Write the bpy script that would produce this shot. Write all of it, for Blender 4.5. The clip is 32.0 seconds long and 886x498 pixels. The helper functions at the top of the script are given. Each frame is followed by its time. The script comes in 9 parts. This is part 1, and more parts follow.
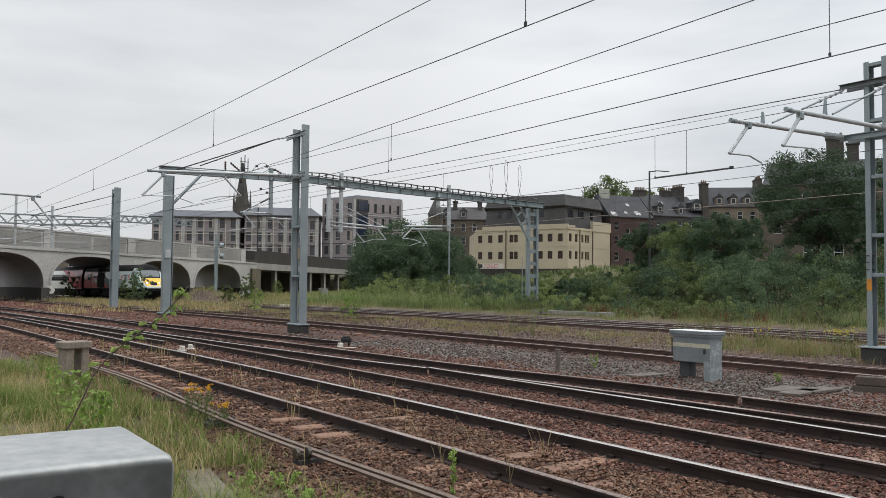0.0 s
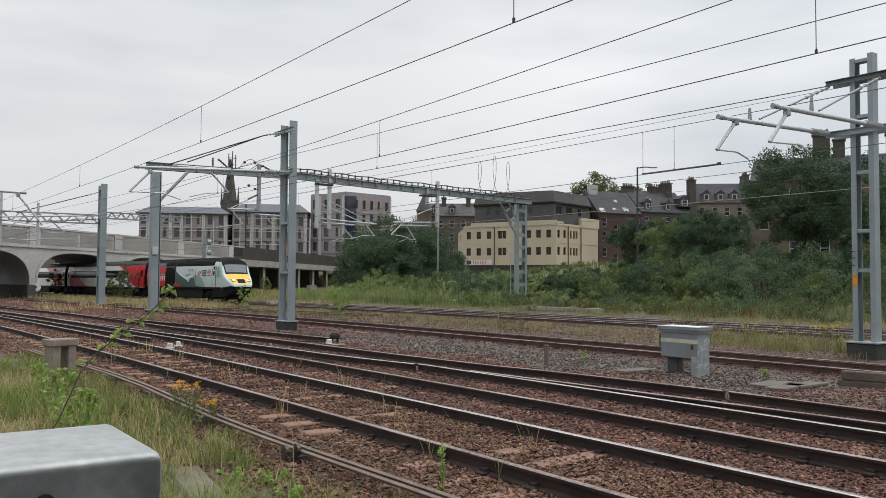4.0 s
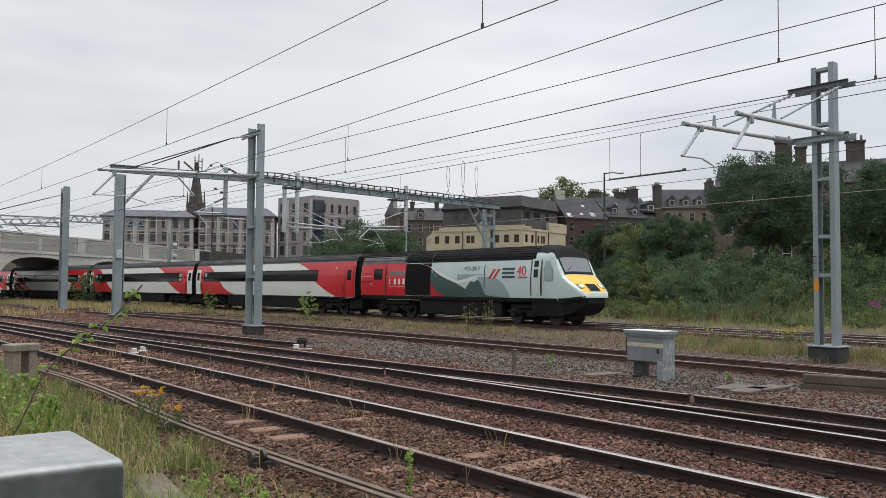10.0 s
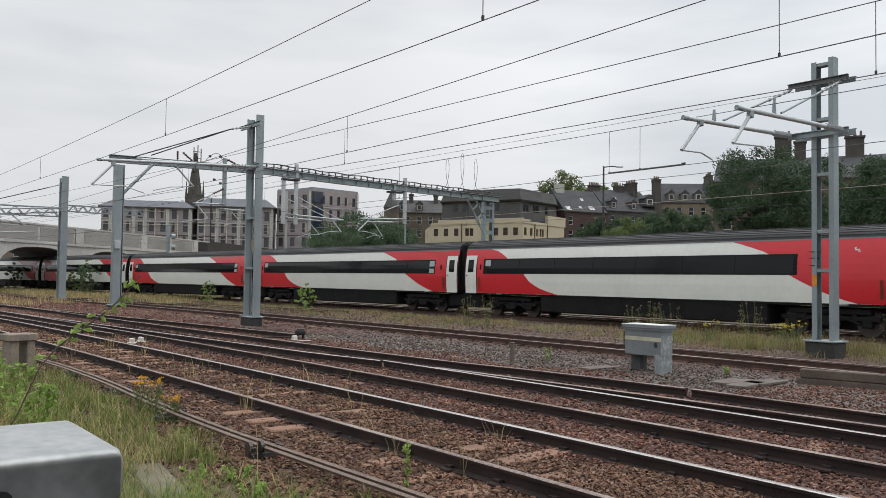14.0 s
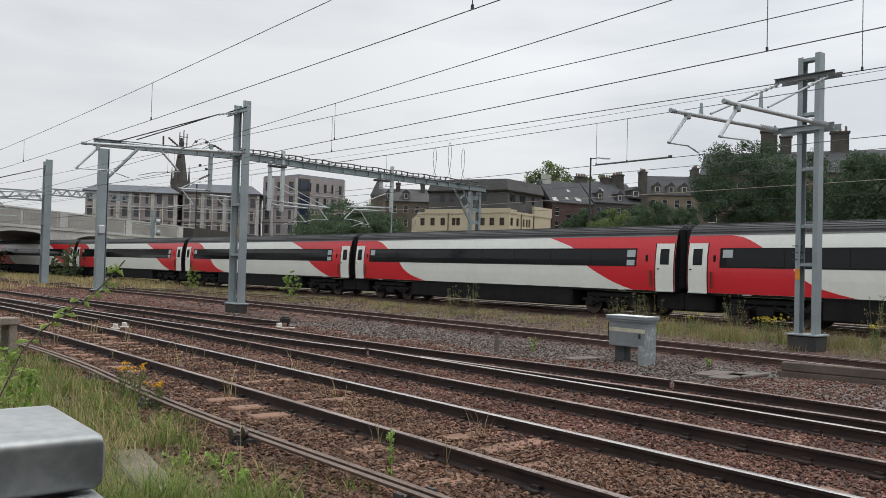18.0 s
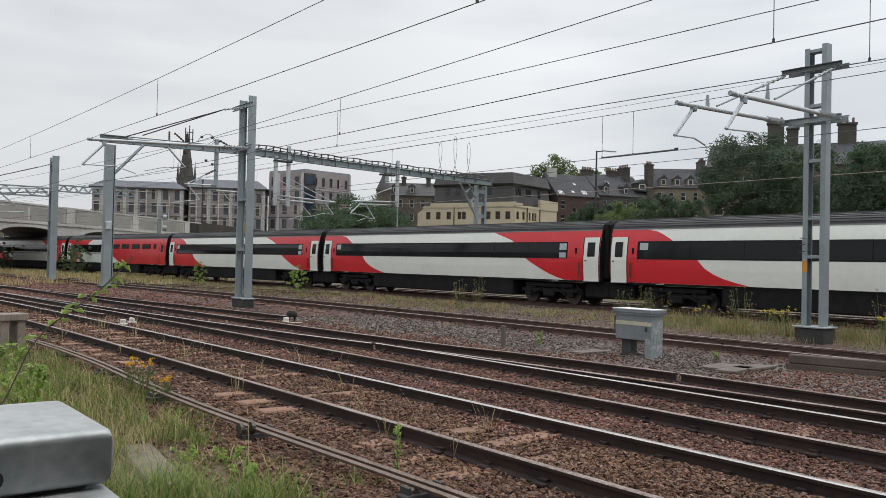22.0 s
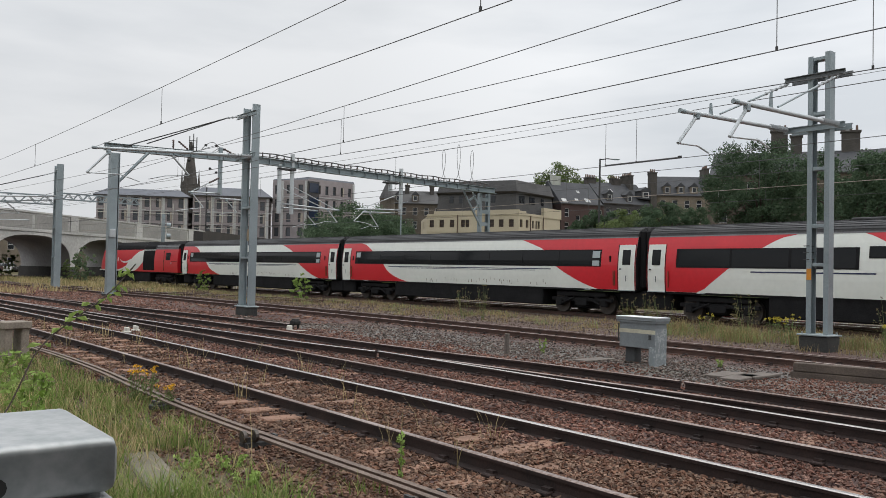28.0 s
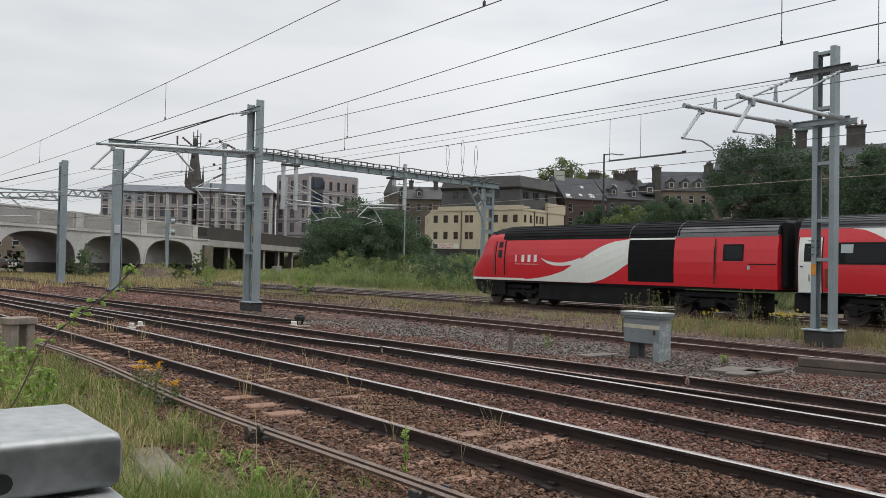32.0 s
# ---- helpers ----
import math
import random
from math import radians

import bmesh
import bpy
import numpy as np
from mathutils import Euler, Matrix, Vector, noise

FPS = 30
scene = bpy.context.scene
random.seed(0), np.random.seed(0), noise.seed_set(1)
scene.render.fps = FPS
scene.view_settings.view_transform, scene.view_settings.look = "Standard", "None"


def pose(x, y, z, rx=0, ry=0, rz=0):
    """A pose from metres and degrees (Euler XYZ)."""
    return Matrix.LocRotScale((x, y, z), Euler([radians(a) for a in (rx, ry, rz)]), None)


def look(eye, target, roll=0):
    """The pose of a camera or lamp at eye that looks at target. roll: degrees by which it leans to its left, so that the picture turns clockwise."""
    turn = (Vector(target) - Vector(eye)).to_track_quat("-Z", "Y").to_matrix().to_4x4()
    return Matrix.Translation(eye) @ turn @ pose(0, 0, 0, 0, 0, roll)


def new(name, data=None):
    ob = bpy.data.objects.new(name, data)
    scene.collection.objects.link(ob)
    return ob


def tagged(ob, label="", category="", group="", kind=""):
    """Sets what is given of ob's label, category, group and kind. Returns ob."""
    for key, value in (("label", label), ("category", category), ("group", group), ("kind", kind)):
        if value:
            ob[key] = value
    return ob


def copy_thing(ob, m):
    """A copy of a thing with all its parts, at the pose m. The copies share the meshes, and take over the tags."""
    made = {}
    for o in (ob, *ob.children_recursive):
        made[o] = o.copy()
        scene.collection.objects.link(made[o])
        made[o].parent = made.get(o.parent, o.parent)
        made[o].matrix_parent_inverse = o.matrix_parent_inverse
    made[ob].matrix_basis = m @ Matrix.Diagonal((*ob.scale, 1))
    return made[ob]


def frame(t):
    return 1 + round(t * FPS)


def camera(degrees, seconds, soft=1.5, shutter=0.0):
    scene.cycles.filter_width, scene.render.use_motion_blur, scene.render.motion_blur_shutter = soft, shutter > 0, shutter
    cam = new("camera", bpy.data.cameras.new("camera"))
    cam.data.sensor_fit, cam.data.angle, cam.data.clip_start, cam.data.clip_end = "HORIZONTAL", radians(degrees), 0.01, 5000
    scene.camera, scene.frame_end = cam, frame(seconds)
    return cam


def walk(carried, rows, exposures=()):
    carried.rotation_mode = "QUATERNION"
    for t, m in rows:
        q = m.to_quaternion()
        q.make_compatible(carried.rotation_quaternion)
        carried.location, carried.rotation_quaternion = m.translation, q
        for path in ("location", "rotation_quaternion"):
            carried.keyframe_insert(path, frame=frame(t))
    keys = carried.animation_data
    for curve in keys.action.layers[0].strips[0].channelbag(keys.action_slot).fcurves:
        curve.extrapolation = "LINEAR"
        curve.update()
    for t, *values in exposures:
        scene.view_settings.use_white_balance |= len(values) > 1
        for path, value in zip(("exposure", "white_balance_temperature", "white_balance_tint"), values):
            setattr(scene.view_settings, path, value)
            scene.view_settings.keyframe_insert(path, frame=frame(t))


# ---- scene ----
cam = camera(56.27, 32.0, 0.8)
EYE = Vector((0.0, 0.0, 1.626))


def aim(yaw, pitch, roll):
    """The camera's pose: degrees to the right of the tracks' line, up, and lean."""
    a, b = radians(yaw), radians(pitch)
    way = Vector((math.sin(a) * math.cos(b), math.cos(a) * math.cos(b), math.sin(b)))
    return look(EYE, EYE + way, roll)


walk(cam, [
    (0, aim(34.194, 2.597, 0.466)), (0.5, aim(34.188, 2.481, 0.419)), (1, aim(34.251, 2.426, 0.462)),
    (1.5, aim(34.369, 2.420, 0.471)), (2, aim(34.489, 2.479, 0.371)), (2.5, aim(34.704, 2.472, 0.296)),
    (3, aim(34.871, 2.355, 0.285)), (3.5, aim(34.918, 2.323, 0.289)), (5.5, aim(35.287, 2.496, 0.530)),
    (6, aim(35.460, 2.478, 0.442)), (6.5, aim(35.731, 2.464, 0.396)), (7, aim(36.025, 2.549, 0.303)),
    (7.5, aim(36.305, 2.667, 0.265)), (8, aim(36.590, 2.753, 0.289)), (8.5, aim(36.841, 2.806, 0.371)),
    (9, aim(36.960, 2.781, 0.378)), (9.5, aim(37.087, 2.743, 0.403)), (10, aim(37.175, 2.667, 0.389)),
    (10.5, aim(37.104, 2.496, 0.349)), (11, aim(37.039, 2.409, 0.403)), (11.5, aim(36.988, 2.405, 0.393)),
    (12, aim(37.020, 2.367, 0.446)), (12.5, aim(37.046, 2.329, 0.478)), (13, aim(37.117, 2.320, 0.603)),
    (13.5, aim(37.215, 2.270, 0.710)), (14, aim(37.268, 2.152, 0.781)), (14.5, aim(37.287, 2.074, 0.802)),
    (16.5, aim(37.761, 1.808, 1.272)), (17, aim(38.003, 1.670, 1.498)), (17.5, aim(38.192, 1.617, 1.592)),
    (18, aim(38.237, 1.430, 1.521)), (18.5, aim(38.242, 1.253, 1.519)), (19, aim(38.143, 1.130, 1.426)),
    (19.5, aim(38.020, 1.132, 1.366)), (20, aim(37.952, 1.141, 1.344)), (20.5, aim(37.891, 1.133, 1.316)),
    (21, aim(37.879, 1.139, 1.297)), (21.5, aim(37.883, 1.090, 1.258)), (22, aim(37.829, 1.003, 1.241)),
    (22.5, aim(37.776, 0.975, 1.198)), (23, aim(37.798, 1.120, 1.178)), (23.5, aim(37.759, 1.335, 1.208)),
    (24, aim(37.678, 1.531, 1.196)), (24.5, aim(37.583, 1.626, 1.185)), (25, aim(37.520, 1.603, 1.069)),
    (25.5, aim(37.486, 1.591, 1.003)), (27.5, aim(37.578, 1.551, 1.299)), (28, aim(37.580, 1.545, 1.235)),
    (28.5, aim(37.576, 1.545, 1.267)), (29, aim(37.576, 1.513, 1.222)), (29.5, aim(37.561, 1.534, 1.209)),
    (30, aim(37.571, 1.524, 1.206)), (30.5, aim(37.450, 1.467, 1.222)), (31, aim(37.316, 1.422, 1.278)),
    (31.5, aim(37.284, 1.341, 1.213)), (32, aim(37.311, 1.228, 1.161)),
])


# ---- world, sun, exposure ----
world = bpy.data.worlds.new("overcast_sky")
scene.world = world
world.use_nodes = True


def sky_nodes():
    nt = world.node_tree
    nt.nodes.clear()
    out = nt.nodes.new("ShaderNodeOutputWorld")
    bg = nt.nodes.new("ShaderNodeBackground")
    tc = nt.nodes.new("ShaderNodeTexCoord")
    mp = nt.nodes.new("ShaderNodeMapping")
    mp.inputs["Scale"].default_value = (1.0, 1.0, 4.5)
    n1 = nt.nodes.new("ShaderNodeTexNoise")
    n1.inputs["Scale"].default_value = 1.6
    n1.inputs["Detail"].default_value = 6.0
    n1.inputs["Roughness"].default_value = 0.5
    rp = nt.nodes.new("ShaderNodeValToRGB")
    rp.color_ramp.elements[0].position, rp.color_ramp.elements[0].color = 0.34, (0.62, 0.652, 0.688, 1)
    rp.color_ramp.elements[1].position, rp.color_ramp.elements[1].color = 0.60, (0.87, 0.885, 0.905, 1)
    sky = nt.nodes.new("ShaderNodeTexSky")
    sky.sky_type, sky.sun_disc = "NISHITA", False
    sky.sun_elevation, sky.sun_rotation = radians(50), radians(120)
    mix = nt.nodes.new("ShaderNodeMix")
    mix.data_type, mix.blend_type = "RGBA", "MIX"
    mix.inputs[0].default_value = 0.96
    sc = nt.nodes.new("ShaderNodeMix")
    sc.data_type, sc.blend_type = "RGBA", "MULTIPLY"
    sc.inputs[0].default_value = 1.0
    sc.inputs[7].default_value = (0.1, 0.1, 0.1, 1)
    nt.links.new(sky.outputs[0], sc.inputs[6])
    nt.links.new(tc.outputs["Generated"], mp.inputs[0])
    nt.links.new(mp.outputs[0], n1.inputs["Vector"])
    nt.links.new(n1.outputs[0], rp.inputs[0])
    nt.links.new(sc.outputs[2], mix.inputs[6])
    nt.links.new(rp.outputs[0], mix.inputs[7])
    nt.links.new(mix.outputs[2], bg.inputs[0])
    # an overcast sky grows brighter towards the zenith and the veiled sun
    sep = nt.nodes.new("ShaderNodeSeparateXYZ")
    nt.links.new(tc.outputs["Generated"], sep.inputs[0])
    up = nt.nodes.new("ShaderNodeMapRange")
    up.inputs[1].default_value, up.inputs[2].default_value = 0.33, 1.0
    up.inputs[3].default_value, up.inputs[4].default_value = 1.0, 2.15
    nt.links.new(sep.outputs[2], up.inputs[0])
    side = nt.nodes.new("ShaderNodeMapRange")
    side.inputs[1].default_value, side.inputs[2].default_value = 0.50, 0.95
    side.inputs[3].default_value, side.inputs[4].default_value = 0.98, 1.24
    nt.links.new(sep.outputs[0], side.inputs[0])
    both = nt.nodes.new("ShaderNodeMath")
    both.operation = "MULTIPLY"
    nt.links.new(up.outputs[0], both.inputs[0])
    nt.links.new(side.outputs[0], both.inputs[1])
    low = nt.nodes.new("ShaderNodeMapRange")
    low.inputs[1].default_value, low.inputs[2].default_value = 0.02, 0.28
    low.inputs[3].default_value, low.inputs[4].default_value = 0.82, 1.0
    nt.links.new(sep.outputs[2], low.inputs[0])
    all_sky = nt.nodes.new("ShaderNodeMath")
    all_sky.operation = "MULTIPLY"
    nt.links.new(both.outputs[0], all_sky.inputs[0])
    nt.links.new(low.outputs[0], all_sky.inputs[1])
    nt.links.new(all_sky.outputs[0], bg.inputs[1])
    nt.links.new(bg.outputs[0], out.inputs[0])


sky_nodes()
sun = new("sun", bpy.data.lights.new("sun", "SUN"))
sun.data.energy, sun.data.angle, sun.data.color = 1.2, radians(30), (1.0, 0.97, 0.92)
sun.matrix_world = look((30, -12, 70), (0, 0, 0))
scene.view_settings.exposure = 0.0


# ---- materials ----
def mat(name, base, other=None, rough=0.7, metal=0.0, scale=4.0, fine=40.0, bump=0.15, blend=(0.35, 0.65), coat=0.0, depth=0.02):
    """A surface with stains at one scale and grain at another; other: the second colour."""
    m = bpy.data.materials.new(name)
    m.use_nodes = True
    nt = m.node_tree
    b = nt.nodes["Principled BSDF"]
    b.inputs["Roughness"].default_value, b.inputs["Metallic"].default_value = rough, metal
    b.inputs["Coat Weight"].default_value = coat
    other = other or tuple(c * 0.72 for c in base)
    tc = nt.nodes.new("ShaderNodeTexCoord")
    n1, n2 = nt.nodes.new("ShaderNodeTexNoise"), nt.nodes.new("ShaderNodeTexNoise")
    for n, s, d in ((n1, scale, 5.0), (n2, fine, 3.0)):
        n.inputs["Scale"].default_value, n.inputs["Detail"].default_value = s, d
        nt.links.new(tc.outputs["Object"], n.inputs["Vector"])
    add = nt.nodes.new("ShaderNodeMath")
    add.operation = "MULTIPLY_ADD"
    add.inputs[1].default_value = 0.45
    nt.links.new(n2.outputs[0], add.inputs[0])
    half = nt.nodes.new("ShaderNodeMath")
    half.operation = "MULTIPLY"
    half.inputs[1].default_value = 0.55
    nt.links.new(n1.outputs[0], half.inputs[0])
    nt.links.new(half.outputs[0], add.inputs[2])
    r = nt.nodes.new("ShaderNodeValToRGB")
    r.color_ramp.elements[0].position, r.color_ramp.elements[1].position = blend
    r.color_ramp.elements[0].color, r.color_ramp.elements[1].color = (*other, 1), (*base, 1)
    nt.links.new(add.outputs[0], r.inputs[0])
    nt.links.new(r.outputs[0], b.inputs["Base Color"])
    if bump:
        bp = nt.nodes.new("ShaderNodeBump")
        bp.inputs["Strength"].default_value, bp.inputs["Distance"].default_value = bump, depth
        nt.links.new(n2.outputs[0], bp.inputs["Height"])
        nt.links.new(bp.outputs[0], b.inputs["Normal"])
    return m


def glass_mat(name, tint, rough=0.06):
    m = bpy.data.materials.new(name)
    m.use_nodes = True
    b = m.node_tree.nodes["Principled BSDF"]
    b.inputs["Base Color"].default_value = (*tint, 1)
    b.inputs["Roughness"].default_value, b.inputs["IOR"].default_value = rough, 1.5
    return m


STEEL = mat("galvanised_steel", (0.31, 0.36, 0.375), (0.22, 0.26, 0.275), 0.5, 0.3, 1.2, 30, 0.04)
STEEL_LIGHT = mat("light_galvanised_tube", (0.52, 0.55, 0.56), (0.40, 0.43, 0.44), 0.5, 0.3, 2, 30, 0.03)
DARK_STEEL = mat("dark_weathered_steel", (0.06, 0.06, 0.06), (0.03, 0.03, 0.03), 0.75, 0.1, 3, 40, 0.05)
WIRE = mat("weathered_copper_wire", (0.13, 0.13, 0.13), None, 0.6, 0.2, 2, 20, 0)
# rust with the shade of the near rails' webs put into its colour
RUST = mat("shade_darkened_rusty_steel", (0.042, 0.023, 0.019), (0.014, 0.009, 0.008), 0.85, 0.0, 3, 60, 0.2)
# the same rust without that darkening, for the farther tracks
RUST_RED = mat("red_brown_rusty_rail", (0.105, 0.056, 0.042), (0.045, 0.027, 0.022), 0.8, 0.0, 3, 60, 0.2)
RAIL_TOP = mat("worn_rail_head", (0.40, 0.33, 0.30), (0.15, 0.10, 0.08), 0.40, 0.7, 0.6, 25, 0.02, (0.42, 0.60))
RAIL_BRIGHT = mat("polished_rail_head", (0.62, 0.59, 0.57), (0.40, 0.36, 0.33), 0.26, 0.9, 0.8, 25, 0.02)
CONCRETE = mat("weathered_concrete", (0.33, 0.32, 0.295), (0.21, 0.205, 0.19), 0.9, 0, 0.35, 9, 0.2)
CONCRETE_DARK = mat("dark_cast_concrete", (0.06, 0.06, 0.055), (0.03, 0.03, 0.03), 0.9, 0, 2, 20, 0.2)
SLEEPER = mat("tan_weathered_timber", (0.27, 0.152, 0.10), (0.14, 0.08, 0.055), 0.85, 0, 2.5, 30, 0.3)
WHEEL = mat("dull_wheel_steel", (0.10, 0.085, 0.075), (0.05, 0.045, 0.04), 0.5, 0.6, 4, 40, 0.1)


# ---- building helpers ----
CURVE = 0.0007


def bend(x, y):
    """The tracks' common curve: x at y for a line that lies at x beside the camera."""
    if y <= 0:
        return x
    if y <= 120:
        return x - CURVE * y * y
    return x - CURVE * 120 * (2 * y - 120)


class Geo:
    """Vertices and faces of one mesh."""

    def __init__(self):
        self.v, self.f = [], []

    def add(self, verts, faces):
        k = len(self.v)
        self.v += [tuple(p) for p in verts]
        self.f += [tuple(i + k for i in q) for q in faces]
        return self

    def box(self, c, s, m=None, ch=0.0):
        x, y, z = (a / 2 for a in s)
        if ch:
            vs, e = [], ch
            ring = [(-x + e, -y), (x - e, -y), (x, -y + e), (x, y - e), (x - e, y), (-x + e, y), (-x, y - e), (-x, -y + e)]
            inner = [(-x + e, -y + e), (x - e, -y + e), (x - e, -y + e), (x - e, y - e), (x - e, y - e), (-x + e, y - e), (-x + e, y - e), (-x + e, -y + e)]
            for pts, zz in ((inner, -z), (ring, -z + e), (ring, z - e), (inner, z)):
                vs += [Vector((a, b, zz)) for a, b in pts]
            fs = [tuple(range(7, -1, -1)), tuple(range(24, 32))]
            for r in range(3):
                fs += [(r * 8 + i, r * 8 + (i + 1) % 8, r * 8 + 8 + (i + 1) % 8, r * 8 + 8 + i) for i in range(8)]
        else:
            vs = [Vector((a * x, b * y, d * z)) for a, b, d in ((-1, -1, -1), (1, -1, -1), (1, 1, -1), (-1, 1, -1), (-1, -1, 1), (1, -1, 1), (1, 1, 1), (-1, 1, 1))]
            fs = [(3, 2, 1, 0), (4, 5, 6, 7), (0, 1, 5, 4), (1, 2, 6, 5), (2, 3, 7, 6), (3, 0, 4, 7)]
        c = Vector(c)
        if m is not None:
            vs = [m @ p for p in vs]
        return self.add([p + c for p in vs], fs)

    def beam(self, p, q, w, h=None):
        """A square bar from p to q."""
        return self.cyl(p, q, w * 0.7071, 4, (h or w) * 0.7071, 45)

    def cyl(self, p, q, r, n=8, r2=None, turn=0.0, top=None):
        p, q = Vector(p), Vector(q)
        z = (q - p).normalized()
        x = z.cross(Vector((0, 0, 1)))
        x = Vector((1, 0, 0)) if x.length < 1e-4 else x.normalized()
        y = z.cross(x)
        r2 = r2 or r
        k = 1.0 if top is None else top / r
        vs = []
        for o, g in ((p, 1.0), (q, k)):
            for i in range(n):
                a = 2 * math.pi * i / n + radians(turn)
                vs.append(o + x * (math.cos(a) * r * g) + y * (math.sin(a) * r2 * g))
        fs = [(i, (i + 1) % n, n + (i + 1) % n, n + i) for i in range(n)]
        return self.add(vs, fs + [tuple(range(n - 1, -1, -1)), tuple(range(n, 2 * n))])

    def tube(self, pts, r, n=6):
        """A round rod swept through the points, in one piece."""
        pts = [Vector(p) for p in pts]
        rings, x = [], None
        for i, p in enumerate(pts):
            z = (pts[min(i + 1, len(pts) - 1)] - pts[max(i - 1, 0)]).normalized()
            if x is None:
                x = z.cross(Vector((0.31, 0.17, 0.93)))
                if x.length < 0.2:
                    x = z.cross(Vector((1, 0, 0)))
            x = (x - z * x.dot(z)).normalized()
            y = z.cross(x)
            rings.append([p + x * (math.cos(2 * math.pi * k / n) * r) + y * (math.sin(2 * math.pi * k / n) * r) for k in range(n)])
        return self.loft(rings)

    def weld(self):
        """Joins vertices that share a place."""
        seen, at = {}, []
        for p in self.v:
            at.append(seen.setdefault((round(p[0], 4), round(p[1], 4), round(p[2], 4)), len(seen)))
        self.v = list(seen)
        self.f = [tuple(at[i] for i in q) for q in self.f]
        return self

    def loft(self, rings, caps=True, closed=True):
        n = len(rings[0])
        vs = [p for ring in rings for p in ring]
        m = n if closed else n - 1
        fs = [(i * n + j, i * n + (j + 1) % n, (i + 1) * n + (j + 1) % n, (i + 1) * n + j) for i in range(len(rings) - 1) for j in range(m)]
        if caps:
            fs += [tuple(range(n - 1, -1, -1)), tuple(range((len(rings) - 1) * n, len(rings) * n))]
        return self.add(vs, fs)

    def data(self, name, material, smooth=False):
        me = bpy.data.meshes.new(name)
        me.from_pydata(self.v, [], self.f)
        if smooth:
            me.polygons.foreach_set("use_smooth", [True] * len(me.polygons))
            me.set_sharp_from_angle(angle=radians(35))
        for k in material if isinstance(material, (list, tuple)) else [material]:
            me.materials.append(k)
        me.update()
        return me


def part(name, geo, material, parent=None, label="", smooth=False):
    ob = new(name, geo.data(name, material, smooth))
    if parent is not None:
        ob.parent = parent
    return tagged(ob, label)


def thing(name, m, label, category, group="", kind=""):
    """An Empty at a thing's base that carries its parts."""
    ob = new(name)
    ob.empty_display_size = 0.2
    ob.matrix_world = m
    return tagged(ob, label, category, group, kind)


def wave(x, y, s, seed=0.0):
    return noise.noise((x / s + seed, y / s - seed, seed * 1.7))


def lerp(table, x):
    """Between the rows (x, value) of a rising table."""
    if x <= table[0][0]:
        return table[0][1]
    for (a, p), (b, q) in zip(table[:-1], table[1:]):
        if x <= b:
            return p + (q - p) * (x - a) / (b - a)
    return table[-1][1]


def steps(a, b, n):
    return [a + (b - a) * i / n for i in range(n + 1)]


# ---- ground ----
def smooth(a, b, x):
    k = min(1.0, max(0.0, (x - a) / (b - a)))
    return k * k * (3 - 2 * k)


def flat_x(x, y):
    """The place across the tracks, with their curve taken out."""
    return x + (bend(0, y) * -1)


BED = ((-60, 0.1), (-6, 0.0), (1.5, -0.10), (3.0, -0.14), (3.6, -0.16), (11.8, -0.16), (13.0, -0.15), (18.6, -0.17), (20.5, -0.14), (26.5, -0.24), (27.4, -0.30), (35.6, -0.30), (38.0, -0.18), (44.0, 0.25), (60, 1.7), (85, 4.2), (120, 4.9), (600, 8.0))


def ground_z(x, y):
    f = flat_x(x, y)
    z = lerp(BED, f)
    # the bank falls away beside the viaduct, and the cess dips beside the tall mast
    if f > 38:
        z = -0.18 + (z + 0.18) * (1 - 0.88 * smooth(78, 104, y) * (1 - smooth(95, 125, f)))
    z -= 0.17 * smooth(22, 27, y) * (1 - smooth(36, 42, y)) * smooth(12.9, 14.1, f) * (1 - smooth(15.0, 15.8, f))
    # grassy mound before the bridge piers
    z += 1.35 * math.exp(-((x - 30.6) / 2.6) ** 2 - ((y - 93.5) / 5.0) ** 2) * smooth(34.4, 36.2, f)
    # ballast heaped round the cabinet
    z += 0.07 * math.exp(-((x - 12.8) ** 2 + (y - 10.4) ** 2) / 0.9)
    rough = 0.02 if 3.2 < f < 36 else 0.10
    return z + rough * wave(x, y, 2.3, 3.0) + 0.5 * rough * wave(x, y, 0.6, 8.0)


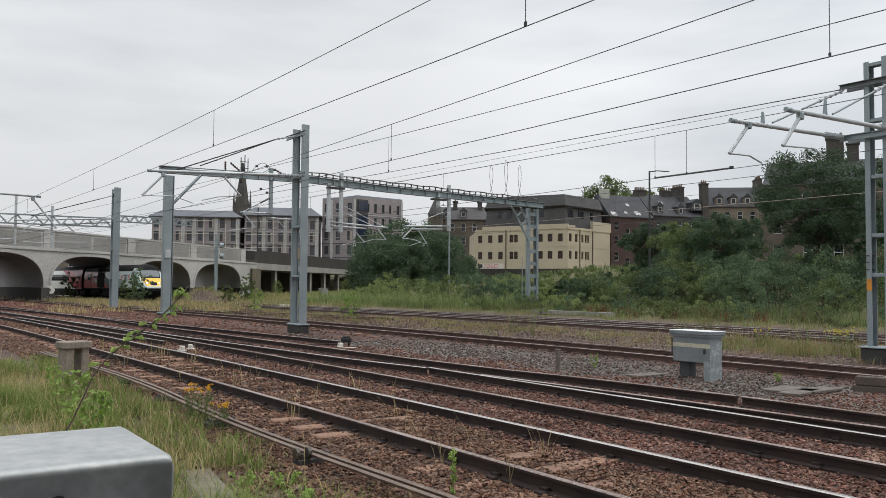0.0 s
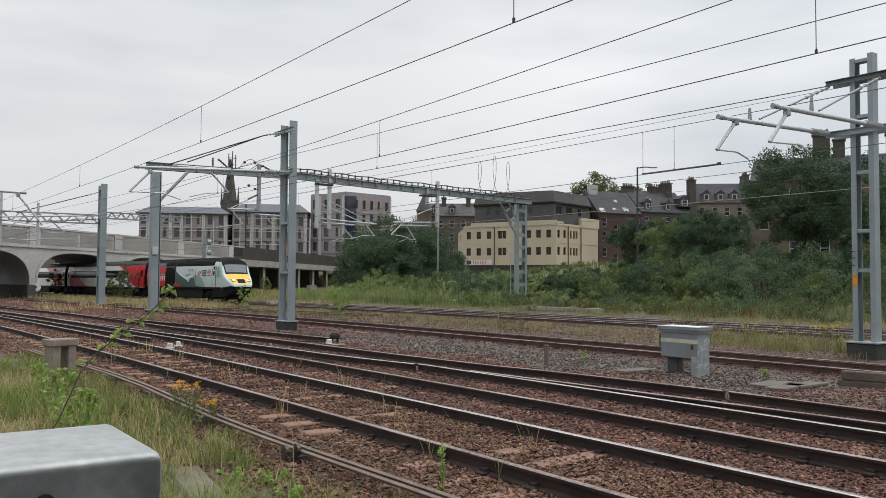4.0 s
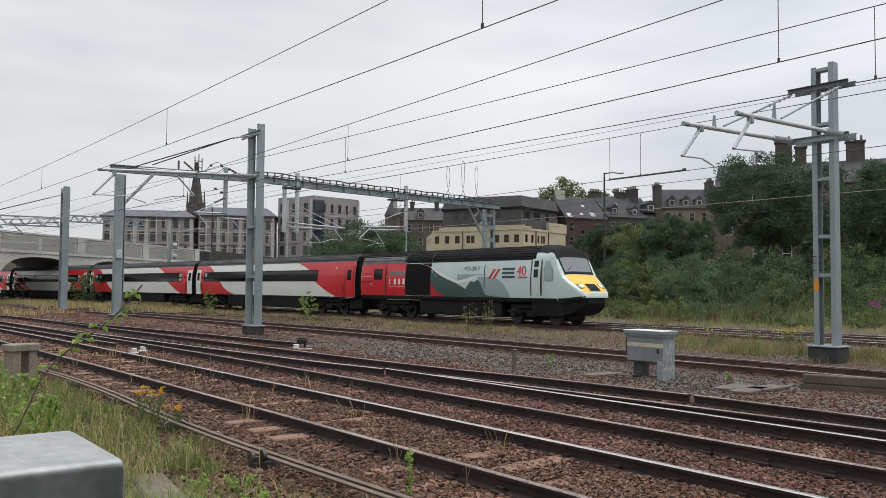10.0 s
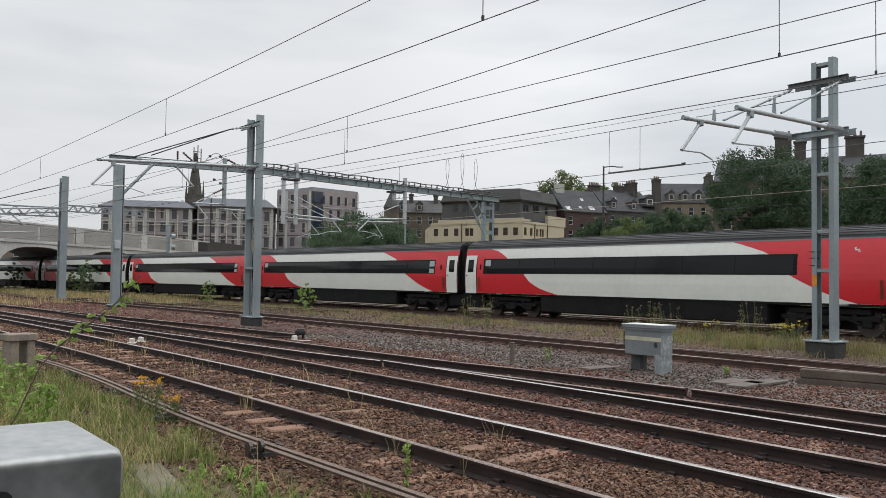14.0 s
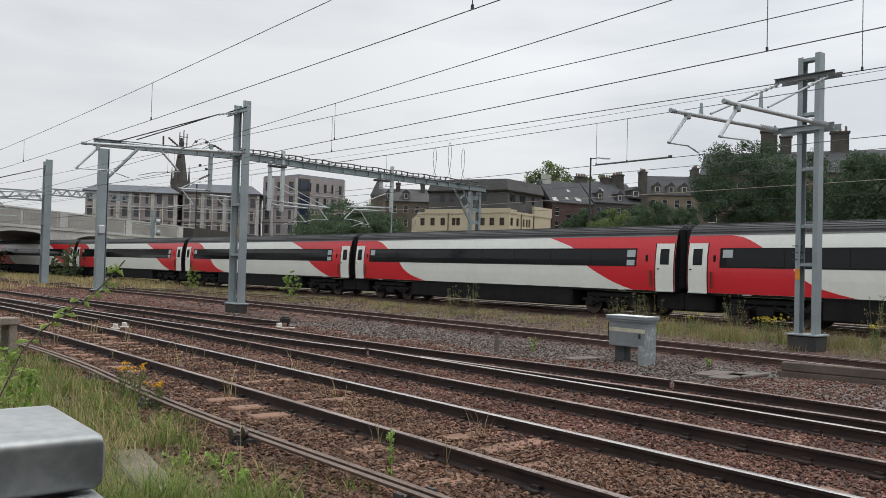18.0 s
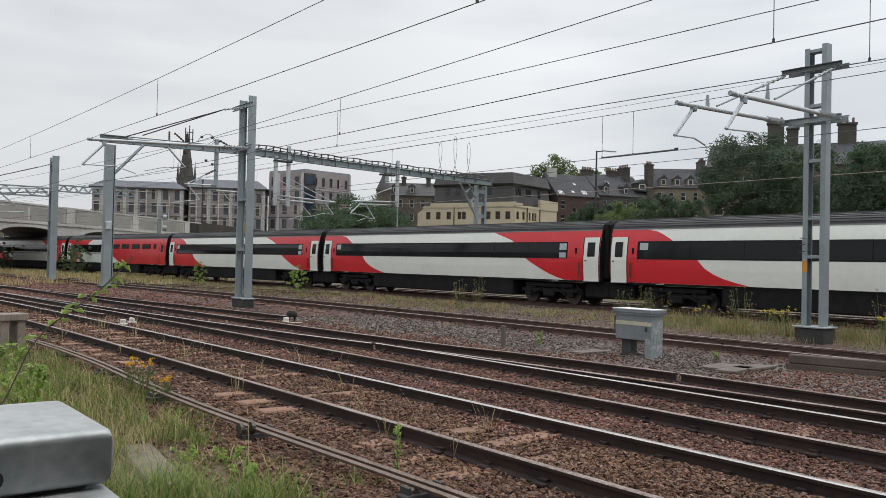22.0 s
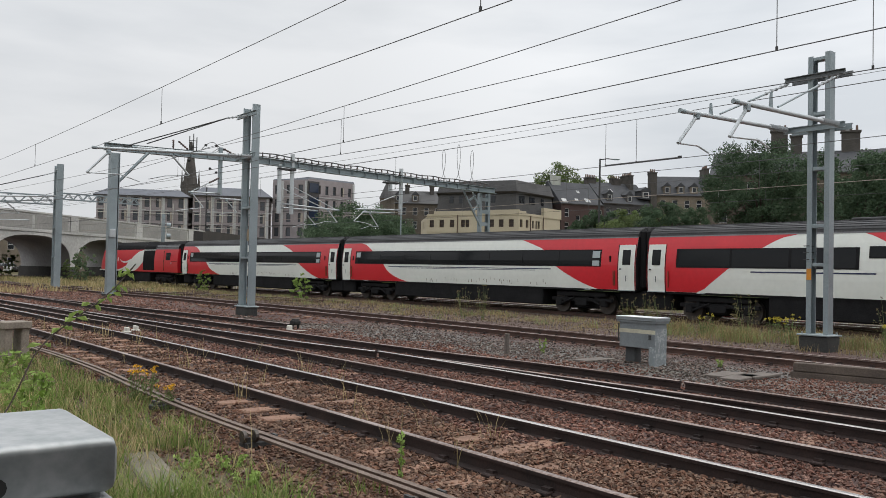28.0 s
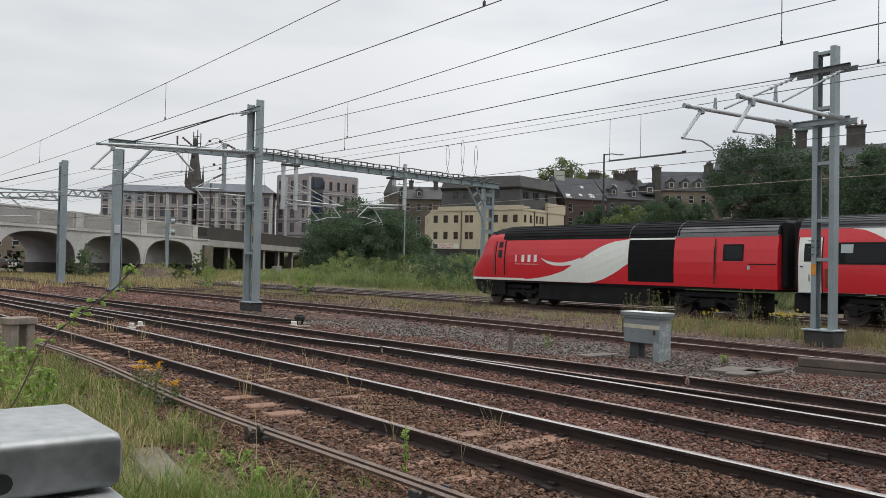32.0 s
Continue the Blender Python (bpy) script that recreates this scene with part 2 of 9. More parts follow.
def ground_material():
    m = mat("ballast_and_verge", (0.115, 0.062, 0.052), (0.038, 0.023, 0.021), 0.9, 0, 1.4, 22, 0.9, (0.3, 0.7), depth=0.05)
    nt = m.node_tree
    b = nt.nodes["Principled BSDF"]
    red = b.inputs["Base Color"].links[0].from_socket
    at = nt.nodes.new("ShaderNodeAttribute")
    at.attribute_name = "cover"
    n = nt.nodes.new("ShaderNodeTexNoise")
    n.inputs["Scale"].default_value, n.inputs["Detail"].default_value = 1.1, 7.0
    g1 = nt.nodes.new("ShaderNodeValToRGB")
    g1.color_ramp.elements[0].position, g1.color_ramp.elements[0].color = 0.30, (0.075, 0.078, 0.026, 1)
    g1.color_ramp.elements[1].position, g1.color_ramp.elements[1].color = 0.72, (0.145, 0.118, 0.055, 1)
    tc = nt.nodes.new("ShaderNodeTexCoord")
    nt.links.new(tc.outputs["Object"], n.inputs["Vector"])
    nt.links.new(n.outputs[0], g1.inputs[0])
    n2 = nt.nodes.new("ShaderNodeTexNoise")
    n2.inputs["Scale"].default_value, n2.inputs["Detail"].default_value = 30.0, 4.0
    nt.links.new(tc.outputs["Object"], n2.inputs["Vector"])
    grey = nt.nodes.new("ShaderNodeValToRGB")
    grey.color_ramp.elements[0].position, grey.color_ramp.elements[0].color = 0.36, (0.045, 0.042, 0.04, 1)
    grey.color_ramp.elements[1].position, grey.color_ramp.elements[1].color = 0.66, (0.20, 0.19, 0.175, 1)
    nt.links.new(n2.outputs[0], grey.inputs[0])
    sep = nt.nodes.new("ShaderNodeSeparateColor")
    nt.links.new(at.outputs["Color"], sep.inputs[0])
    last = red
    for out, col in ((1, grey.outputs[0]), (0, g1.outputs[0])):
        k = nt.nodes.new("ShaderNodeMix")
        k.data_type = "RGBA"
        mm = nt.nodes.new("ShaderNodeMath")
        mm.operation = "MULTIPLY_ADD"
        mm.inputs[1].default_value, mm.inputs[2].default_value = 1.2, -0.6
        nt.links.new(n.outputs[0], mm.inputs[0])
        ad = nt.nodes.new("ShaderNodeMath")
        ad.operation, ad.use_clamp = "ADD", True
        nt.links.new(mm.outputs[0], ad.inputs[0])
        nt.links.new(sep.outputs[out], ad.inputs[1])
        nt.links.new(ad.outputs[0], k.inputs[0])
        nt.links.new(last, k.inputs[6])
        nt.links.new(col, k.inputs[7])
        last = k.outputs[2]
    nt.links.new(last, b.inputs["Base Color"])
    return m


def build_ground():
    xs = [-900, -400, -150, -60, -30, -15, -8, -5, -3, -1] + [0 + 0.4 * i for i in range(0, 51)] + [21 + i for i in range(0, 30)] + [52 + 3 * i for i in range(0, 20)] + [120, 150, 200, 300, 500, 900, 1600, 3500]
    ys = [-900, -300, -100, -40, -15, -6, -2, 0] + [0.5 + 0.5 * i for i in range(0, 56)] + [29 + 1.5 * i for i in range(0, 50)] + [106 + 5 * i for i in range(0, 20)] + [230, 280, 360, 500, 800, 1500, 4000]
    vs, cov = [], []
    for y in ys:
        for x in xs:
            f = flat_x(x, y)
            vs.append((x, y, ground_z(x, y)))
            grass = max(1 - smooth(2.0, 3.3, f), smooth(18.7, 20.2, f) * (1 - smooth(26.3, 27.6, f)) * 0.16, smooth(35.5, 38.5, f))
            grey = smooth(11.2, 12.2, f) * (1 - smooth(14.6, 15.4, f)) * (1 - smooth(23, 29, y)) * 0.9 + smooth(27, 28, f) * (1 - smooth(35, 36, f)) * 0.4
            cov.append((grass, min(1.0, grey), 0, 1))
    nx = len(xs)
    fs = [(j * nx + i, j * nx + i + 1, (j + 1) * nx + i + 1, (j + 1) * nx + i) for j in range(len(ys) - 1) for i in range(nx - 1)]
    g = Geo()
    g.v, g.f = vs, fs
    ob = part("ground", g, ground_material(), None, "red-brown ballast and weedy verge of a railway yard", True)
    a = ob.data.color_attributes.new("cover", "FLOAT_COLOR", "POINT")
    a.data.foreach_set("color", [c for q in cov for c in q])
    return tagged(ob, "", "ground", "", "structure")


build_ground()


# ---- tracks ----
RAIL_SHAPE = ((-0.07, -0.155), (0.07, -0.155), (0.07, -0.140), (0.012, -0.120), (0.012, -0.040), (0.036, -0.032), (0.036, -0.004), (0.030, 0.0), (-0.030, 0.0), (-0.036, -0.004), (-0.036, -0.032), (-0.012, -0.040), (-0.012, -0.120), (-0.07, -0.140))


def rail(parent, table, y0, y1, head, z=0.0, rust=None, gauge=False):
    """A rail along a table of (y, x with the curve taken out)."""
    n = max(3, int((y1 - y0) / 1.2))
    ring, top = [], []
    for y in steps(y0, y1, n):
        x = bend(lerp(table, y), y)
        ring.append([(x + a, y, z + b) for a, b in RAIL_SHAPE])
        top.append([(x - 0.0375, y, z - (0.027 if gauge else 0.005)), (x - 0.0325, y, z - 0.001), (x - 0.024, y, z + 0.003), (x + 0.020, y, z + 0.003)])
    r = part("rail", Geo().loft(ring), rust or RUST, parent)
    part("rail_head", Geo().loft(top, False, False), head, r, "worn shining running surface")
    return r


SLEEPER_MESH = Geo().box((0, 0, 0), (2.6, 0.25, 0.12), None, 0.015).data("sleeper", SLEEPER)
CHAIR = Geo().box((0, 0, -0.138), (0.24, 0.13, 0.035), None, 0.01).box((0.05, 0, -0.115), (0.05, 0.09, 0.04)).box((-0.05, 0, -0.115), (0.05, 0.09, 0.04))


def track(label, x, y0, y1, z=0.0, heads=(RAIL_TOP, RAIL_TOP), sleepers=(0, 0), low=0.212, rust=None):
    e = thing("railway_track", pose(0, 0, 0), label, "railway track", "tracks of the yard", "structure")
    for s, h in zip((-0.7525, 0.7525), heads):
        rail(e, ((0, x + s),), y0, y1, h, z, rust, s > 0 and x > 12)
    rng = random.Random(int(x * 10))
    y, fix = sleepers[0], Geo()
    while y < sleepers[1]:
        cx = bend(x, y)
        o = new("sleeper", SLEEPER_MESH)
        o.parent = e
        o.matrix_basis = pose(cx + rng.uniform(-0.05, 0.05), y, z - low + rng.uniform(-0.022, 0.012), rng.uniform(-1, 1), rng.uniform(-1, 1), rng.uniform(-1.5, 1.5) + math.degrees(2 * CURVE * y))
        for s in (-0.7525, 0.7525):
            fix.add([(a + cx + s, b + y, c + z) for a, b, c in CHAIR.v], CHAIR.f)
        y += 0.68
    if fix.v:
        tagged(part("rail_chair", fix, RUST, e, "rusty rail chairs"), kind="stuff")
    return e


track("rusty track on tan timber sleepers in red ballast", 5.625, -6, 170, 0, (RAIL_TOP, RAIL_BRIGHT), (1.4, 42), 0.198)
track("dark rusty turnout track in red ballast", 8.6, -6, 14, 0, (RAIL_TOP, RAIL_BRIGHT), (1.4, 30), 0.232)
track("dark rusty track beside the grey ballast", 16.70, -6, 170, -0.01, (RAIL_TOP, RAIL_TOP), (4.0, 40), 0.23, RUST_RED)
track("polished running line that the train uses", 29.53, -40, 230, -0.13, (RAIL_BRIGHT, RAIL_BRIGHT), (8, 14), rust=RUST_RED)
track("rusty siding behind the running line", 33.35, -40, 200, -0.16, (RAIL_BRIGHT, RAIL_BRIGHT), (8, 10), rust=RUST_RED)
turnout = thing("turnout_rails", pose(0, 0, 0), "converging rusty turnout rails in the ballast", "turnout", "", "structure")
rail(turnout, ((0, 7.85),), 14, 120, RAIL_TOP)
rail(turnout, ((14, 9.28), (16, 8.98), (23, 8.52), (35, 8.0), (60, 7.4), (110, 6.9)), 14, 110, RAIL_BRIGHT)
rail(turnout, ((8, 10.93), (11, 10.72), (13, 10.4), (16, 10.2), (23, 9.97), (30, 9.8), (50, 10.0), (110, 10.2)), 8, 110, RAIL_TOP)
rail(turnout, ((0, 10.93),), -6, 7.9, RAIL_TOP)
rail(turnout, ((-6, 10.2), (4, 10.1), (9, 9.75), (12.5, 9.5)), -6, 12.5, RAIL_TOP, -0.01)
rail(turnout, ((21.9, 11.70), (29.7, 11.1), (40, 10.3), (60, 9.3), (110, 8.7)), 21.9, 110, RAIL_TOP, -0.01)
rail(turnout, ((24, 7.35), (30, 7.15), (45, 7.0)), 24.5, 45, RAIL_TOP, -0.02)
crossover = thing("crossover_rails", pose(0, 0, 0), "rusty crossover rails between two tracks", "crossover", "", "structure")
rail(crossover, ((36, 22.6), (43, 21.3), (51, 19.6), (64, 17.6), (110, 15.9)), 38, 110, RAIL_TOP, -0.05, RUST_RED, True)
rail(crossover, ((36, 24.1), (43, 22.8), (51, 21.1), (64, 19.1), (110, 17.4)), 38, 110, RAIL_TOP, -0.05, RUST_RED, True)

WHITE_PAINT = mat("chipped_white_paint", (0.72, 0.70, 0.64), (0.5, 0.48, 0.42), 0.7, 0, 8, 60, 0.1)
for x, y in ((6.75, 22.3), (7.12, 22.75)):
    e = thing("rail_end_block", pose(x, y, -0.16), "cream painted rail end block in the ballast", "rail block", "rail end blocks")
    part("block", Geo().box((0, 0, 0.09), (0.08, 0.24, 0.11), None, 0.012).box((0, 0, 0.02), (0.18, 0.26, 0.05), None, 0.01), WHITE_PAINT, e)

# point machine
BLACK_IRON = mat("black_cast_iron", (0.018, 0.018, 0.018), (0.010, 0.010, 0.010), 0.85, 0, 4, 40, 0.1)
pm = thing("point_machine", pose(11.25, 21.7, -0.16), "black point machine with a white-painted end", "point machine")
part("case", Geo().box((0.15, 0.1, 0.20), (0.22, 0.30, 0.14), None, 0.03).cyl((0.06, 0.1, 0.0), (0.06, 0.1, 0.16), 0.03).cyl((0.24, 0.1, 0.0), (0.24, 0.1, 0.16), 0.03), BLACK_IRON, pm)
part("lid", Geo().box((0.15, 0.1, 0.285), (0.16, 0.20, 0.04), None, 0.015), BLACK_IRON, pm)
part("end_plate", Geo().box((-0.2, -0.22, 0.08), (0.15, 0.10, 0.13), None, 0.015), WHITE_PAINT, pm, "white painted end plate")
part("drive_rod", Geo().tube([(-0.2, 0, 0.1), (-1.4, 0.1, 0.08)], 0.022), RUST, pm)
part("cable", Geo().tube([(-0.35, -0.3, 0.05), (-0.2, -0.55, 0.02), (0.1, -0.6, 0.02)], 0.015), WHITE_PAINT, pm)

# rodding beside the nearest track
ROD = mat("dull_brown_rod_steel", (0.235, 0.18, 0.145), (0.12, 0.085, 0.068), 0.6, 0.2, 3, 40, 0.1)
rod = thing("point_rodding", pose(0, 0, 0), "pair of rusty point rods on low stands", "point rodding")
for k in (0.0, 0.11):
    pts = [(3.62 + k + 0.09 * math.sin(y * 0.5) - (0.03 * (y - 13) if y > 13 else 0), y, -0.03) for y in steps(1.5, 22, 30)]
    part("rod", Geo().tube(pts, 0.022, 4), ROD, rod)
for y in (2.6, 5.0, 7.6, 10.2, 12.8, 15.4, 18.0):
    x = 3.66 + 0.09 * math.sin(y * 0.5) - (0.03 * (y - 13) if y > 13 else 0)
    st = part("roller_stand", Geo().box((x, y, -0.11), (0.36, 0.12, 0.06), None, 0.01).box((x - 0.13, y, -0.075), (0.03, 0.10, 0.09)).box((x + 0.17, y, -0.075), (0.03, 0.10, 0.09)), DARK_STEEL, rod)
    part("roller", Geo().cyl((x - 0.12, y, -0.075), (x + 0.16, y, -0.075), 0.035, 10), WHEEL, st)
    if 7 < y < 8:
        for k in (-0.20, -0.08):
            part("pulley", Geo().cyl((x + k, y - 0.05, -0.02), (x + k + 0.035, y - 0.05, -0.02), 0.06, 14), WHEEL, st, "worn steel pulley wheel")

# ---- lineside cabinet and small things ----
# cabinet steel darkened for the shade on the far, recessed leg
SHADED_LEG = mat("recess_shaded_steel", (0.075, 0.08, 0.083), (0.05, 0.053, 0.055), 0.7, 0.1, 3, 40, 0.05)
CABINET = mat("grey_galvanised_cabinet", (0.235, 0.26, 0.27), (0.165, 0.185, 0.195), 0.6, 0.2, 3, 40, 0.05)
cab = thing("equipment_cabinet", pose(12.78, 10.0, -0.17), "grey steel equipment cabinet with a cream band on leg plates", "cabinet")
part("body", Geo().box((0.19, 0.42, 0.66), (0.36, 0.86, 0.52), None, 0.01), CABINET, cab)
lid = part("lid", Geo().box((0.19, 0.42, 0.955), (0.46, 0.96, 0.07), None, 0.012).box((0.19, 0.42, 0.91), (0.42, 0.92, 0.05)), CABINET, cab, "overhanging steel lid")
part("lid_sheet", Geo().box((0.19, 0.42, 0.993), (0.465, 0.965, 0.012), None, 0.004), mat("pale_weathered_lid_paint", (0.66, 0.67, 0.68), (0.52, 0.53, 0.54), 0.6, 0, 4, 40, 0.03), lid, "pale weathered top sheet")
part("band", Geo().box((0.19, 0.42, 0.72), (0.368, 0.868, 0.075)), mat("cream_reflective_band", (0.58, 0.55, 0.42), None, 0.6, 0, 5, 40, 0.02), cab, "faded cream band")
SPECKLED = mat("paint_splashed_galvanised_plate", (0.62, 0.64, 0.64), (0.24, 0.27, 0.28), 0.6, 0.2, 9, 34, 0.05, (0.50, 0.74))
part("leg_plate", Geo().box((0.19, 0.06, 0.22), (0.37, 0.14, 0.44), None, 0.008), SPECKLED, cab, "white-speckled leg plate")
part("end_panel", Geo().box((0.19, -0.012, 0.60), (0.34, 0.012, 0.38)), SPECKLED, cab, "white-speckled end panel")
part("leg_plate", Geo().box((0.26, 0.70, 0.22), (0.20, 0.24, 0.44), None, 0.008), SHADED_LEG, cab, "recessed leg plate with shade in its colour")
for y in (0.03, 0.72):
    part("foot", Geo().box((0.19, y, 0.012), (0.46, 0.2, 0.025)), STEEL, cab)
part("hinge", Geo().cyl((-0.002, 0.86, 0.5), (-0.002, 0.86, 0.85), 0.012, 6), DARK_STEEL, cab)
part("lock", Geo().box((-0.002, 0.1, 0.62), (0.02, 0.05, 0.09), None, 0.005), DARK_STEEL, cab)

DULL_SLAB = mat("dirty_trough_lid_concrete", (0.17, 0.145, 0.125), (0.10, 0.085, 0.075), 0.95, 0, 3, 25, 0.3)
stub = thing("marker_post", pose(12.19, 13.48, -0.16), "short weathered concrete marker post", "post")
part("shaft", Geo().box((0, 0, 0.20), (0.09, 0.09, 0.46), None, 0.015), DULL_SLAB, stub)
part("cap", Geo().box((0, 0, 0.44), (0.10, 0.10, 0.04), None, 0.015), DULL_SLAB, stub)
for i, (x, y, a) in enumerate(((13.2, 8.75, 8), (13.65, 8.35, 3), (13.05, 8.35, 12), (12.9, 11.6, 4))):
    o = thing("trough_lid", pose(x, y, -0.145, 0, 0, a), "loose grey concrete cable trough lid", "trough lid", "trough lids")
    part("slab", Geo().box((0, 0, 0.02), (0.95, 0.36, 0.05), None, 0.01), DULL_SLAB, o)
    part("grip", Geo().box((0.40, 0, 0.046), (0.06, 0.14, 0.008)), CONCRETE_DARK, o)
wall = thing("timber_edging", pose(14.62, 6.9, -0.22, 0, 0, 14), "stacked old timber sleepers edging the ballast", "edging")
OLD_TIMBER = mat("old_grey_timber", (0.135, 0.105, 0.085), (0.07, 0.055, 0.045), 0.9, 0, 3, 35, 0.35)
for i in range(2):
    part("timber", Geo().box((0, 0, 0.09 + i * 0.165), (0.16, 2.5 - 0.1 * i, 0.16), None, 0.015), OLD_TIMBER, wall)
part("stake", Geo().box((0.12, 0.9, 0.1), (0.06, 0.06, 0.5)), OLD_TIMBER, wall)

# small things beside the far tracks
for x, y, w, h, m, label in ((38.2, 78.3, 0.8, 1.1, CONCRETE, "pale concrete box beside the far track"), (40.0, 78.7, 1.2, 0.7, SLEEPER, "brown timber box beside the far track"), (28.9, 66.7, 0.6, 0.3, WHITE_PAINT, "white painted block beside the far track")):
    e = thing("lineside_box", pose(x, y, ground_z(x, y) - 0.05, 0, 0, 12), label, "lineside box", "lineside boxes")
    part("box", Geo().box((0, 0, h / 2), (w, w * 0.7, h), None, 0.03), m, e)
    part("lid", Geo().box((0, 0, h + 0.03), (w + 0.08, w * 0.7 + 0.08, 0.06), None, 0.015), m, e)
trough = thing("cable_trough", pose(0, 0, 0), "run of pale concrete cable troughs before the hedge", "cable trough")
for i in range(7):
    y = 36.6 + i * 1.03
    part("trough_segment", Geo().box((bend(38.1, y), y, -0.02), (0.34, 0.98, 0.26), pose(0, 0, 0, 0, 0, 3).to_3x3(), 0.015), CONCRETE, trough)
gs = thing("ground_signal", pose(38.75, 53.7, -0.2), "small dark ground signal with a white disc", "signal")
part("case", Geo().box((0, 0, 0.36), (0.36, 0.3, 0.62), None, 0.05), DARK_STEEL, gs)
part("disc", Geo().cyl((-0.16, -0.16, 0.42), (-0.19, -0.19, 0.42), 0.13, 14), WHITE_PAINT, gs, "round white signal disc")
part("foot", Geo().box((0, 0, 0.04), (0.5, 0.4, 0.1), None, 0.01), CONCRETE, gs)

# concrete stool beside the rodding
stool = thing("concrete_stool", pose(3.0, 16.5, -0.2, 0, 0, 20), "weathered concrete stool on two legs", "concrete stool")
STOOL = mat("weathered_brown_concrete", (0.29, 0.25, 0.205), (0.16, 0.135, 0.11), 0.95, 0, 4, 30, 0.3)
part("top", Geo().box((0, 0, 0.70), (0.52, 0.36, 0.13), None, 0.015), STOOL, stool)
for k in (-0.15, 0.16):
    part("leg", Geo().box((k, 0, 0.33), (0.15, 0.28, 0.66), None, 0.015), STOOL, stool)

# galvanised fence beam at the camera
GALV = mat("mottled_galvanised_steel", (0.50, 0.51, 0.515), (0.36, 0.38, 0.385), 0.55, 0.7, 26, 90, 0.03, (0.38, 0.62))


def rounded_bar(x0, x1, y0, y1, z0, z1, r):
    ring = []
    for cy, cz, a0 in ((y1 - r, z1 - r, 0), (y0 + r, z1 - r, 90), (y0 + r, z0 + r, 180), (y1 - r, z0 + r, 270)):
        for i in range(5):
            a = radians(a0 + 22.5 * i)
            ring.append((cy + r * math.cos(a), cz + r * math.sin(a)))
    rows = []
    for x, k in ((x0, 0), (x1 - r, 0), (x1 - r * 0.3, r * 0.3), (x1, r)):
        rows.append([(x, (y - (y0 + y1) / 2) * (1 - k / (y1 - y0)) + (y0 + y1) / 2, (z - (z0 + z1) / 2) * (1 - 2 * k / (z1 - z0)) + (z0 + z1) / 2) for y, z in ring])
    return Geo().loft(rows)


fence = thing("fence_post", pose(0, 0, 0), "galvanised square fence post with a capped end", "fence post")
cap = part("cap", rounded_bar(-0.42, 0.212, 0.712, 0.885, 1.437, 1.483, 0.008), GALV, fence, "mottled galvanised cap", True)
part("post", Geo().box((0.10, 0.80, 0.67), (0.12, 0.13, 1.54), None, 0.01), GALV, fence)
part("flange", rounded_bar(-0.42, 0.210, 0.655, 0.80, 1.400, 1.434, 0.005), GALV, fence, "", True)
part("hole", Geo().cyl((0.121, 0.7125, 1.452), (0.121, 0.7105, 1.452), 0.008, 12), DARK_STEEL, cap, "dark bolt hole")
slab = thing("concrete_edging", pose(0, 0, 0), "pale concrete edging slab half hidden in the grass", "edging")
part("slab", Geo().box((2.28, 6.3, -0.19), (0.30, 2.9, 0.2), pose(0, 0, 0, 0, 0, -8).to_3x3(), 0.02), mat("mossy_edging_concrete", (0.20, 0.175, 0.135), (0.11, 0.10, 0.07), 0.95, 0, 3, 25, 0.3), slab)
# unseen wall added behind the camera; blocks sky to darken the cap's front
SHADE_WALL = mat("dark_sky_blocking_wall", (0.05, 0.045, 0.042), (0.028, 0.026, 0.025), 0.95, 0, 1.2, 9, 0.4)
tagged(part("added_shade_wall", Geo().box((-6.4, -0.62, 2.15), (19.2, 0.4, 4.7), None, 0.02), SHADE_WALL, None, "plain dark wall added out of view to shade the fence cap"), "", "wall", "", "structure")


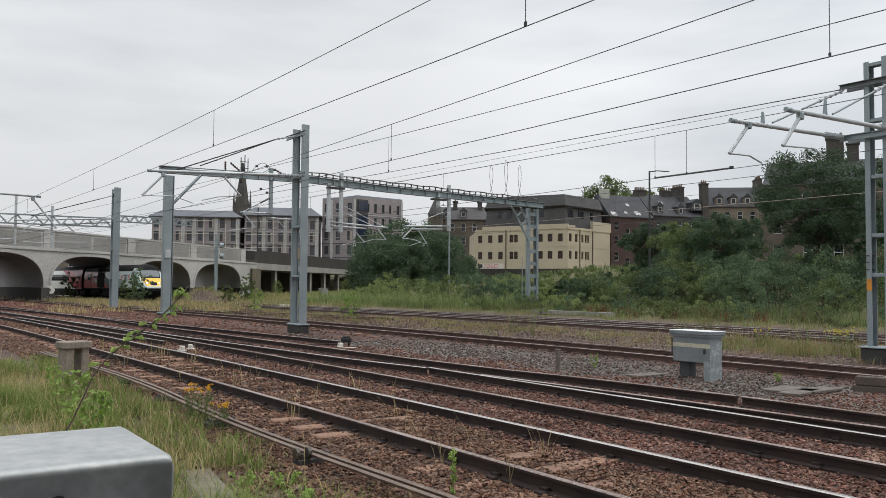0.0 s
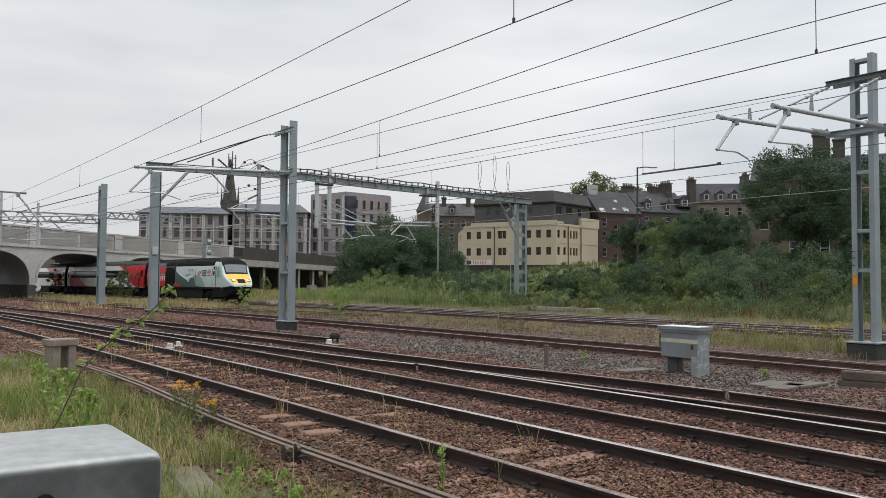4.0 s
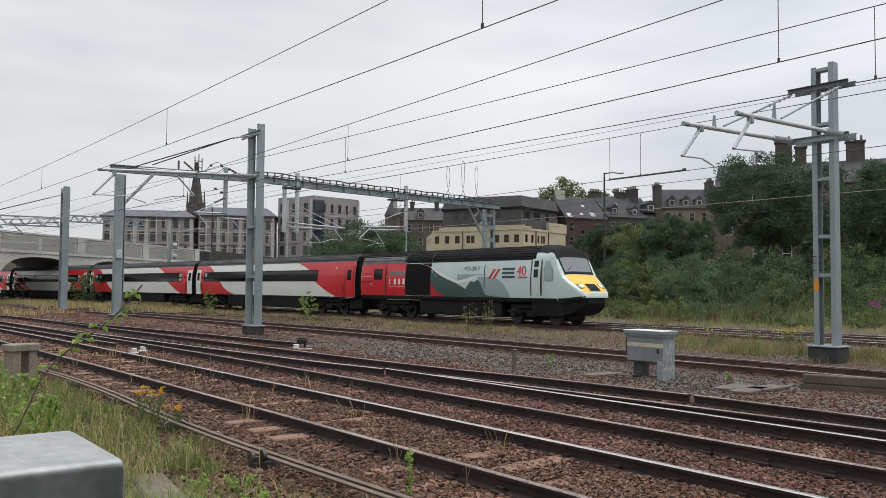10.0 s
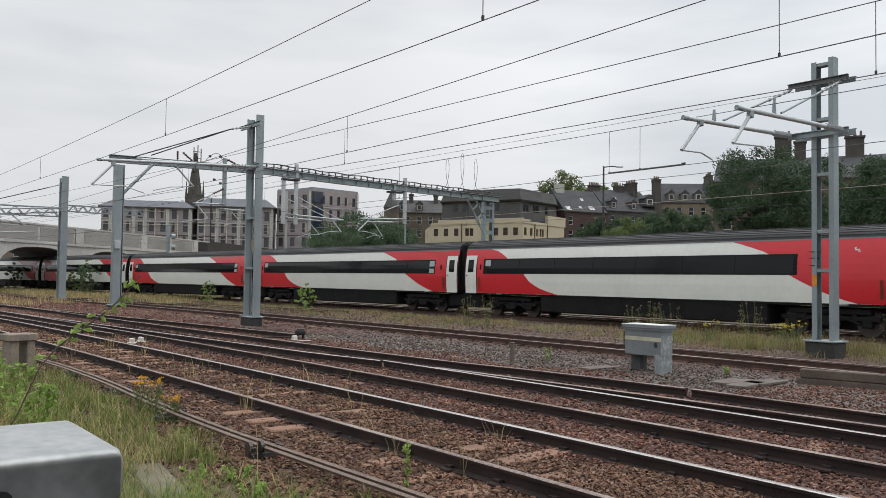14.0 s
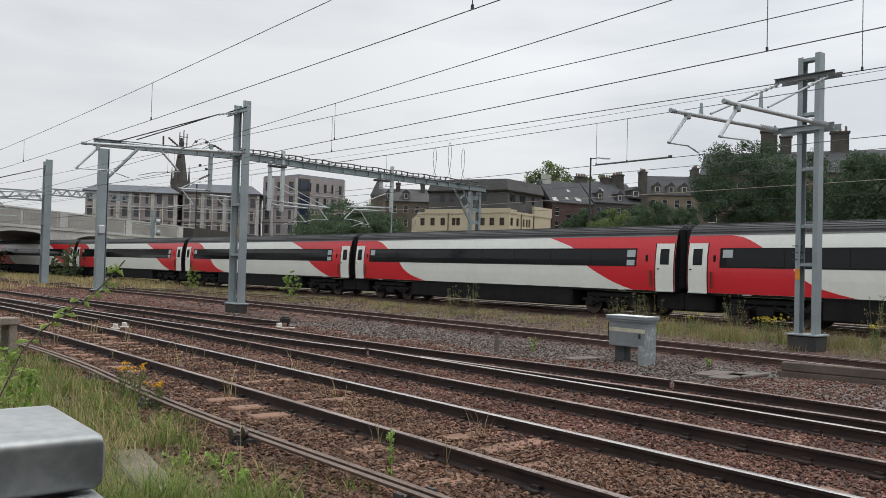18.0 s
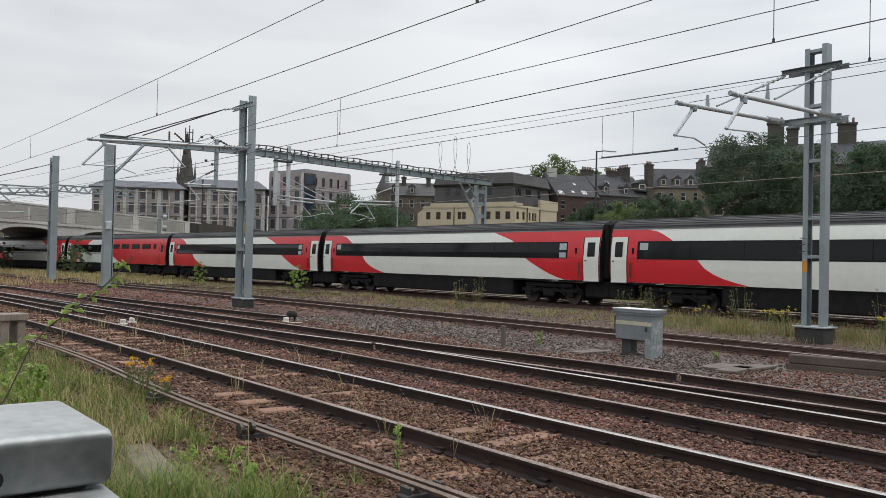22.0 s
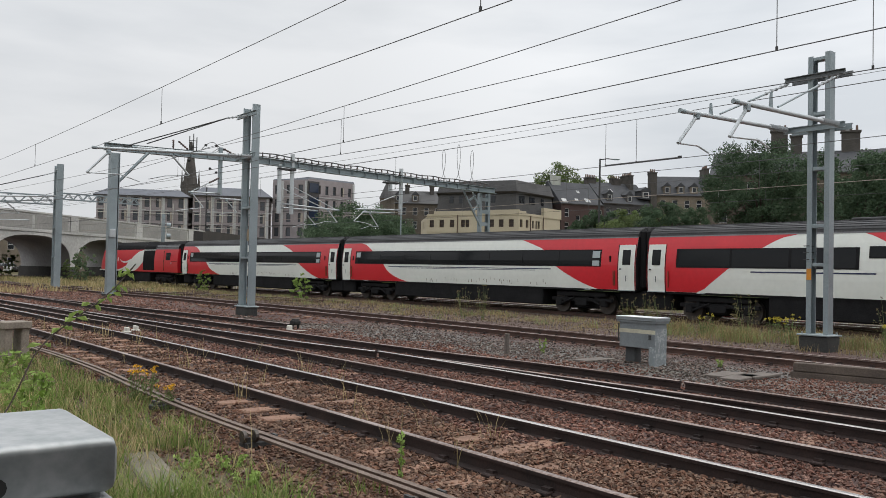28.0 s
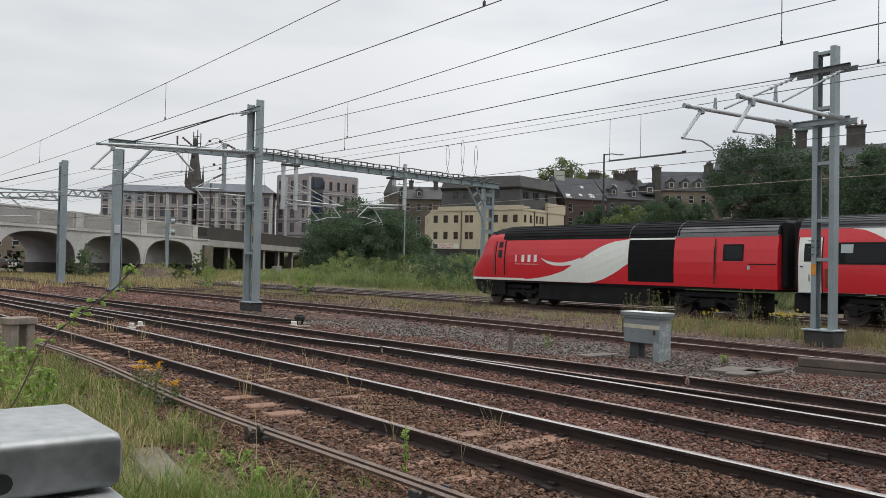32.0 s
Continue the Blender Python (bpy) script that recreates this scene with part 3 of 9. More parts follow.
# ---- ballast stones ----
def stones():
    rng = np.random.default_rng(4)
    n = 150000
    # denser close to the verge
    far = 5.4 * (42 / 5.4) ** rng.random(n)
    turn = np.radians(rng.uniform(4, 69, n))
    y, x = far * np.cos(turn), far * np.sin(turn)
    f = x + CURVE * y * y
    keep = (f > np.where(y > 15, 3.2, 2.5)) & (f < 18.8) & ((f > 3.5) | (rng.random(n) < f - 2.5)) & ((f < 14.6) | (rng.random(n) < 0.6))
    # here and there the tops of the timber sleepers lie bare between the rails
    k = np.floor((y - 1.4 + 0.34) / 0.68)
    h = np.modf(np.abs(np.sin(k * 12.9898) * 43758.5453))[0]
    g = np.modf(np.abs(np.sin(k * 78.233) * 24634.6345))[0]
    row = np.abs((y - 1.4 + 0.34) % 0.68 - 0.34) < 0.08 + 0.05 * g
    half = np.where(y < 8.5, 0.02 + 0.20 * h, np.where(y > 12.0, 0.42 + 0.30 * h, 0.08 + 0.42 * h))
    keep &= ~(row & (np.abs(f - 5.5 - 0.35 * (g - 0.5)) < half) & (y > 5.0) & (rng.random(n) < 0.95))
    y, f = y[keep], f[keep]
    x = f - CURVE * y * y
    n = len(x)
    size = rng.uniform(0.012, 0.026, n) * (1 + 0.035 * y)
    z = np.array([ground_z(a, b) for a, b in zip(x, y)]) + size * 0.25 + rng.uniform(-0.01, 0.015, n) + np.where(np.abs(f - 5.6) < 0.7, 0.022, 0.0)
    base = np.array([(1, 0, 0), (-1, 0, 0), (0, 1, 0), (0, -1, 0), (0, 0, 1), (0, 0, -1)], float)
    v = base[None] * rng.uniform(0.7, 1.35, (n, 6, 1)) * rng.uniform(0.55, 1.25, (n, 1, 3)) + rng.uniform(-0.25, 0.25, (n, 6, 3))
    q = rng.normal(size=(n, 4))
    q /= np.linalg.norm(q, axis=1)[:, None]
    a, b, c, d = q.T
    r = np.stack([1 - 2 * (c * c + d * d), 2 * (b * c - a * d), 2 * (b * d + a * c), 2 * (b * c + a * d), 1 - 2 * (b * b + d * d), 2 * (c * d - a * b), 2 * (b * d - a * c), 2 * (c * d + a * b), 1 - 2 * (b * b + c * c)], -1).reshape(n, 3, 3)
    v = np.einsum("nij,nkj->nki", r, v) * np.array([1, 1, 0.7]) * size[:, None, None] + np.stack([x, y, z], -1)[:, None, :]
    tri = np.array([(0, 2, 4), (2, 1, 4), (1, 3, 4), (3, 0, 4), (2, 0, 5), (1, 2, 5), (3, 1, 5), (0, 3, 5)])
    faces = (tri[None] + 6 * np.arange(n)[:, None, None]).reshape(-1, 3)
    tan = f < 6.45 + 0.5 * np.sin(y * 0.7)
    grey = (f > 12.3 + 0.3 * np.sin(y * 1.3)) & (f < 15.6) & (y > 8.4 + 0.6 * np.sin(f * 3)) & (y < 27 + 3 * np.sin(f * 2))
    out = []
    for m in (tan, ~tan & ~grey, grey):
        w = v[m]
        out.append(quad_mesh("ballast_stones", w.reshape(-1, 3), faces[:len(w) * 8]))
    return out


def quad_mesh(name, verts, faces):
    me = bpy.data.meshes.new(name)
    me.vertices.add(len(verts))
    me.vertices.foreach_set("co", np.asarray(verts, np.float32).ravel())
    me.loops.add(faces.size)
    me.loops.foreach_set("vertex_index", faces.astype(np.int32).ravel())
    me.polygons.add(len(faces))
    me.polygons.foreach_set("loop_start", np.arange(0, faces.size, faces.shape[1], dtype=np.int32))
    me.update(calc_edges=True)
    me.shade_flat()
    return me


def island_mat(name, colours, rough=0.9, translucent=0.0, spec=0.3):
    """Each small piece takes one of the colours of a ramp."""
    m = bpy.data.materials.new(name)
    m.use_nodes = True
    nt = m.node_tree
    b = nt.nodes["Principled BSDF"]
    b.inputs["Roughness"].default_value = rough
    b.inputs["Specular IOR Level"].default_value = spec
    g = nt.nodes.new("ShaderNodeNewGeometry")
    r = nt.nodes.new("ShaderNodeValToRGB")
    e = r.color_ramp.elements
    while len(e) < len(colours):
        e.new(0.5)
    for i, c in enumerate(colours):
        e[i].position, e[i].color = i / (len(colours) - 1), (*c, 1)
    nt.links.new(g.outputs["Random Per Island"], r.inputs[0])
    tc, n = nt.nodes.new("ShaderNodeTexCoord"), nt.nodes.new("ShaderNodeTexNoise")
    n.inputs["Scale"].default_value = 0.5 if translucent else 1.0
    n.inputs["Detail"].default_value = 4.0
    nt.links.new(tc.outputs["Object"], n.inputs["Vector"])
    hs = nt.nodes.new("ShaderNodeHueSaturation")
    mp = nt.nodes.new("ShaderNodeMapRange")
    mp.inputs[1].default_value, mp.inputs[2].default_value = 0.3, 0.7
    mp.inputs[3].default_value, mp.inputs[4].default_value = 0.7, 1.25
    nt.links.new(n.outputs[0], mp.inputs[0])
    nt.links.new(mp.outputs[0], hs.inputs["Value"])
    nt.links.new(r.outputs[0], hs.inputs["Color"])
    nt.links.new(hs.outputs[0], b.inputs["Base Color"])
    if translucent:
        out = nt.nodes["Material Output"]
        tr = nt.nodes.new("ShaderNodeBsdfTranslucent")
        mx = nt.nodes.new("ShaderNodeMixShader")
        mx.inputs[0].default_value = translucent
        nt.links.new(hs.outputs[0], tr.inputs[0])
        nt.links.new(b.outputs[0], mx.inputs[1])
        nt.links.new(tr.outputs[0], mx.inputs[2])
        nt.links.new(mx.outputs[0], out.inputs[0])
    return m


def far_stones():
    rng = np.random.default_rng(6)
    n = 24000
    y = np.concatenate([38 + 55 * rng.random(n), 4 + 60 * rng.random(16000) ** 1.3])
    f = np.concatenate([2.5 + 16 * rng.random(n), 18.8 + 9.5 * rng.random(16000)])
    n = len(y)
    x = f - CURVE * y * y
    z = np.array([ground_z(a, b) for a, b in zip(x, y)])
    r = rng.uniform(0.03, 0.055, n) * (0.7 + y / 45)
    base = np.array([(1, 0, 0), (-0.6, 0.9, 0), (-0.6, -0.9, 0), (0, 0, 0.8)], float)
    a = rng.uniform(0, 6.28, n)
    v = base[None] * rng.uniform(0.6, 1.3, (n, 4, 1)) * r[:, None, None]
    c, d = np.cos(a)[:, None], np.sin(a)[:, None]
    v = np.stack([v[..., 0] * c - v[..., 1] * d + x[:, None], v[..., 0] * d + v[..., 1] * c + y[:, None], v[..., 2] + z[:, None] - 0.01], -1)
    faces = (np.array([(0, 1, 3), (1, 2, 3), (2, 0, 3)])[None] + 4 * np.arange(n)[:, None, None]).reshape(-1, 3)
    cess = f > 18.6
    return [quad_mesh("far_ballast_stones", v[m].reshape(-1, 3), faces[:3 * m.sum()]) for m in (~cess, cess)]


STONE = island_mat("pinkish_ballast_stone", ((0.033, 0.017, 0.014), (0.113, 0.049, 0.034), (0.188, 0.086, 0.062), (0.088, 0.056, 0.046), (0.284, 0.169, 0.130), (0.064, 0.030, 0.023)))
STONE_TAN = island_mat("brown_ballast_stone", ((0.038, 0.022, 0.015), (0.113, 0.054, 0.034), (0.179, 0.094, 0.060), (0.102, 0.070, 0.052), (0.246, 0.155, 0.108), (0.069, 0.036, 0.025)))
STONE_GREY = island_mat("grey_ballast_stone", ((0.033, 0.028, 0.025), (0.088, 0.070, 0.060), (0.140, 0.116, 0.102), (0.140, 0.079, 0.061), (0.214, 0.181, 0.158), (0.058, 0.045, 0.039)))
for me, m, label in zip(stones(), (STONE_TAN, STONE, STONE_GREY), ("loose brown broken ballast stones round the sleepered track", "loose pinkish broken ballast stones between the rails", "grey broken ballast stones round the cabinet")):
    ob = new("ballast_stones", me)
    ob.data.materials.append(m)
    tagged(ob, label, "ballast", kind="stuff")
STONE_DULL = island_mat("dull_brown_cess_stone", ((0.030, 0.022, 0.018), (0.080, 0.055, 0.043), (0.125, 0.088, 0.068), (0.07, 0.052, 0.042)))
for me, m, label in zip(far_stones(), (STONE, STONE_DULL), ("reddish-brown ballast stones of the farther tracks", "dull brown stones between the yard and the running lines")):
    ob = new("far_ballast_stones", me)
    ob.data.materials.append(m)
    tagged(ob, label, "ballast", kind="stuff")


# ---- the train ----
RED = mat("train_red_paint", (0.64, 0.020, 0.032), (0.56, 0.017, 0.027), 0.30, 0, 0.5, 6, 0.01, coat=0.25)
CREAM = mat("train_cream_white_paint", (0.79, 0.815, 0.755), (0.72, 0.745, 0.69), 0.32, 0, 0.6, 5, 0.01, coat=0.2)
MINT = mat("power_car_pale_mint_paint", (0.56, 0.66, 0.64), (0.50, 0.60, 0.58), 0.35, 0, 0.5, 5, 0.01, coat=0.2)
DEEP_GREEN = mat("power_car_deep_green_paint", (0.060, 0.125, 0.108), (0.045, 0.095, 0.085), 0.4, 0, 1.2, 8, 0.02, coat=0.15)
GREY_GREEN = mat("power_car_grey_green_paint", (0.30, 0.40, 0.385), (0.25, 0.345, 0.33), 0.4, 0, 1.2, 8, 0.01)
YELLOW = mat("warning_yellow_paint", (0.85, 0.50, 0.03), (0.78, 0.44, 0.03), 0.4, 0, 2, 20, 0.01)
ROOF = mat("sooty_grey_roof_paint", (0.075, 0.075, 0.078), (0.04, 0.04, 0.042), 0.7, 0, 0.7, 14, 0.08)
ROOF_EDGE = mat("grey_roof_edge_paint", (0.20, 0.20, 0.21), (0.13, 0.13, 0.135), 0.6, 0, 1, 14, 0.05)
GREY_PANEL = mat("dusty_grey_roof_panel", (0.19, 0.19, 0.195), (0.12, 0.12, 0.125), 0.65, 0, 0.9, 12, 0.05)
PC_ROOF = mat("sooty_black_roof_paint", (0.020, 0.020, 0.021), (0.010, 0.010, 0.011), 0.9, 0, 0.8, 14, 0.1)
SOOT = mat("sooty_underframe_black", (0.022, 0.022, 0.023), (0.010, 0.010, 0.011), 0.75, 0.1, 2, 25, 0.2)
RUBBER = mat("black_gangway_rubber", (0.012, 0.012, 0.013), None, 0.7, 0, 3, 30, 0.1)
TRAIN_GLASS = glass_mat("tinted_train_glass", (0.006, 0.007, 0.008), 0.10)
FROSTED = mat("frosted_pale_glass", (0.42, 0.47, 0.48), (0.36, 0.41, 0.42), 0.3, 0, 2, 20, 0)
GRIME = mat("brown_train_grime", (0.30, 0.26, 0.20), (0.13, 0.11, 0.09), 0.8, 0, 9, 60, 0.02)
NAVY = mat("navy_stripe_paint", (0.02, 0.025, 0.09), None, 0.4, 0, 2, 20, 0)
WHITE = mat("white_lettering_paint", (0.80, 0.80, 0.78), (0.74, 0.74, 0.72), 0.5, 0, 3, 30, 0)
LETTER_DARK = mat("dark_green_lettering", (0.04, 0.075, 0.07), None, 0.5, 0, 3, 30, 0)
LETTER_RED = mat("red_lettering", (0.60, 0.04, 0.05), None, 0.45, 0, 3, 30, 0)
BRASS = mat("worn_brass_handrail", (0.16, 0.115, 0.055), (0.09, 0.07, 0.04), 0.5, 0.5, 4, 40, 0.02)
# pale base colour stands for sky mirrored in windscreens and skylights
SCREEN_GLASS = glass_mat("pale_sky_tint_glass", (0.20, 0.22, 0.235), 0.07)


for m, k in ((SOOT, 0.15), (RUBBER, 0.2), (PC_ROOF, 0.2), (TRAIN_GLASS, 0.28)):
    m.node_tree.nodes["Principled BSDF"].inputs["Specular IOR Level"].default_value = k


def lamp_mat():
    m = bpy.data.materials.new("lit_headlight")
    m.use_nodes = True
    b = m.node_tree.nodes["Principled BSDF"]
    b.inputs["Base Color"].default_value = (0.9, 0.8, 0.55, 1)
    b.inputs["Emission Color"].default_value = (1.0, 0.78, 0.42, 1)
    b.inputs["Emission Strength"].default_value = 1.1
    return m


HEADLIGHT = lamp_mat()


def flank(z):
    """Half the width of a vehicle body at a height over the rail."""
    return 1.37 - 0.05 * max(0.0, (2.0 - z) / 0.9) ** 2 - 0.19 * max(0.0, (z - 2.05) / 1.35) ** 2


def skin_rows(sx, zs, lo, hi, off, cols=2):
    """A panel on a flank: at each height from lo(z) to hi(z) along the vehicle."""
    g, rows = Geo(), []
    for z in zs:
        a, b = lo(z), hi(z)
        rows.append([(sx * (flank(z) + off), a + (b - a) * i / (cols - 1), z) for i in range(cols)])
    return g.loft(rows, False, False)


def skin_cols(sx, ls, lo, hi, off, rows=5):
    """A panel on a flank: at each place along the vehicle from lo to hi in height."""
    g, cols = Geo(), []
    for p in ls:
        a, b = lo(p), hi(p)
        cols.append([(sx * (flank(a + (b - a) * i / (rows - 1)) + off), p, a + (b - a) * i / (rows - 1)) for i in range(rows)])
    return g.loft(cols, False, False)


def plate(sx, l0, l1, z0, z1, off, n=5):
    return skin_rows(sx, [z0 + (z1 - z0) * i / (n - 1) for i in range(n)], lambda z: l0, lambda z: l1, off)


def hull(l0, l1, z0=1.13, zc=3.40):
    half = [(flank(z), z) for z in (z0, 1.35, 1.7, 2.05, 2.4, 2.7, 3.0, 3.2, zc)]
    ring = half + [(-x, z) for x, z in reversed(half)]
    return Geo().loft([[(x, p, z) for x, z in ring] for p in (l0, l1)])


def roof_geo(l0, l1, zc=3.39, zt=3.88, ribs=True):
    w = flank(zc) + 0.004

    def at(a, k=0.0):
        return (w * math.cos(a) + k * math.cos(a), zc + (zt - zc) * math.sin(a) ** 0.85 + k * math.sin(a))

    arc = []
    for i, a in enumerate(steps(0, math.pi, 16)):
        if ribs and i in (1, 2, 3, 4, 5, 6, 10, 11, 12, 13, 14, 15):
            arc += [at(a - 0.016), at(a - 0.012, 0.022), at(a + 0.012, 0.022), at(a + 0.016)]
        else:
            arc.append(at(a))
    return Geo().loft([[(x, p, z) for x, z in arc] for p in (l0, l1)])


def writing(name, body, size, m, material, parent, mirror=False):
    """Words in the built-in font as a flat mesh."""
    c = bpy.data.curves.new(name, "FONT")
    c.body, c.size, c.extrude, c.align_x = body, size, 0.001, "LEFT"
    tmp = bpy.data.objects.new(name, c)
    scene.collection.objects.link(tmp)
    dg = bpy.context.evaluated_depsgraph_get()
    me = bpy.data.meshes.new_from_object(tmp.evaluated_get(dg))
    bpy.data.objects.remove(tmp)
    me.materials.clear()
    me.materials.append(material)
    ob = new(name, me)
    ob.parent = parent
    ob.matrix_basis = m
    return ob


def flank_sign(l, z, off=0.012):
    """The pose of writing on the flank that faces -x: its line runs towards -y."""
    tilt = math.degrees(math.atan2(flank(z) - flank(z + 0.1), 0.1))
    return Matrix.Translation((-(flank(z) + off), l, z)) @ pose(0, 0, 0, 0, 0, -90) @ pose(0, 0, 0, 90 - tilt, 0, 0)


def wheelset():
    g = Geo()
    for sx in (-1, 1):
        g.cyl((sx * 0.70, 0, 0.457), (sx * 0.83, 0, 0.457), 0.457, 24)
        g.cyl((sx * 0.66, 0, 0.457), (sx * 0.70, 0, 0.457), 0.487, 24)
        g.cyl((sx * 0.83, 0, 0.457), (sx * 0.96, 0, 0.457), 0.13, 10)
    g.cyl((-0.7, 0, 0.457), (0.7, 0, 0.457), 0.085, 10)
    return g


def bogie_frame(base):
    g = Geo()
    for sx in (-1, 1):
        x = sx * 1.02
        g.box((x, 0, 0.62), (0.14, base + 0.9, 0.16), None, 0.02)
        g.box((x, 0, 0.50), (0.2, 0.7, 0.3), None, 0.03)
        for sy in (-1, 1):
            g.box((x, sy * base / 2, 0.50), (0.22, 0.34, 0.36), None, 0.04)
            g.cyl((x, sy * (base / 2 - 0.42), 0.55), (x, sy * (base / 2 - 0.42), 0.95), 0.11, 10)
            g.cyl((sx * 1.1, sy * (base / 2 - 0.2), 0.42), (sx * 1.1, sy * 0.35, 0.72), 0.045, 8)
    g.box((0, 0, 0.72), (2.0, 0.5, 0.22))
    # solid filler, no real part: keeps the space between the wheels dark
    g.box((0, 0, 0.60), (1.2, base + 1.2, 0.76), None, 0.04)
    for sx in (-1, 1):
        g.box((sx * 0.98, 0, 0.86), (0.3, base + 0.3, 0.2), None, 0.03)
    return g


WHEEL_MESH = wheelset().data("wheelset", WHEEL)
FRAME_MESH = bogie_frame(2.6).data("bogie_frame", SOOT)


def bogie(parent, y):
    b = new("bogie", FRAME_MESH)
    b.parent, b.location = parent, (0, y, 0)
    for sy in (-1.3, 1.3):
        w = new("wheelset", WHEEL_MESH)
        w.parent, w.location = b, (0, sy, 0)
    return b


DOOR_ZS = (1.12, 1.6, 2.1, 2.6, 3.06)
BAND = (2.11, 2.87)
UPPER_Z, LOWER_Z = (2.80, 2.98, 3.15, 3.28, 3.395), (1.135, 1.25, 1.4, 1.55, 1.75, 1.95, 2.18)
# where red gives way to white, from a coach's middle: leading end and trailing end, over and under the windows
LEAD_UP = ((2.8, -6.05), (2.98, -5.65), (3.2, -4.95), (3.36, -4.4), (3.42, -4.1))
LEAD_LOW = ((1.1, -9.3), (1.2, -8.85), (1.35, -8.35), (1.56, -7.82), (1.8, -7.3), (2.07, -6.75), (2.2, -6.55))
TRAIL_UP = ((2.8, 7.9), (2.9, 8.05), (3.1, 8.4), (3.25, 8.75), (3.33, 9.0), (3.40, 9.6))
TRAIL_LOW = ((1.1, 4.4), (1.2, 4.9), (1.32, 5.45), (1.48, 5.95), (1.75, 6.45), (2.07, 6.8), (2.2, 6.9))


def coach_shell(label):
    e = thing("railway_coach", pose(0, 0, 0), label, "train coach", "coaches of the train")
    part("body", hull(-11.2, 11.2), CREAM, e)
    part("roof", roof_geo(-11.18, 11.18), ROOF, e, "sooty grey ribbed roof", True)
    for y in (-11.33, 11.33):
        g = Geo().box((0, y, 2.45), (2.2, 0.30, 2.5), None, 0.08)
        part("gangway", g.box((0, y, 3.62), (1.9, 0.3, 0.36), None, 0.1), RUBBER, e, "black rubber gangway end")
        ends = [[(x * 1.004, y * 0.9893, z) for x, z in [(flank(k), k) for k in steps(1.12, 3.40, 8)] + [(-flank(k), k) for k in steps(3.40, 1.12, 8)]], [(x * 0.95, y * 0.9903, z) for x, z in [(flank(k), k) for k in steps(1.12, 3.40, 8)] + [(-flank(k), k) for k in steps(3.40, 1.12, 8)]]]
        part("end_wall", Geo().loft(ends), SOOT, e, "sooty dark coach end")
        # black box added to stand for the darkness beneath each coach end
        part("gap_shade_fill", Geo().box((0, y * 0.955, 0.72), (2.1, 1.35, 0.74), None, 0.08), SOOT, e, "black box added as the shade under the coach end")
    for sx in (-1, 1):
        part("roof_edge", skin_rows(sx, (3.36, 3.41), lambda z: -11.19, lambda z: 11.19, 0.012), ROOF_EDGE, e)
    g = Geo().box((0, 0, 0.70), (2.5, 11.6, 0.80), None, 0.06)
    part("underframe", g.box((0, 0, 1.09), (2.55, 22.2, 0.10)), SOOT, e, "sooty black equipment boxes under the floor")
    for y in (-8, 8):
        bogie(e, y)
    for sx in (-1, 1):
        for y in (-8.6, 8.6):
            part("step_board", Geo().box((sx * 1.33, y, 1.1), (0.05, 0.35, 0.035)), FROSTED, e)
    return e


def coach_door(e, sx, l, material, first=False, wide=0.42):
    d = part("door", plate(sx, l - wide, l + wide, DOOR_ZS[0], DOOR_ZS[-1], 0.014), material, e)
    part("door_window", plate(sx, l - 0.21, l + 0.21, 2.2, 2.84, 0.022), TRAIN_GLASS, d)
    part("door_step", Geo().box((sx * 1.36, l, 1.11), (0.06, 0.84, 0.03)), FROSTED, d)
    part("door_handle", Geo().box((sx * 1.40, l + wide * 0.7, 2.02), (0.03, 0.08, 0.05)), SOOT, d)
    if first and sx < 0:
        o = writing("class_number", "1", 0.36, flank_sign(l + 0.1, 1.5, 0.03), LETTER_DARK, d)
        tagged(o, "dark figure one on the door")
    for k in (-1, 1):
        part("door_seal", plate(sx, l + k * (wide + 0.03) - 0.02, l + k * (wide + 0.03) + 0.02, 1.12, 3.08, 0.010), SOOT, d)
    return d


def handrail(e, sx, l, z0=1.3, z1=1.95):
    part("handrail", Geo().tube([(sx * (flank(z0) + 0.05), l, z0), (sx * (flank(z1) + 0.05), l, z1)], 0.018, 6), BRASS, e)


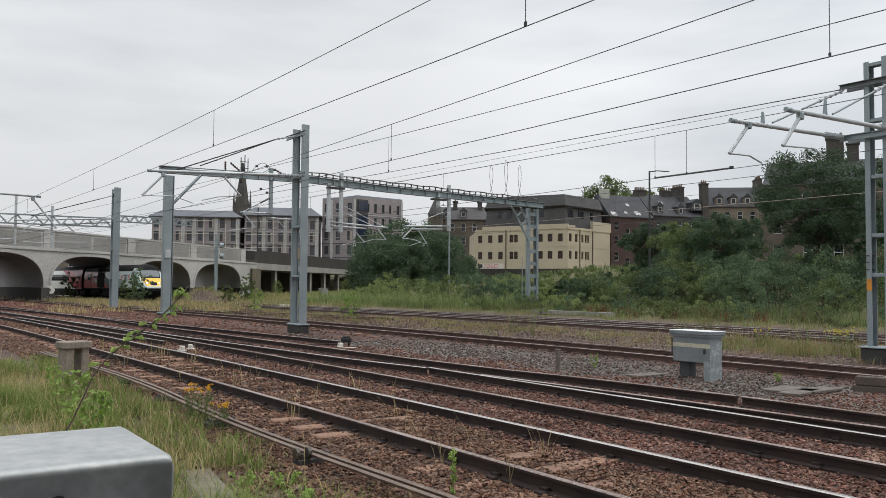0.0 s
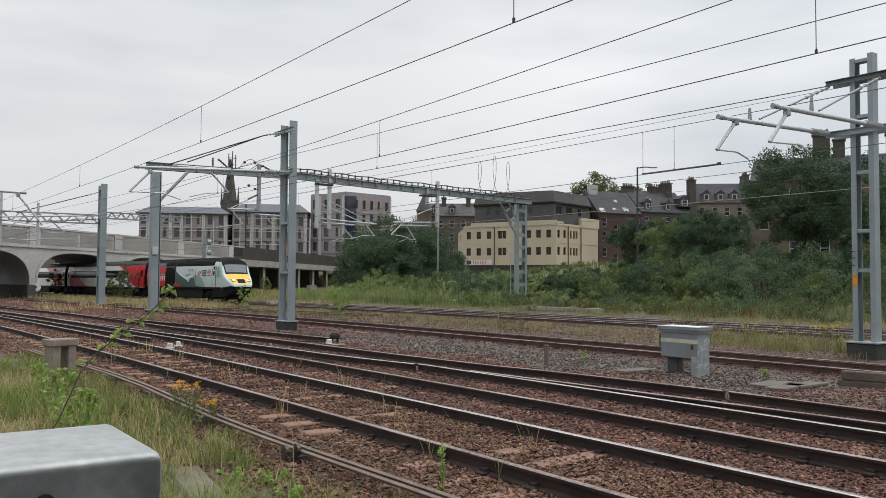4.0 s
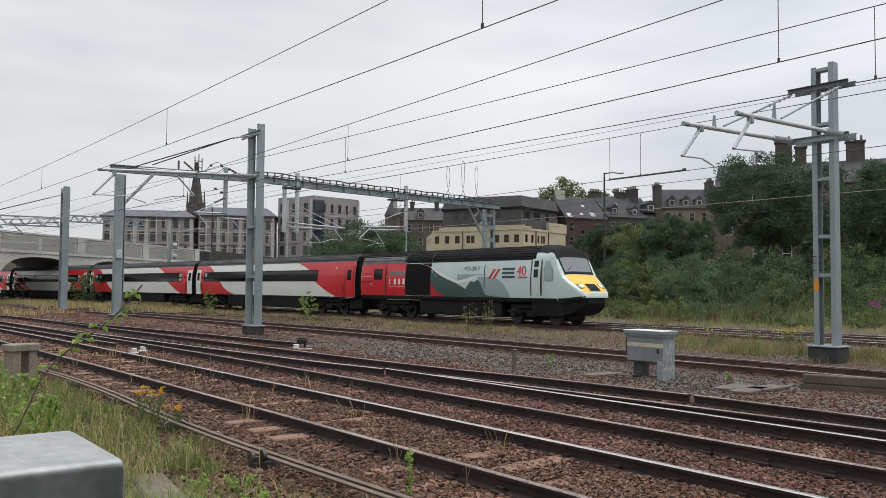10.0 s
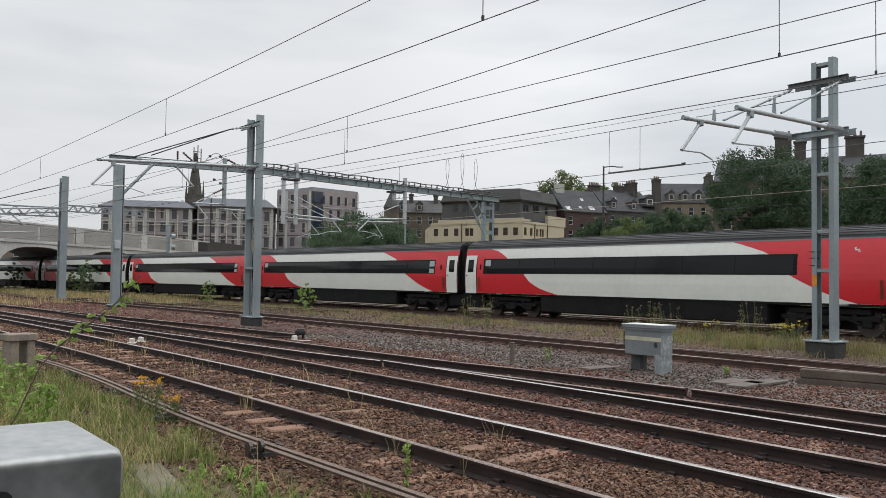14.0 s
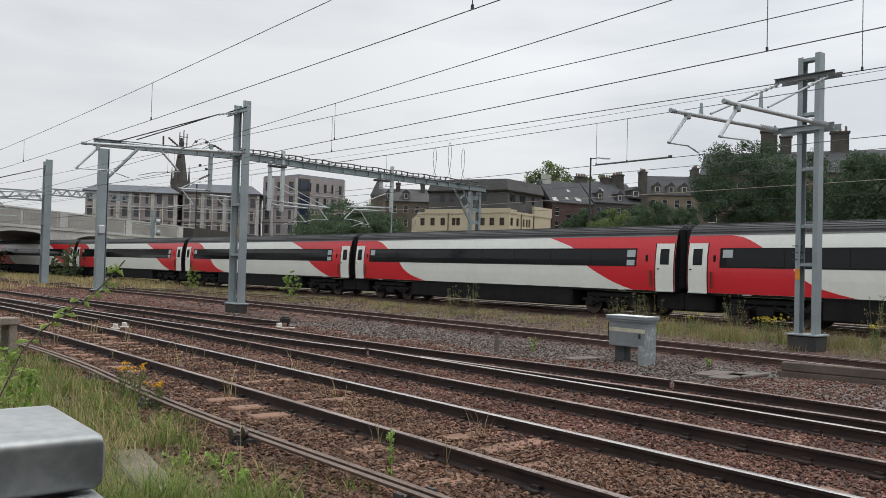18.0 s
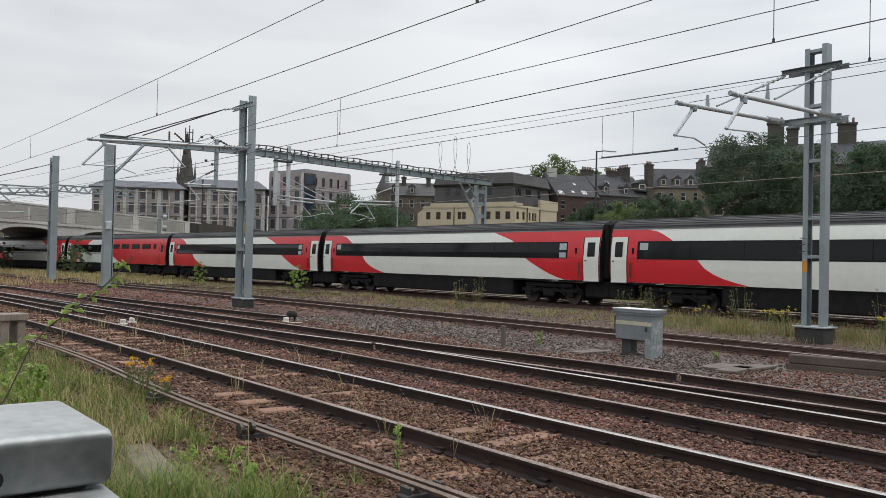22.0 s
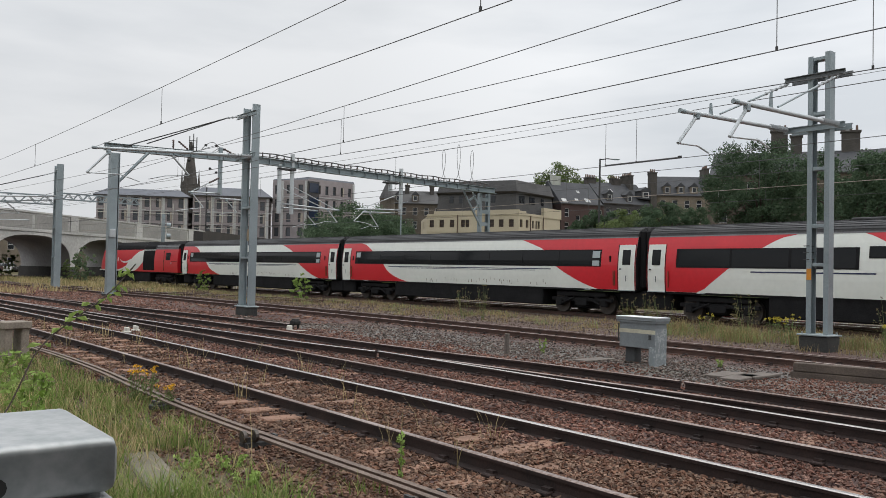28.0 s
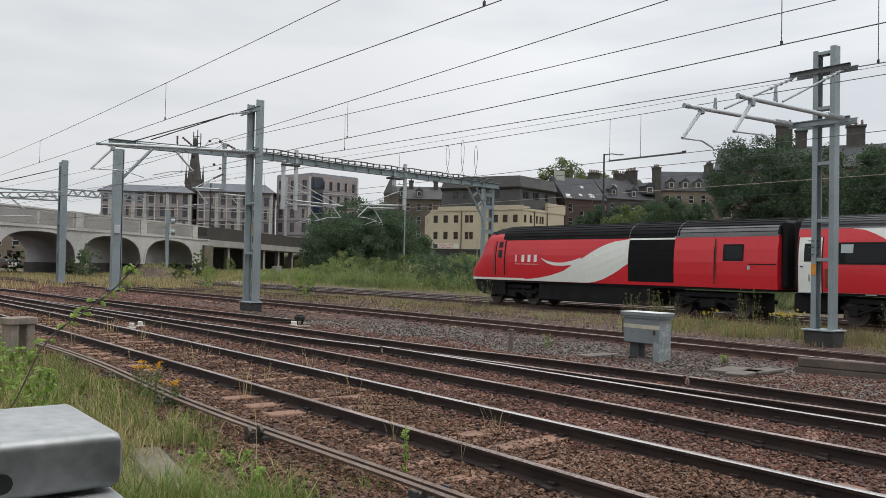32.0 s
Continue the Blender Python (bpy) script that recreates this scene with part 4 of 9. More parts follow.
def coach(label, first=False, van=False):
    e = coach_shell(label)
    for sx in (-1, 1):
        lead_win = -7.0 if van else -9.35
        for n, zs, tab in (("red_panel", UPPER_Z, LEAD_UP), ("red_panel", LOWER_Z, LEAD_LOW)):
            part(n, skin_rows(sx, zs, lambda z: -11.2, lambda z, t=tab: lerp(t, z), 0.004), RED, e, "swooping red end panel")
        for n, zs, tab in (("red_panel", UPPER_Z, TRAIL_UP), ("red_panel", LOWER_Z, TRAIL_LOW)):
            part(n, skin_rows(sx, zs, lambda z, t=tab: lerp(t, z), lambda z: 11.2, 0.004), RED, e, "swooping red end panel")
        for a, b in ((-11.2, lead_win), (9.75, 11.2)):
            part("red_panel", plate(sx, a, b, 2.17, 2.81, 0.004, 3), RED, e, "red end panel")
        band = part("window_band", plate(sx, lead_win, 9.75, *BAND, 0.007), RUBBER, e, "flush black window band")
        n = 7 if van else 8
        w = (9.55 - lead_win - 0.2) / n
        for i in range(n):
            a = lead_win + 0.14 + i * w
            part("window_pane", plate(sx, a, a + w - 0.035, BAND[0] + 0.05, BAND[1] - 0.05, 0.011, 4), TRAIN_GLASS, band)
        ends = ((9.2, 9.6),) if van else ((9.2, 9.62), (-9.28, -8.86))
        for a, b in ends:
            part("frosted_pane", plate(sx, a, b, 2.50, 2.80, 0.015, 3), FROSTED, band, "pale frosted vent pane")
            if a < 0:
                part("frosted_pane", plate(sx, a + 0.02, b, 2.15, 2.38, 0.015, 3), FROSTED, band, "pale frosted vent pane")
        coach_door(e, sx, 10.72, CREAM, first)
        handrail(e, sx, 10.12)
        handrail(e, sx, 10.05)
        if van:
            coach_door(e, sx, -10.58, RED)
            handrail(e, sx, -9.95)
            handrail(e, sx, -9.88)
            g = Geo()
            for dz, w2 in ((0.0, 0.10), (0.06, 0.16), (0.12, 0.07)):
                g.box((sx * (flank(2.95) + 0.006), -9.15 + dz, 2.92 + dz), (0.008, w2, 0.045))
            part("cycle_sign", g, WHITE, e, "small white bicycle sign")
        else:
            coach_door(e, sx, -10.72, CREAM, first)
            handrail(e, sx, -10.12)
            handrail(e, sx, -10.05)
            part("door_light", Geo().box((sx * (flank(2.5) + 0.01), -9.85, 2.45), (0.02, 0.10, 0.28), None, 0.02), SOOT, e)
        part("door_light", Geo().box((sx * (flank(2.5) + 0.01), 9.97, 2.45), (0.02, 0.10, 0.28), None, 0.02), SOOT, e)
        if first:
            part("stripe", plate(sx, -6.4, 6.3, 1.96, 2.0, 0.006, 2), NAVY, e, "thin navy stripe under the windows")
            part("stripe", plate(sx, -5.4, 5.3, 1.90, 1.92, 0.006, 2), NAVY, e, "thin navy stripe under the windows")
            rn, g = random.Random(17), Geo()
            for i in range(34):
                a, z = -6.2 + 9.5 * rn.random() ** 1.2, 1.17 + 0.22 * rn.random()
                q = plate(sx, a, a + rn.uniform(0.012, 0.045), z, z + rn.uniform(0.05, 0.16), 0.006, 2)
                g.add(q.v, q.f)
            part("grime_streak", g, GRIME, e, "brown grime streaks low on the white flank")
    return e


def buffet(label):
    e = coach_shell(label)

    def mid(d):
        return -11.5 + d

    for sx in (-1, 1):
        right_low = ((1.1, mid(9.3)), (1.22, mid(9.66)), (1.45, mid(10.3)), (1.72, mid(11.01)), (2.1, mid(11.7)), (2.49, mid(12.28)), (2.96, mid(13.01)), (3.2, mid(13.4)), (3.41, mid(14.0)))
        left = ((1.1, mid(20.4)), (1.26, mid(19.98)), (1.7, mid(19.4)), (2.14, mid(18.81)), (2.6, mid(18.0)), (3.03, mid(17.24)), (3.2, mid(16.9)), (3.33, mid(16.5)), (3.41, mid(15.9)))
        zs = steps(1.135, 3.395, 16)
        part("red_panel", skin_rows(sx, zs, lambda z: -11.2, lambda z: lerp(right_low, z), 0.004), RED, e, "long red side panel")
        part("red_panel", skin_rows(sx, zs, lambda z: lerp(left, z), lambda z: 11.2, 0.004), RED, e, "swooping red end panel")
        band = part("window_band", plate(sx, mid(13.96), mid(21.25), *BAND, 0.009), RUBBER, e, "flush black window band")
        for i in range(3):
            a = mid(14.08) + i * 2.38
            part("window_pane", plate(sx, a, a + 2.28, BAND[0] + 0.05, BAND[1] - 0.05, 0.013, 4), TRAIN_GLASS, band)
        for a, b in ((11.91, 13.65), (9.75, 11.45), (7.66, 9.3), (5.4, 7.08), (3.2, 4.95), (2.15, 2.67)):
            fr = part("kitchen_window", plate(sx, mid(a), mid(b), 2.49, 2.90, 0.009, 4), RUBBER, e)
            part("window_pane", plate(sx, mid(a) + 0.05, mid(b) - 0.05, 2.53, 2.86, 0.013, 3), TRAIN_GLASS, fr)
        part("stripe", plate(sx, mid(13.4), mid(17.95), 1.95, 2.0, 0.006, 2), NAVY, e, "thin navy stripe under the windows")
        coach_door(e, sx, 10.72, CREAM, True)
        coach_door(e, sx, mid(1.0), RED, False)
        handrail(e, sx, mid(1.75))
        handrail(e, sx, 10.1)
    for y in (-2.0, 0.6, 2.4):
        part("roof_vent", Geo().box((-0.35, y, 3.88), (0.5, 1.4, 0.10), None, 0.03), ROOF, e)
    return e


# power car: l runs from the coupling to the nose; in its own space the nose points to -y
NOSE_TOP = ((14.3, 3.88), (15.0, 3.87), (15.4, 3.80), (15.7, 3.60), (15.95, 3.22), (16.15, 2.86), (16.4, 2.44), (16.8, 2.16), (17.2, 1.91), (17.5, 1.72), (17.66, 1.58), (17.76, 1.40))
NOSE_WIDE = ((14.3, 0.0), (15.3, 0.015), (16.0, 0.05), (16.5, 0.10), (17.0, 0.19), (17.4, 0.31), (17.62, 0.43), (17.76, 0.58))


NOSE_BASE = ((15.4, 1.16), (16.6, 1.20), (17.3, 1.27), (17.76, 1.33))


def nose_ring(l):
    zt, cut = lerp(NOSE_TOP, l), lerp(NOSE_WIDE, l)
    shoulder = min(3.16, max(1.28, zt - (0.72 if l < 15.4 else 0.30 if l < 16.2 else 0.22)))
    z0 = lerp(NOSE_BASE, l)
    shoulder = max(shoulder, z0 + 0.04)
    pts = [(flank(z0 + (shoulder - z0) * i / 5) - cut, z0 + (shoulder - z0) * i / 5) for i in range(6)]
    w, e = pts[-1][0], 2.0 if l < 15.3 else 2.0 + min(1.5, (l - 15.3) * 2.2)
    for a in steps(0, math.pi / 2, 7)[1:]:
        pts.append((w * math.cos(a) ** (2 / e), shoulder + (zt - shoulder) * math.sin(a) ** (2 / e)))
    return [(x, -l, z) for x, z in pts] + [(-x, -l, z) for x, z in reversed(pts[:-1])]


def nose_z(l, x):
    ring = nose_ring(l)
    k = len(ring) // 2
    pts = sorted((p[0], p[2]) for p in ring[5:k + 1])
    return lerp(pts, abs(x))


def nose_patch(ls, xs_of, off):
    g = Geo()
    rows = []
    for l in ls:
        a, b = xs_of(l)
        rows.append([(x, -l - off * 0.6, nose_z(l, x) + off) for x in steps(a, b, 8)])
    return g.loft(rows, False, False)


def power_car(label, base, leading):
    e = thing("power_car", pose(0, 0, 0), label, "power car", "power cars of the train")
    part("body", hull(-14.32, -0.45, 1.16, 3.14), base, e)
    part("cab", Geo().loft([nose_ring(l) for l in steps(14.3, 15.3, 3) + steps(15.4, 16.5, 12) + steps(16.6, 17.76, 12)]), base, e, "wedge-shaped streamlined cab nose", True)
    part("roof", roof_geo(-14.6, -0.45, 3.13, 3.88, True), PC_ROOF, e, "sooty black roof", True)
    g = Geo()
    for i in range(6):
        z = 3.20 + i * 0.085
        for sx in (-1, 1):
            g.box((sx * (flank(3.13) - 0.03 - i * i * 0.013), -10.6, z), (0.05, 7.9, 0.03))
    part("roof_grille", g, ROOF, e, "ribbed air intake grilles along the roof edge")
    for sx in (-1, 1):
        part("cab_roof", Geo().loft([[(sx * p[0] * 1.010, p[1], p[2] + 0.016) for p in nose_ring(l)[7:13]] for l in steps(14.3, 15.3, 3) + [15.4 + 1.1 * k / 12 for k in range(7)]], False, False), PC_ROOF, e, "dark cab roof", True)
    # pale straps over the roof and lighter panels over the luggage end
    w = flank(3.13) + 0.012
    for l in (4.35, 6.75):
        arc = [(w * math.cos(a), 3.13 + 0.765 * math.sin(a) ** 0.85) for a in steps(0, math.pi, 20)]
        part("roof_strap", Geo().loft([[(x, -l - k, z) for x, z in arc] for k in (0, 0.035)], False, False), GREY_PANEL, e, "thin grey roof strap")
    for sx in (-1, 1):
        arc = [(sx * w * math.cos(a), 3.13 + 0.76 * math.sin(a) ** 0.85) for a in steps(0.02, 0.5, 6)]
        part("roof_panel", Geo().loft([[(x, -l, z) for x, z in arc] for l in (0.5, 4.3)], False, False), GREY_PANEL, e, "lighter grey roof panel", True)
    # nose
    part("windscreen_frame", nose_patch(steps(15.88, 16.42, 6), lambda l: (-1.10 + (l - 15.9) * 0.12, 1.10 - (l - 15.9) * 0.12), 0.012), RUBBER, e)
    part("windscreen", nose_patch(steps(15.95, 16.34, 5), lambda l: (-1.00 + (l - 15.9) * 0.12, 1.00 - (l - 15.9) * 0.12), 0.024), SCREEN_GLASS, e, "sloping windscreen with sky reflection in its tint")
    wiper = [(-0.75 + 0.5 * i / 4, -16.33 + 0.16 * i / 4, nose_z(16.33 - 0.16 * i / 4, 0.5) + 0.06) for i in range(5)]
    part("wiper", Geo().tube(wiper, 0.014, 5), SOOT, e)
    if leading:
        part("yellow_panel", nose_patch(steps(16.45, 17.70, 8), lambda l: (-1.12 + (l - 16.4) * 0.23, 1.12 - (l - 16.4) * 0.23), 0.010), YELLOW, e, "warning yellow nose panel")
    part("coupling_cover", nose_patch(steps(17.12, 17.60, 4), lambda l: (-0.36, 0.36), 0.028), SOOT, e, "black coupling cover on the nose")
    for sx in (-1, 1):
        hl = part("headlight", nose_patch(steps(17.10, 17.42, 4), lambda l, s=sx: ((s * 0.72) - 0.17, (s * 0.72) + 0.17), 0.022), RUBBER, e)
        part("headlamp_glass", nose_patch(steps(17.16, 17.38, 3), lambda l, s=sx: ((s * 0.66) - 0.09, (s * 0.66) + 0.09), 0.034), HEADLIGHT if leading else FROSTED, hl, "lit warm headlight" if leading else "")
        part("lamp_lens", nose_patch(steps(17.16, 17.38, 3), lambda l, s=sx: ((s * 0.83) - 0.05, (s * 0.83) + 0.05), 0.034), FROSTED, hl)
    # skirt and valance
    rings = []
    for l, w, z0 in ((14.4, 1.25, 0.42), (16.2, 1.20, 0.44), (16.9, 1.05, 0.62), (17.4, 0.84, 0.88), (17.68, 0.55, 1.06)):
        rings.append([(-w, -l, z0), (w, -l, z0), (w + 0.06, -l, lerp(NOSE_BASE, l) + 0.01), (-w - 0.06, -l, lerp(NOSE_BASE, l) + 0.01)])
    part("front_skirt", Geo().loft(rings), SOOT, e, "sooty black front valance")
    part("buffer_beam", Geo().box((0, -17.2, 1.02), (1.5, 0.5, 0.2), None, 0.06), SOOT, e)
    g = Geo().box((0, -8.9, 0.70), (2.45, 6.6, 0.84), None, 0.06)
    part("underframe", g.box((0, -8.6, 1.12), (2.55, 16.2, 0.10)), SOOT, e, "sooty fuel tank and equipment boxes")
    part("gangway", Geo().box((0, -0.36, 2.45), (2.2, 0.24, 2.5), None, 0.08).box((0, -0.40, 3.4), (2.1, 0.2, 0.7), None, 0.1), RUBBER, e, "black rubber gangway end")
    for y in (-3.5, -14.65):
        bogie(e, y)
    for sx in (-1, 1):
        part("roof_edge", plate(sx, -4.5, -0.46, 3.13, 3.20, 0.012, 2), ROOF_EDGE, e)
        # cab door and side window
        d = part("cab_door", plate(sx, -15.02, -14.42, 1.44, 3.20, 0.010), base, e)
        for a, b in ((2.78, 3.08), (2.28, 2.66)):
            part("door_window", plate(sx, -14.86, -14.58, a, b, 0.018, 3), TRAIN_GLASS, d)
        for l in (-14.40, -15.05):
            part("door_seal", plate(sx, l - 0.035, l + 0.035, 1.40, 3.10, 0.012), RUBBER, e)
        part("handrail", Geo().tube([(sx * 1.42, -15.14, 1.5), (sx * 1.40, -15.14, 2.9)], 0.016, 6), BRASS, e)
        if leading:
            def top(l):
                return lerp(((-16.0, 2.45), (-15.75, 2.72), (-15.55, 3.04), (-15.35, 3.06), (-15.2, 3.0)), l)
            part("cab_window", skin_cols(sx, steps(-15.82, -15.24, 6), lambda l: 2.12, top, 0.008), GREY_GREEN, e, "grey dummy window panel")
            part("sill_band", plate(sx, -16.2, -0.47, 1.13, 1.28, 0.016, 3), SOOT, e, "sooty black sill band")
            low = [[(sx * (flank(1.2) - lerp(NOSE_WIDE, l) + 0.014), -l - 0.01, z + lerp(NOSE_BASE, l)) for z in (-0.03, 0.04, 0.10)] for l in steps(16.15, 17.70, 10)]
            part("sill_band", Geo().loft(low, False, False), SOOT, e, "sooty black sill band under the nose")
    return e


def guard_end(e, sx):
    """The luggage end that both power cars share: red flank, loading door, window, grille."""
    part("guard_panel", plate(sx, -4.45, -0.47, 1.17, 3.135, 0.006), RED, e, "red luggage compartment flank")
    d = part("guard_door", plate(sx, -2.92, -1.66, 1.22, 3.10, 0.012), RED, e)
    fr = part("door_window", plate(sx, -2.67, -1.80, 2.20, 2.84, 0.018, 3), RUBBER, d)
    part("window_pane", plate(sx, -2.60, -1.87, 2.27, 2.77, 0.022, 3), TRAIN_GLASS, fr)
    part("door_edge", plate(sx, -3.06, -3.02, 1.3, 3.05, 0.020), SOOT, d)
    part("handrail", Geo().tube([(sx * 1.42, -2.98, 1.4), (sx * 1.36, -2.98, 3.0)], 0.018, 6), BRASS, d)
    part("rail_groove", plate(sx, -1.60, -0.5, 2.06, 2.10, 0.010, 2), SOOT, e)
    part("door_handle", Geo().box((sx * 1.40, -1.58, 1.95), (0.03, 0.10, 0.16)), FROSTED, d)
    gr = part("side_grille", plate(sx, -6.75, -4.45, 1.30, 3.10, 0.010), RUBBER, e, "black louvred radiator grille")
    for i in range(20):
        z = 1.36 + i * 0.087
        part("louvre", Geo().box((sx * (flank(z) + 0.016), -5.6, z), (0.03, 2.24, 0.022)), SOOT, gr)


def emblem(e, sx, l, z, width):
    """The operator's mark as plain upright bars over a thin bar."""
    w = width / 4.6
    for i in range(4):
        a = l + sx * (i * 1.2 * w)
        p, q = a + sx * w * 0.1, a + sx * w * (0.32 if i == 0 else 0.66)
        part("operator_mark", plate(sx, min(p, q), max(p, q), z, z + 0.34, 0.012, 2), WHITE, e, "plain white upright bar")
    part("mark_bar", plate(sx, min(l, l + sx * width), max(l, l + sx * width), z - 0.12, z - 0.10, 0.010, 2), WHITE, e)


def lengthen(e):
    """Moves all that lies ahead of the luggage end towards the nose."""
    for o in list(e.children_recursive):
        if o.type != "MESH" or o.data in (FRAME_MESH, WHEEL_MESH):
            continue
        if o.matrix_basis.translation.length > 0.01:
            o.matrix_basis = Matrix.Translation((0, -0.45, 0)) @ o.matrix_basis
            continue
        for v in o.data.vertices:
            v.co.y -= 0.45 * min(1.0, max(0.0, (-v.co.y - 3.4) / 1.0))
            if v.co.y < -16.0:
                v.co.y = -16.0 + (v.co.y + 16.0) * 0.83


def leading_power_car():
    e = power_car("diesel power car in pale mint and green livery with yellow nose", MINT, True)
    green_top = ((-13.4, 1.19), (-11.8, 1.32), (-10.4, 1.50), (-9.6, 1.72), (-8.9, 2.00), (-8.0, 2.28), (-7.3, 2.55), (-6.75, 2.86))
    wing_top = ((-10.5, 2.42), (-10.1, 2.30), (-9.6, 2.20), (-9.0, 2.13), (-8.0, 2.42), (-7.3, 2.68), (-6.4, 2.98), (-5.7, 3.10))
    wing_low = ((-10.5, 2.40), (-10.1, 2.16), (-9.6, 2.05), (-9.0, 1.98), (-8.0, 2.26), (-7.3, 2.53), (-6.75, 2.84), (-6.4, 2.96), (-5.7, 3.09))
    for sx in (-1, 1):
        guard_end(e, sx)
        part("green_panel", skin_cols(sx, steps(-13.2, -6.75, 24), lambda l: 1.17, lambda l: lerp(green_top, l), 0.005), DEEP_GREEN, e, "deep green painted flank")
        part("green_panel", skin_cols(sx, steps(-11.05, -9.0, 12), lambda l: lerp(((-11.1, 2.42), (-10.4, 2.42), (-9.0, 2.10)), l), lambda l: 2.46, 0.005), GREY_GREEN, e)
        part("white_wing", skin_cols(sx, steps(-10.5, -5.7, 26), lambda l: lerp(wing_low, l), lambda l: lerp(wing_top, l), 0.010), WHITE, e, "white curling wing stroke")
        part("red_wedge", skin_cols(sx, steps(-8.3, -6.75, 10), lambda l: 1.17, lambda l: lerp(((-8.3, 1.18), (-7.7, 1.38), (-7.2, 1.62), (-6.75, 2.0)), l), 0.010), RED, e)
        shape = ((-11.2, 1.32), (-11.0, 1.7), (-10.8, 2.05), (-10.55, 2.18), (-10.3, 2.05), (-10.05, 2.12), (-9.85, 1.9), (-9.7, 1.8))
        part("painted_shape", skin_cols(sx, steps(-11.2, -9.7, 14), lambda l: lerp(green_top, l) - 0.1, lambda l: max(lerp(shape, l), lerp(green_top, l)), 0.008), DEEP_GREEN, e, "dark green painted silhouette shape")
        hill = ((-13.0, 1.25), (-12.7, 1.75), (-12.3, 2.1), (-11.9, 2.25), (-11.4, 2.3), (-11.0, 2.3))
        part("painted_shape", skin_cols(sx, steps(-13.0, -10.6, 12), lambda l: 1.2, lambda l: lerp(hill, l), 0.003), GREY_GREEN, e, "grey-green painted hill shape")
        part("panel_joint", plate(sx, -11.13, -11.07, 1.75, 2.95, 0.012), LETTER_DARK, e)
        part("name_bar", plate(sx, -4.40, -3.36, 2.46, 2.66, 0.012, 3), ROOF_EDGE, e, "small grey nameplate")
        emblem(e, sx, -3.37 if sx < 0 else -4.45, 1.92, 1.12)
        for k in (0, 0.33):
            part("slash", skin_rows(sx, (2.22, 2.45, 2.72), lambda z, k=k: -11.55 - k - (z - 2.22) * 0.8, lambda z, k=k: -11.38 - k - (z - 2.22) * 0.8, 0.010), LETTER_RED, e)
        for i, w in enumerate((0.90, 0.84, 0.92)):
            part("lettering_bar", plate(sx, -12.40 - w, -12.40, 2.645 - i * 0.2, 2.765 - i * 0.2, 0.010, 2), LETTER_DARK, e)
        for i in range(15):
            z = 1.34 + i * 0.09
            end = max(l for l in steps(-12.0, -6.8, 60) if lerp(green_top, l) < z + 0.03) if z < 2.75 else -6.9
            part("flank_rib", plate(sx, max(end, -9.9), -6.8, z, z + 0.018, 0.013, 2), LETTER_DARK, e)
        part("lettering_bar", plate(sx, -14.15, -13.52, 2.24, 2.32, 0.010, 2), LETTER_RED, e)
    tagged(writing("years", "1975-2015", 0.30, flank_sign(-9.42, 2.66), LETTER_DARK, e), "dark green lettering of years")
    tagged(writing("anniversary_number", "40", 0.66, flank_sign(-13.42, 2.38), LETTER_RED, e), "red painted number forty")
    lengthen(e)
    return e


def trailing_power_car():
    e = power_car("red diesel power car with white swoosh at the train's tail", RED, False)
    top = ((-14.2, 1.19), (-13.2, 1.22), (-12.2, 1.30), (-11.3, 1.45), (-10.5, 1.66), (-9.6, 2.12), (-8.8, 2.55), (-8.2, 2.82), (-7.6, 3.0), (-6.75, 3.10))
    low = ((-14.2, 1.17), (-9.0, 1.17), (-8.6, 1.22), (-8.1, 1.36), (-7.5, 1.62), (-6.75, 2.05))
    crest = ((-11.9, 2.28), (-11.5, 2.14), (-11.0, 2.06), (-10.5, 2.06), (-9.9, 2.16), (-9.4, 2.30))
    base = ((-11.9, 2.27), (-11.5, 2.02), (-11.0, 1.92), (-10.5, 1.91), (-9.9, 1.96), (-9.4, 2.2))
    for sx in (-1, 1):
        guard_end(e, sx)
        part("white_panel", skin_cols(sx, steps(-14.2, -6.75, 28), lambda l: lerp(low, l), lambda l: lerp(top, l), 0.005), CREAM, e, "white sweeping panel")
        part("white_swoosh", skin_cols(sx, steps(-11.9, -9.4, 14), lambda l: lerp(base, l), lambda l: lerp(crest, l), 0.008), CREAM, e, "white curling stroke")
        part("white_band", plate(sx, -17.0, -13.0, 1.17, 1.28, 0.002, 2), CREAM, e)
        part("white_edge", plate(sx, -6.75, -4.45, 3.06, 3.13, 0.012, 2), CREAM, e)
        emblem(e, sx, -13.65 if sx > 0 else -12.05, 2.08, 1.6)
    lengthen(e)
    return e


TRAIN = [(leading_power_car(), 0.0, 5.4, 0)]
plain = coach("white and red railway coach with a black window band")
van = coach("white and red coach with a luggage end behind the power car", van=True)
first_class = coach("first class white and red coach with thin navy stripes", first=True)
TRAIN.append((van, 11.5, 8.0, 0))
for i in range(5):
    TRAIN.append((plain if i == 0 else copy_thing(plain, pose(0, 0, 0)), 34.5 + 23 * i, 8.0, 0))
TRAIN.append((buffet("red and white buffet coach with small kitchen windows"), 149.5, 8.0, 0))
TRAIN.append((first_class, 172.5, 8.0, 0))
TRAIN.append((copy_thing(first_class, pose(0, 0, 0)), 195.5, 8.0, 0))
TRAIN.append((trailing_power_car(), 207.0, 5.4, 180))


# ---- overhead line ----
BOLT_YELLOW = mat("orange_warning_plate", (0.70, 0.28, 0.03), None, 0.6, 0, 5, 40, 0.02)
PORCELAIN = mat("brown_insulator", (0.09, 0.05, 0.04), (0.05, 0.03, 0.025), 0.3, 0, 5, 40, 0.02)
GREY_INSUL = mat("grey_polymer_insulator", (0.38, 0.40, 0.41), (0.28, 0.30, 0.31), 0.5, 0, 5, 40, 0.02)


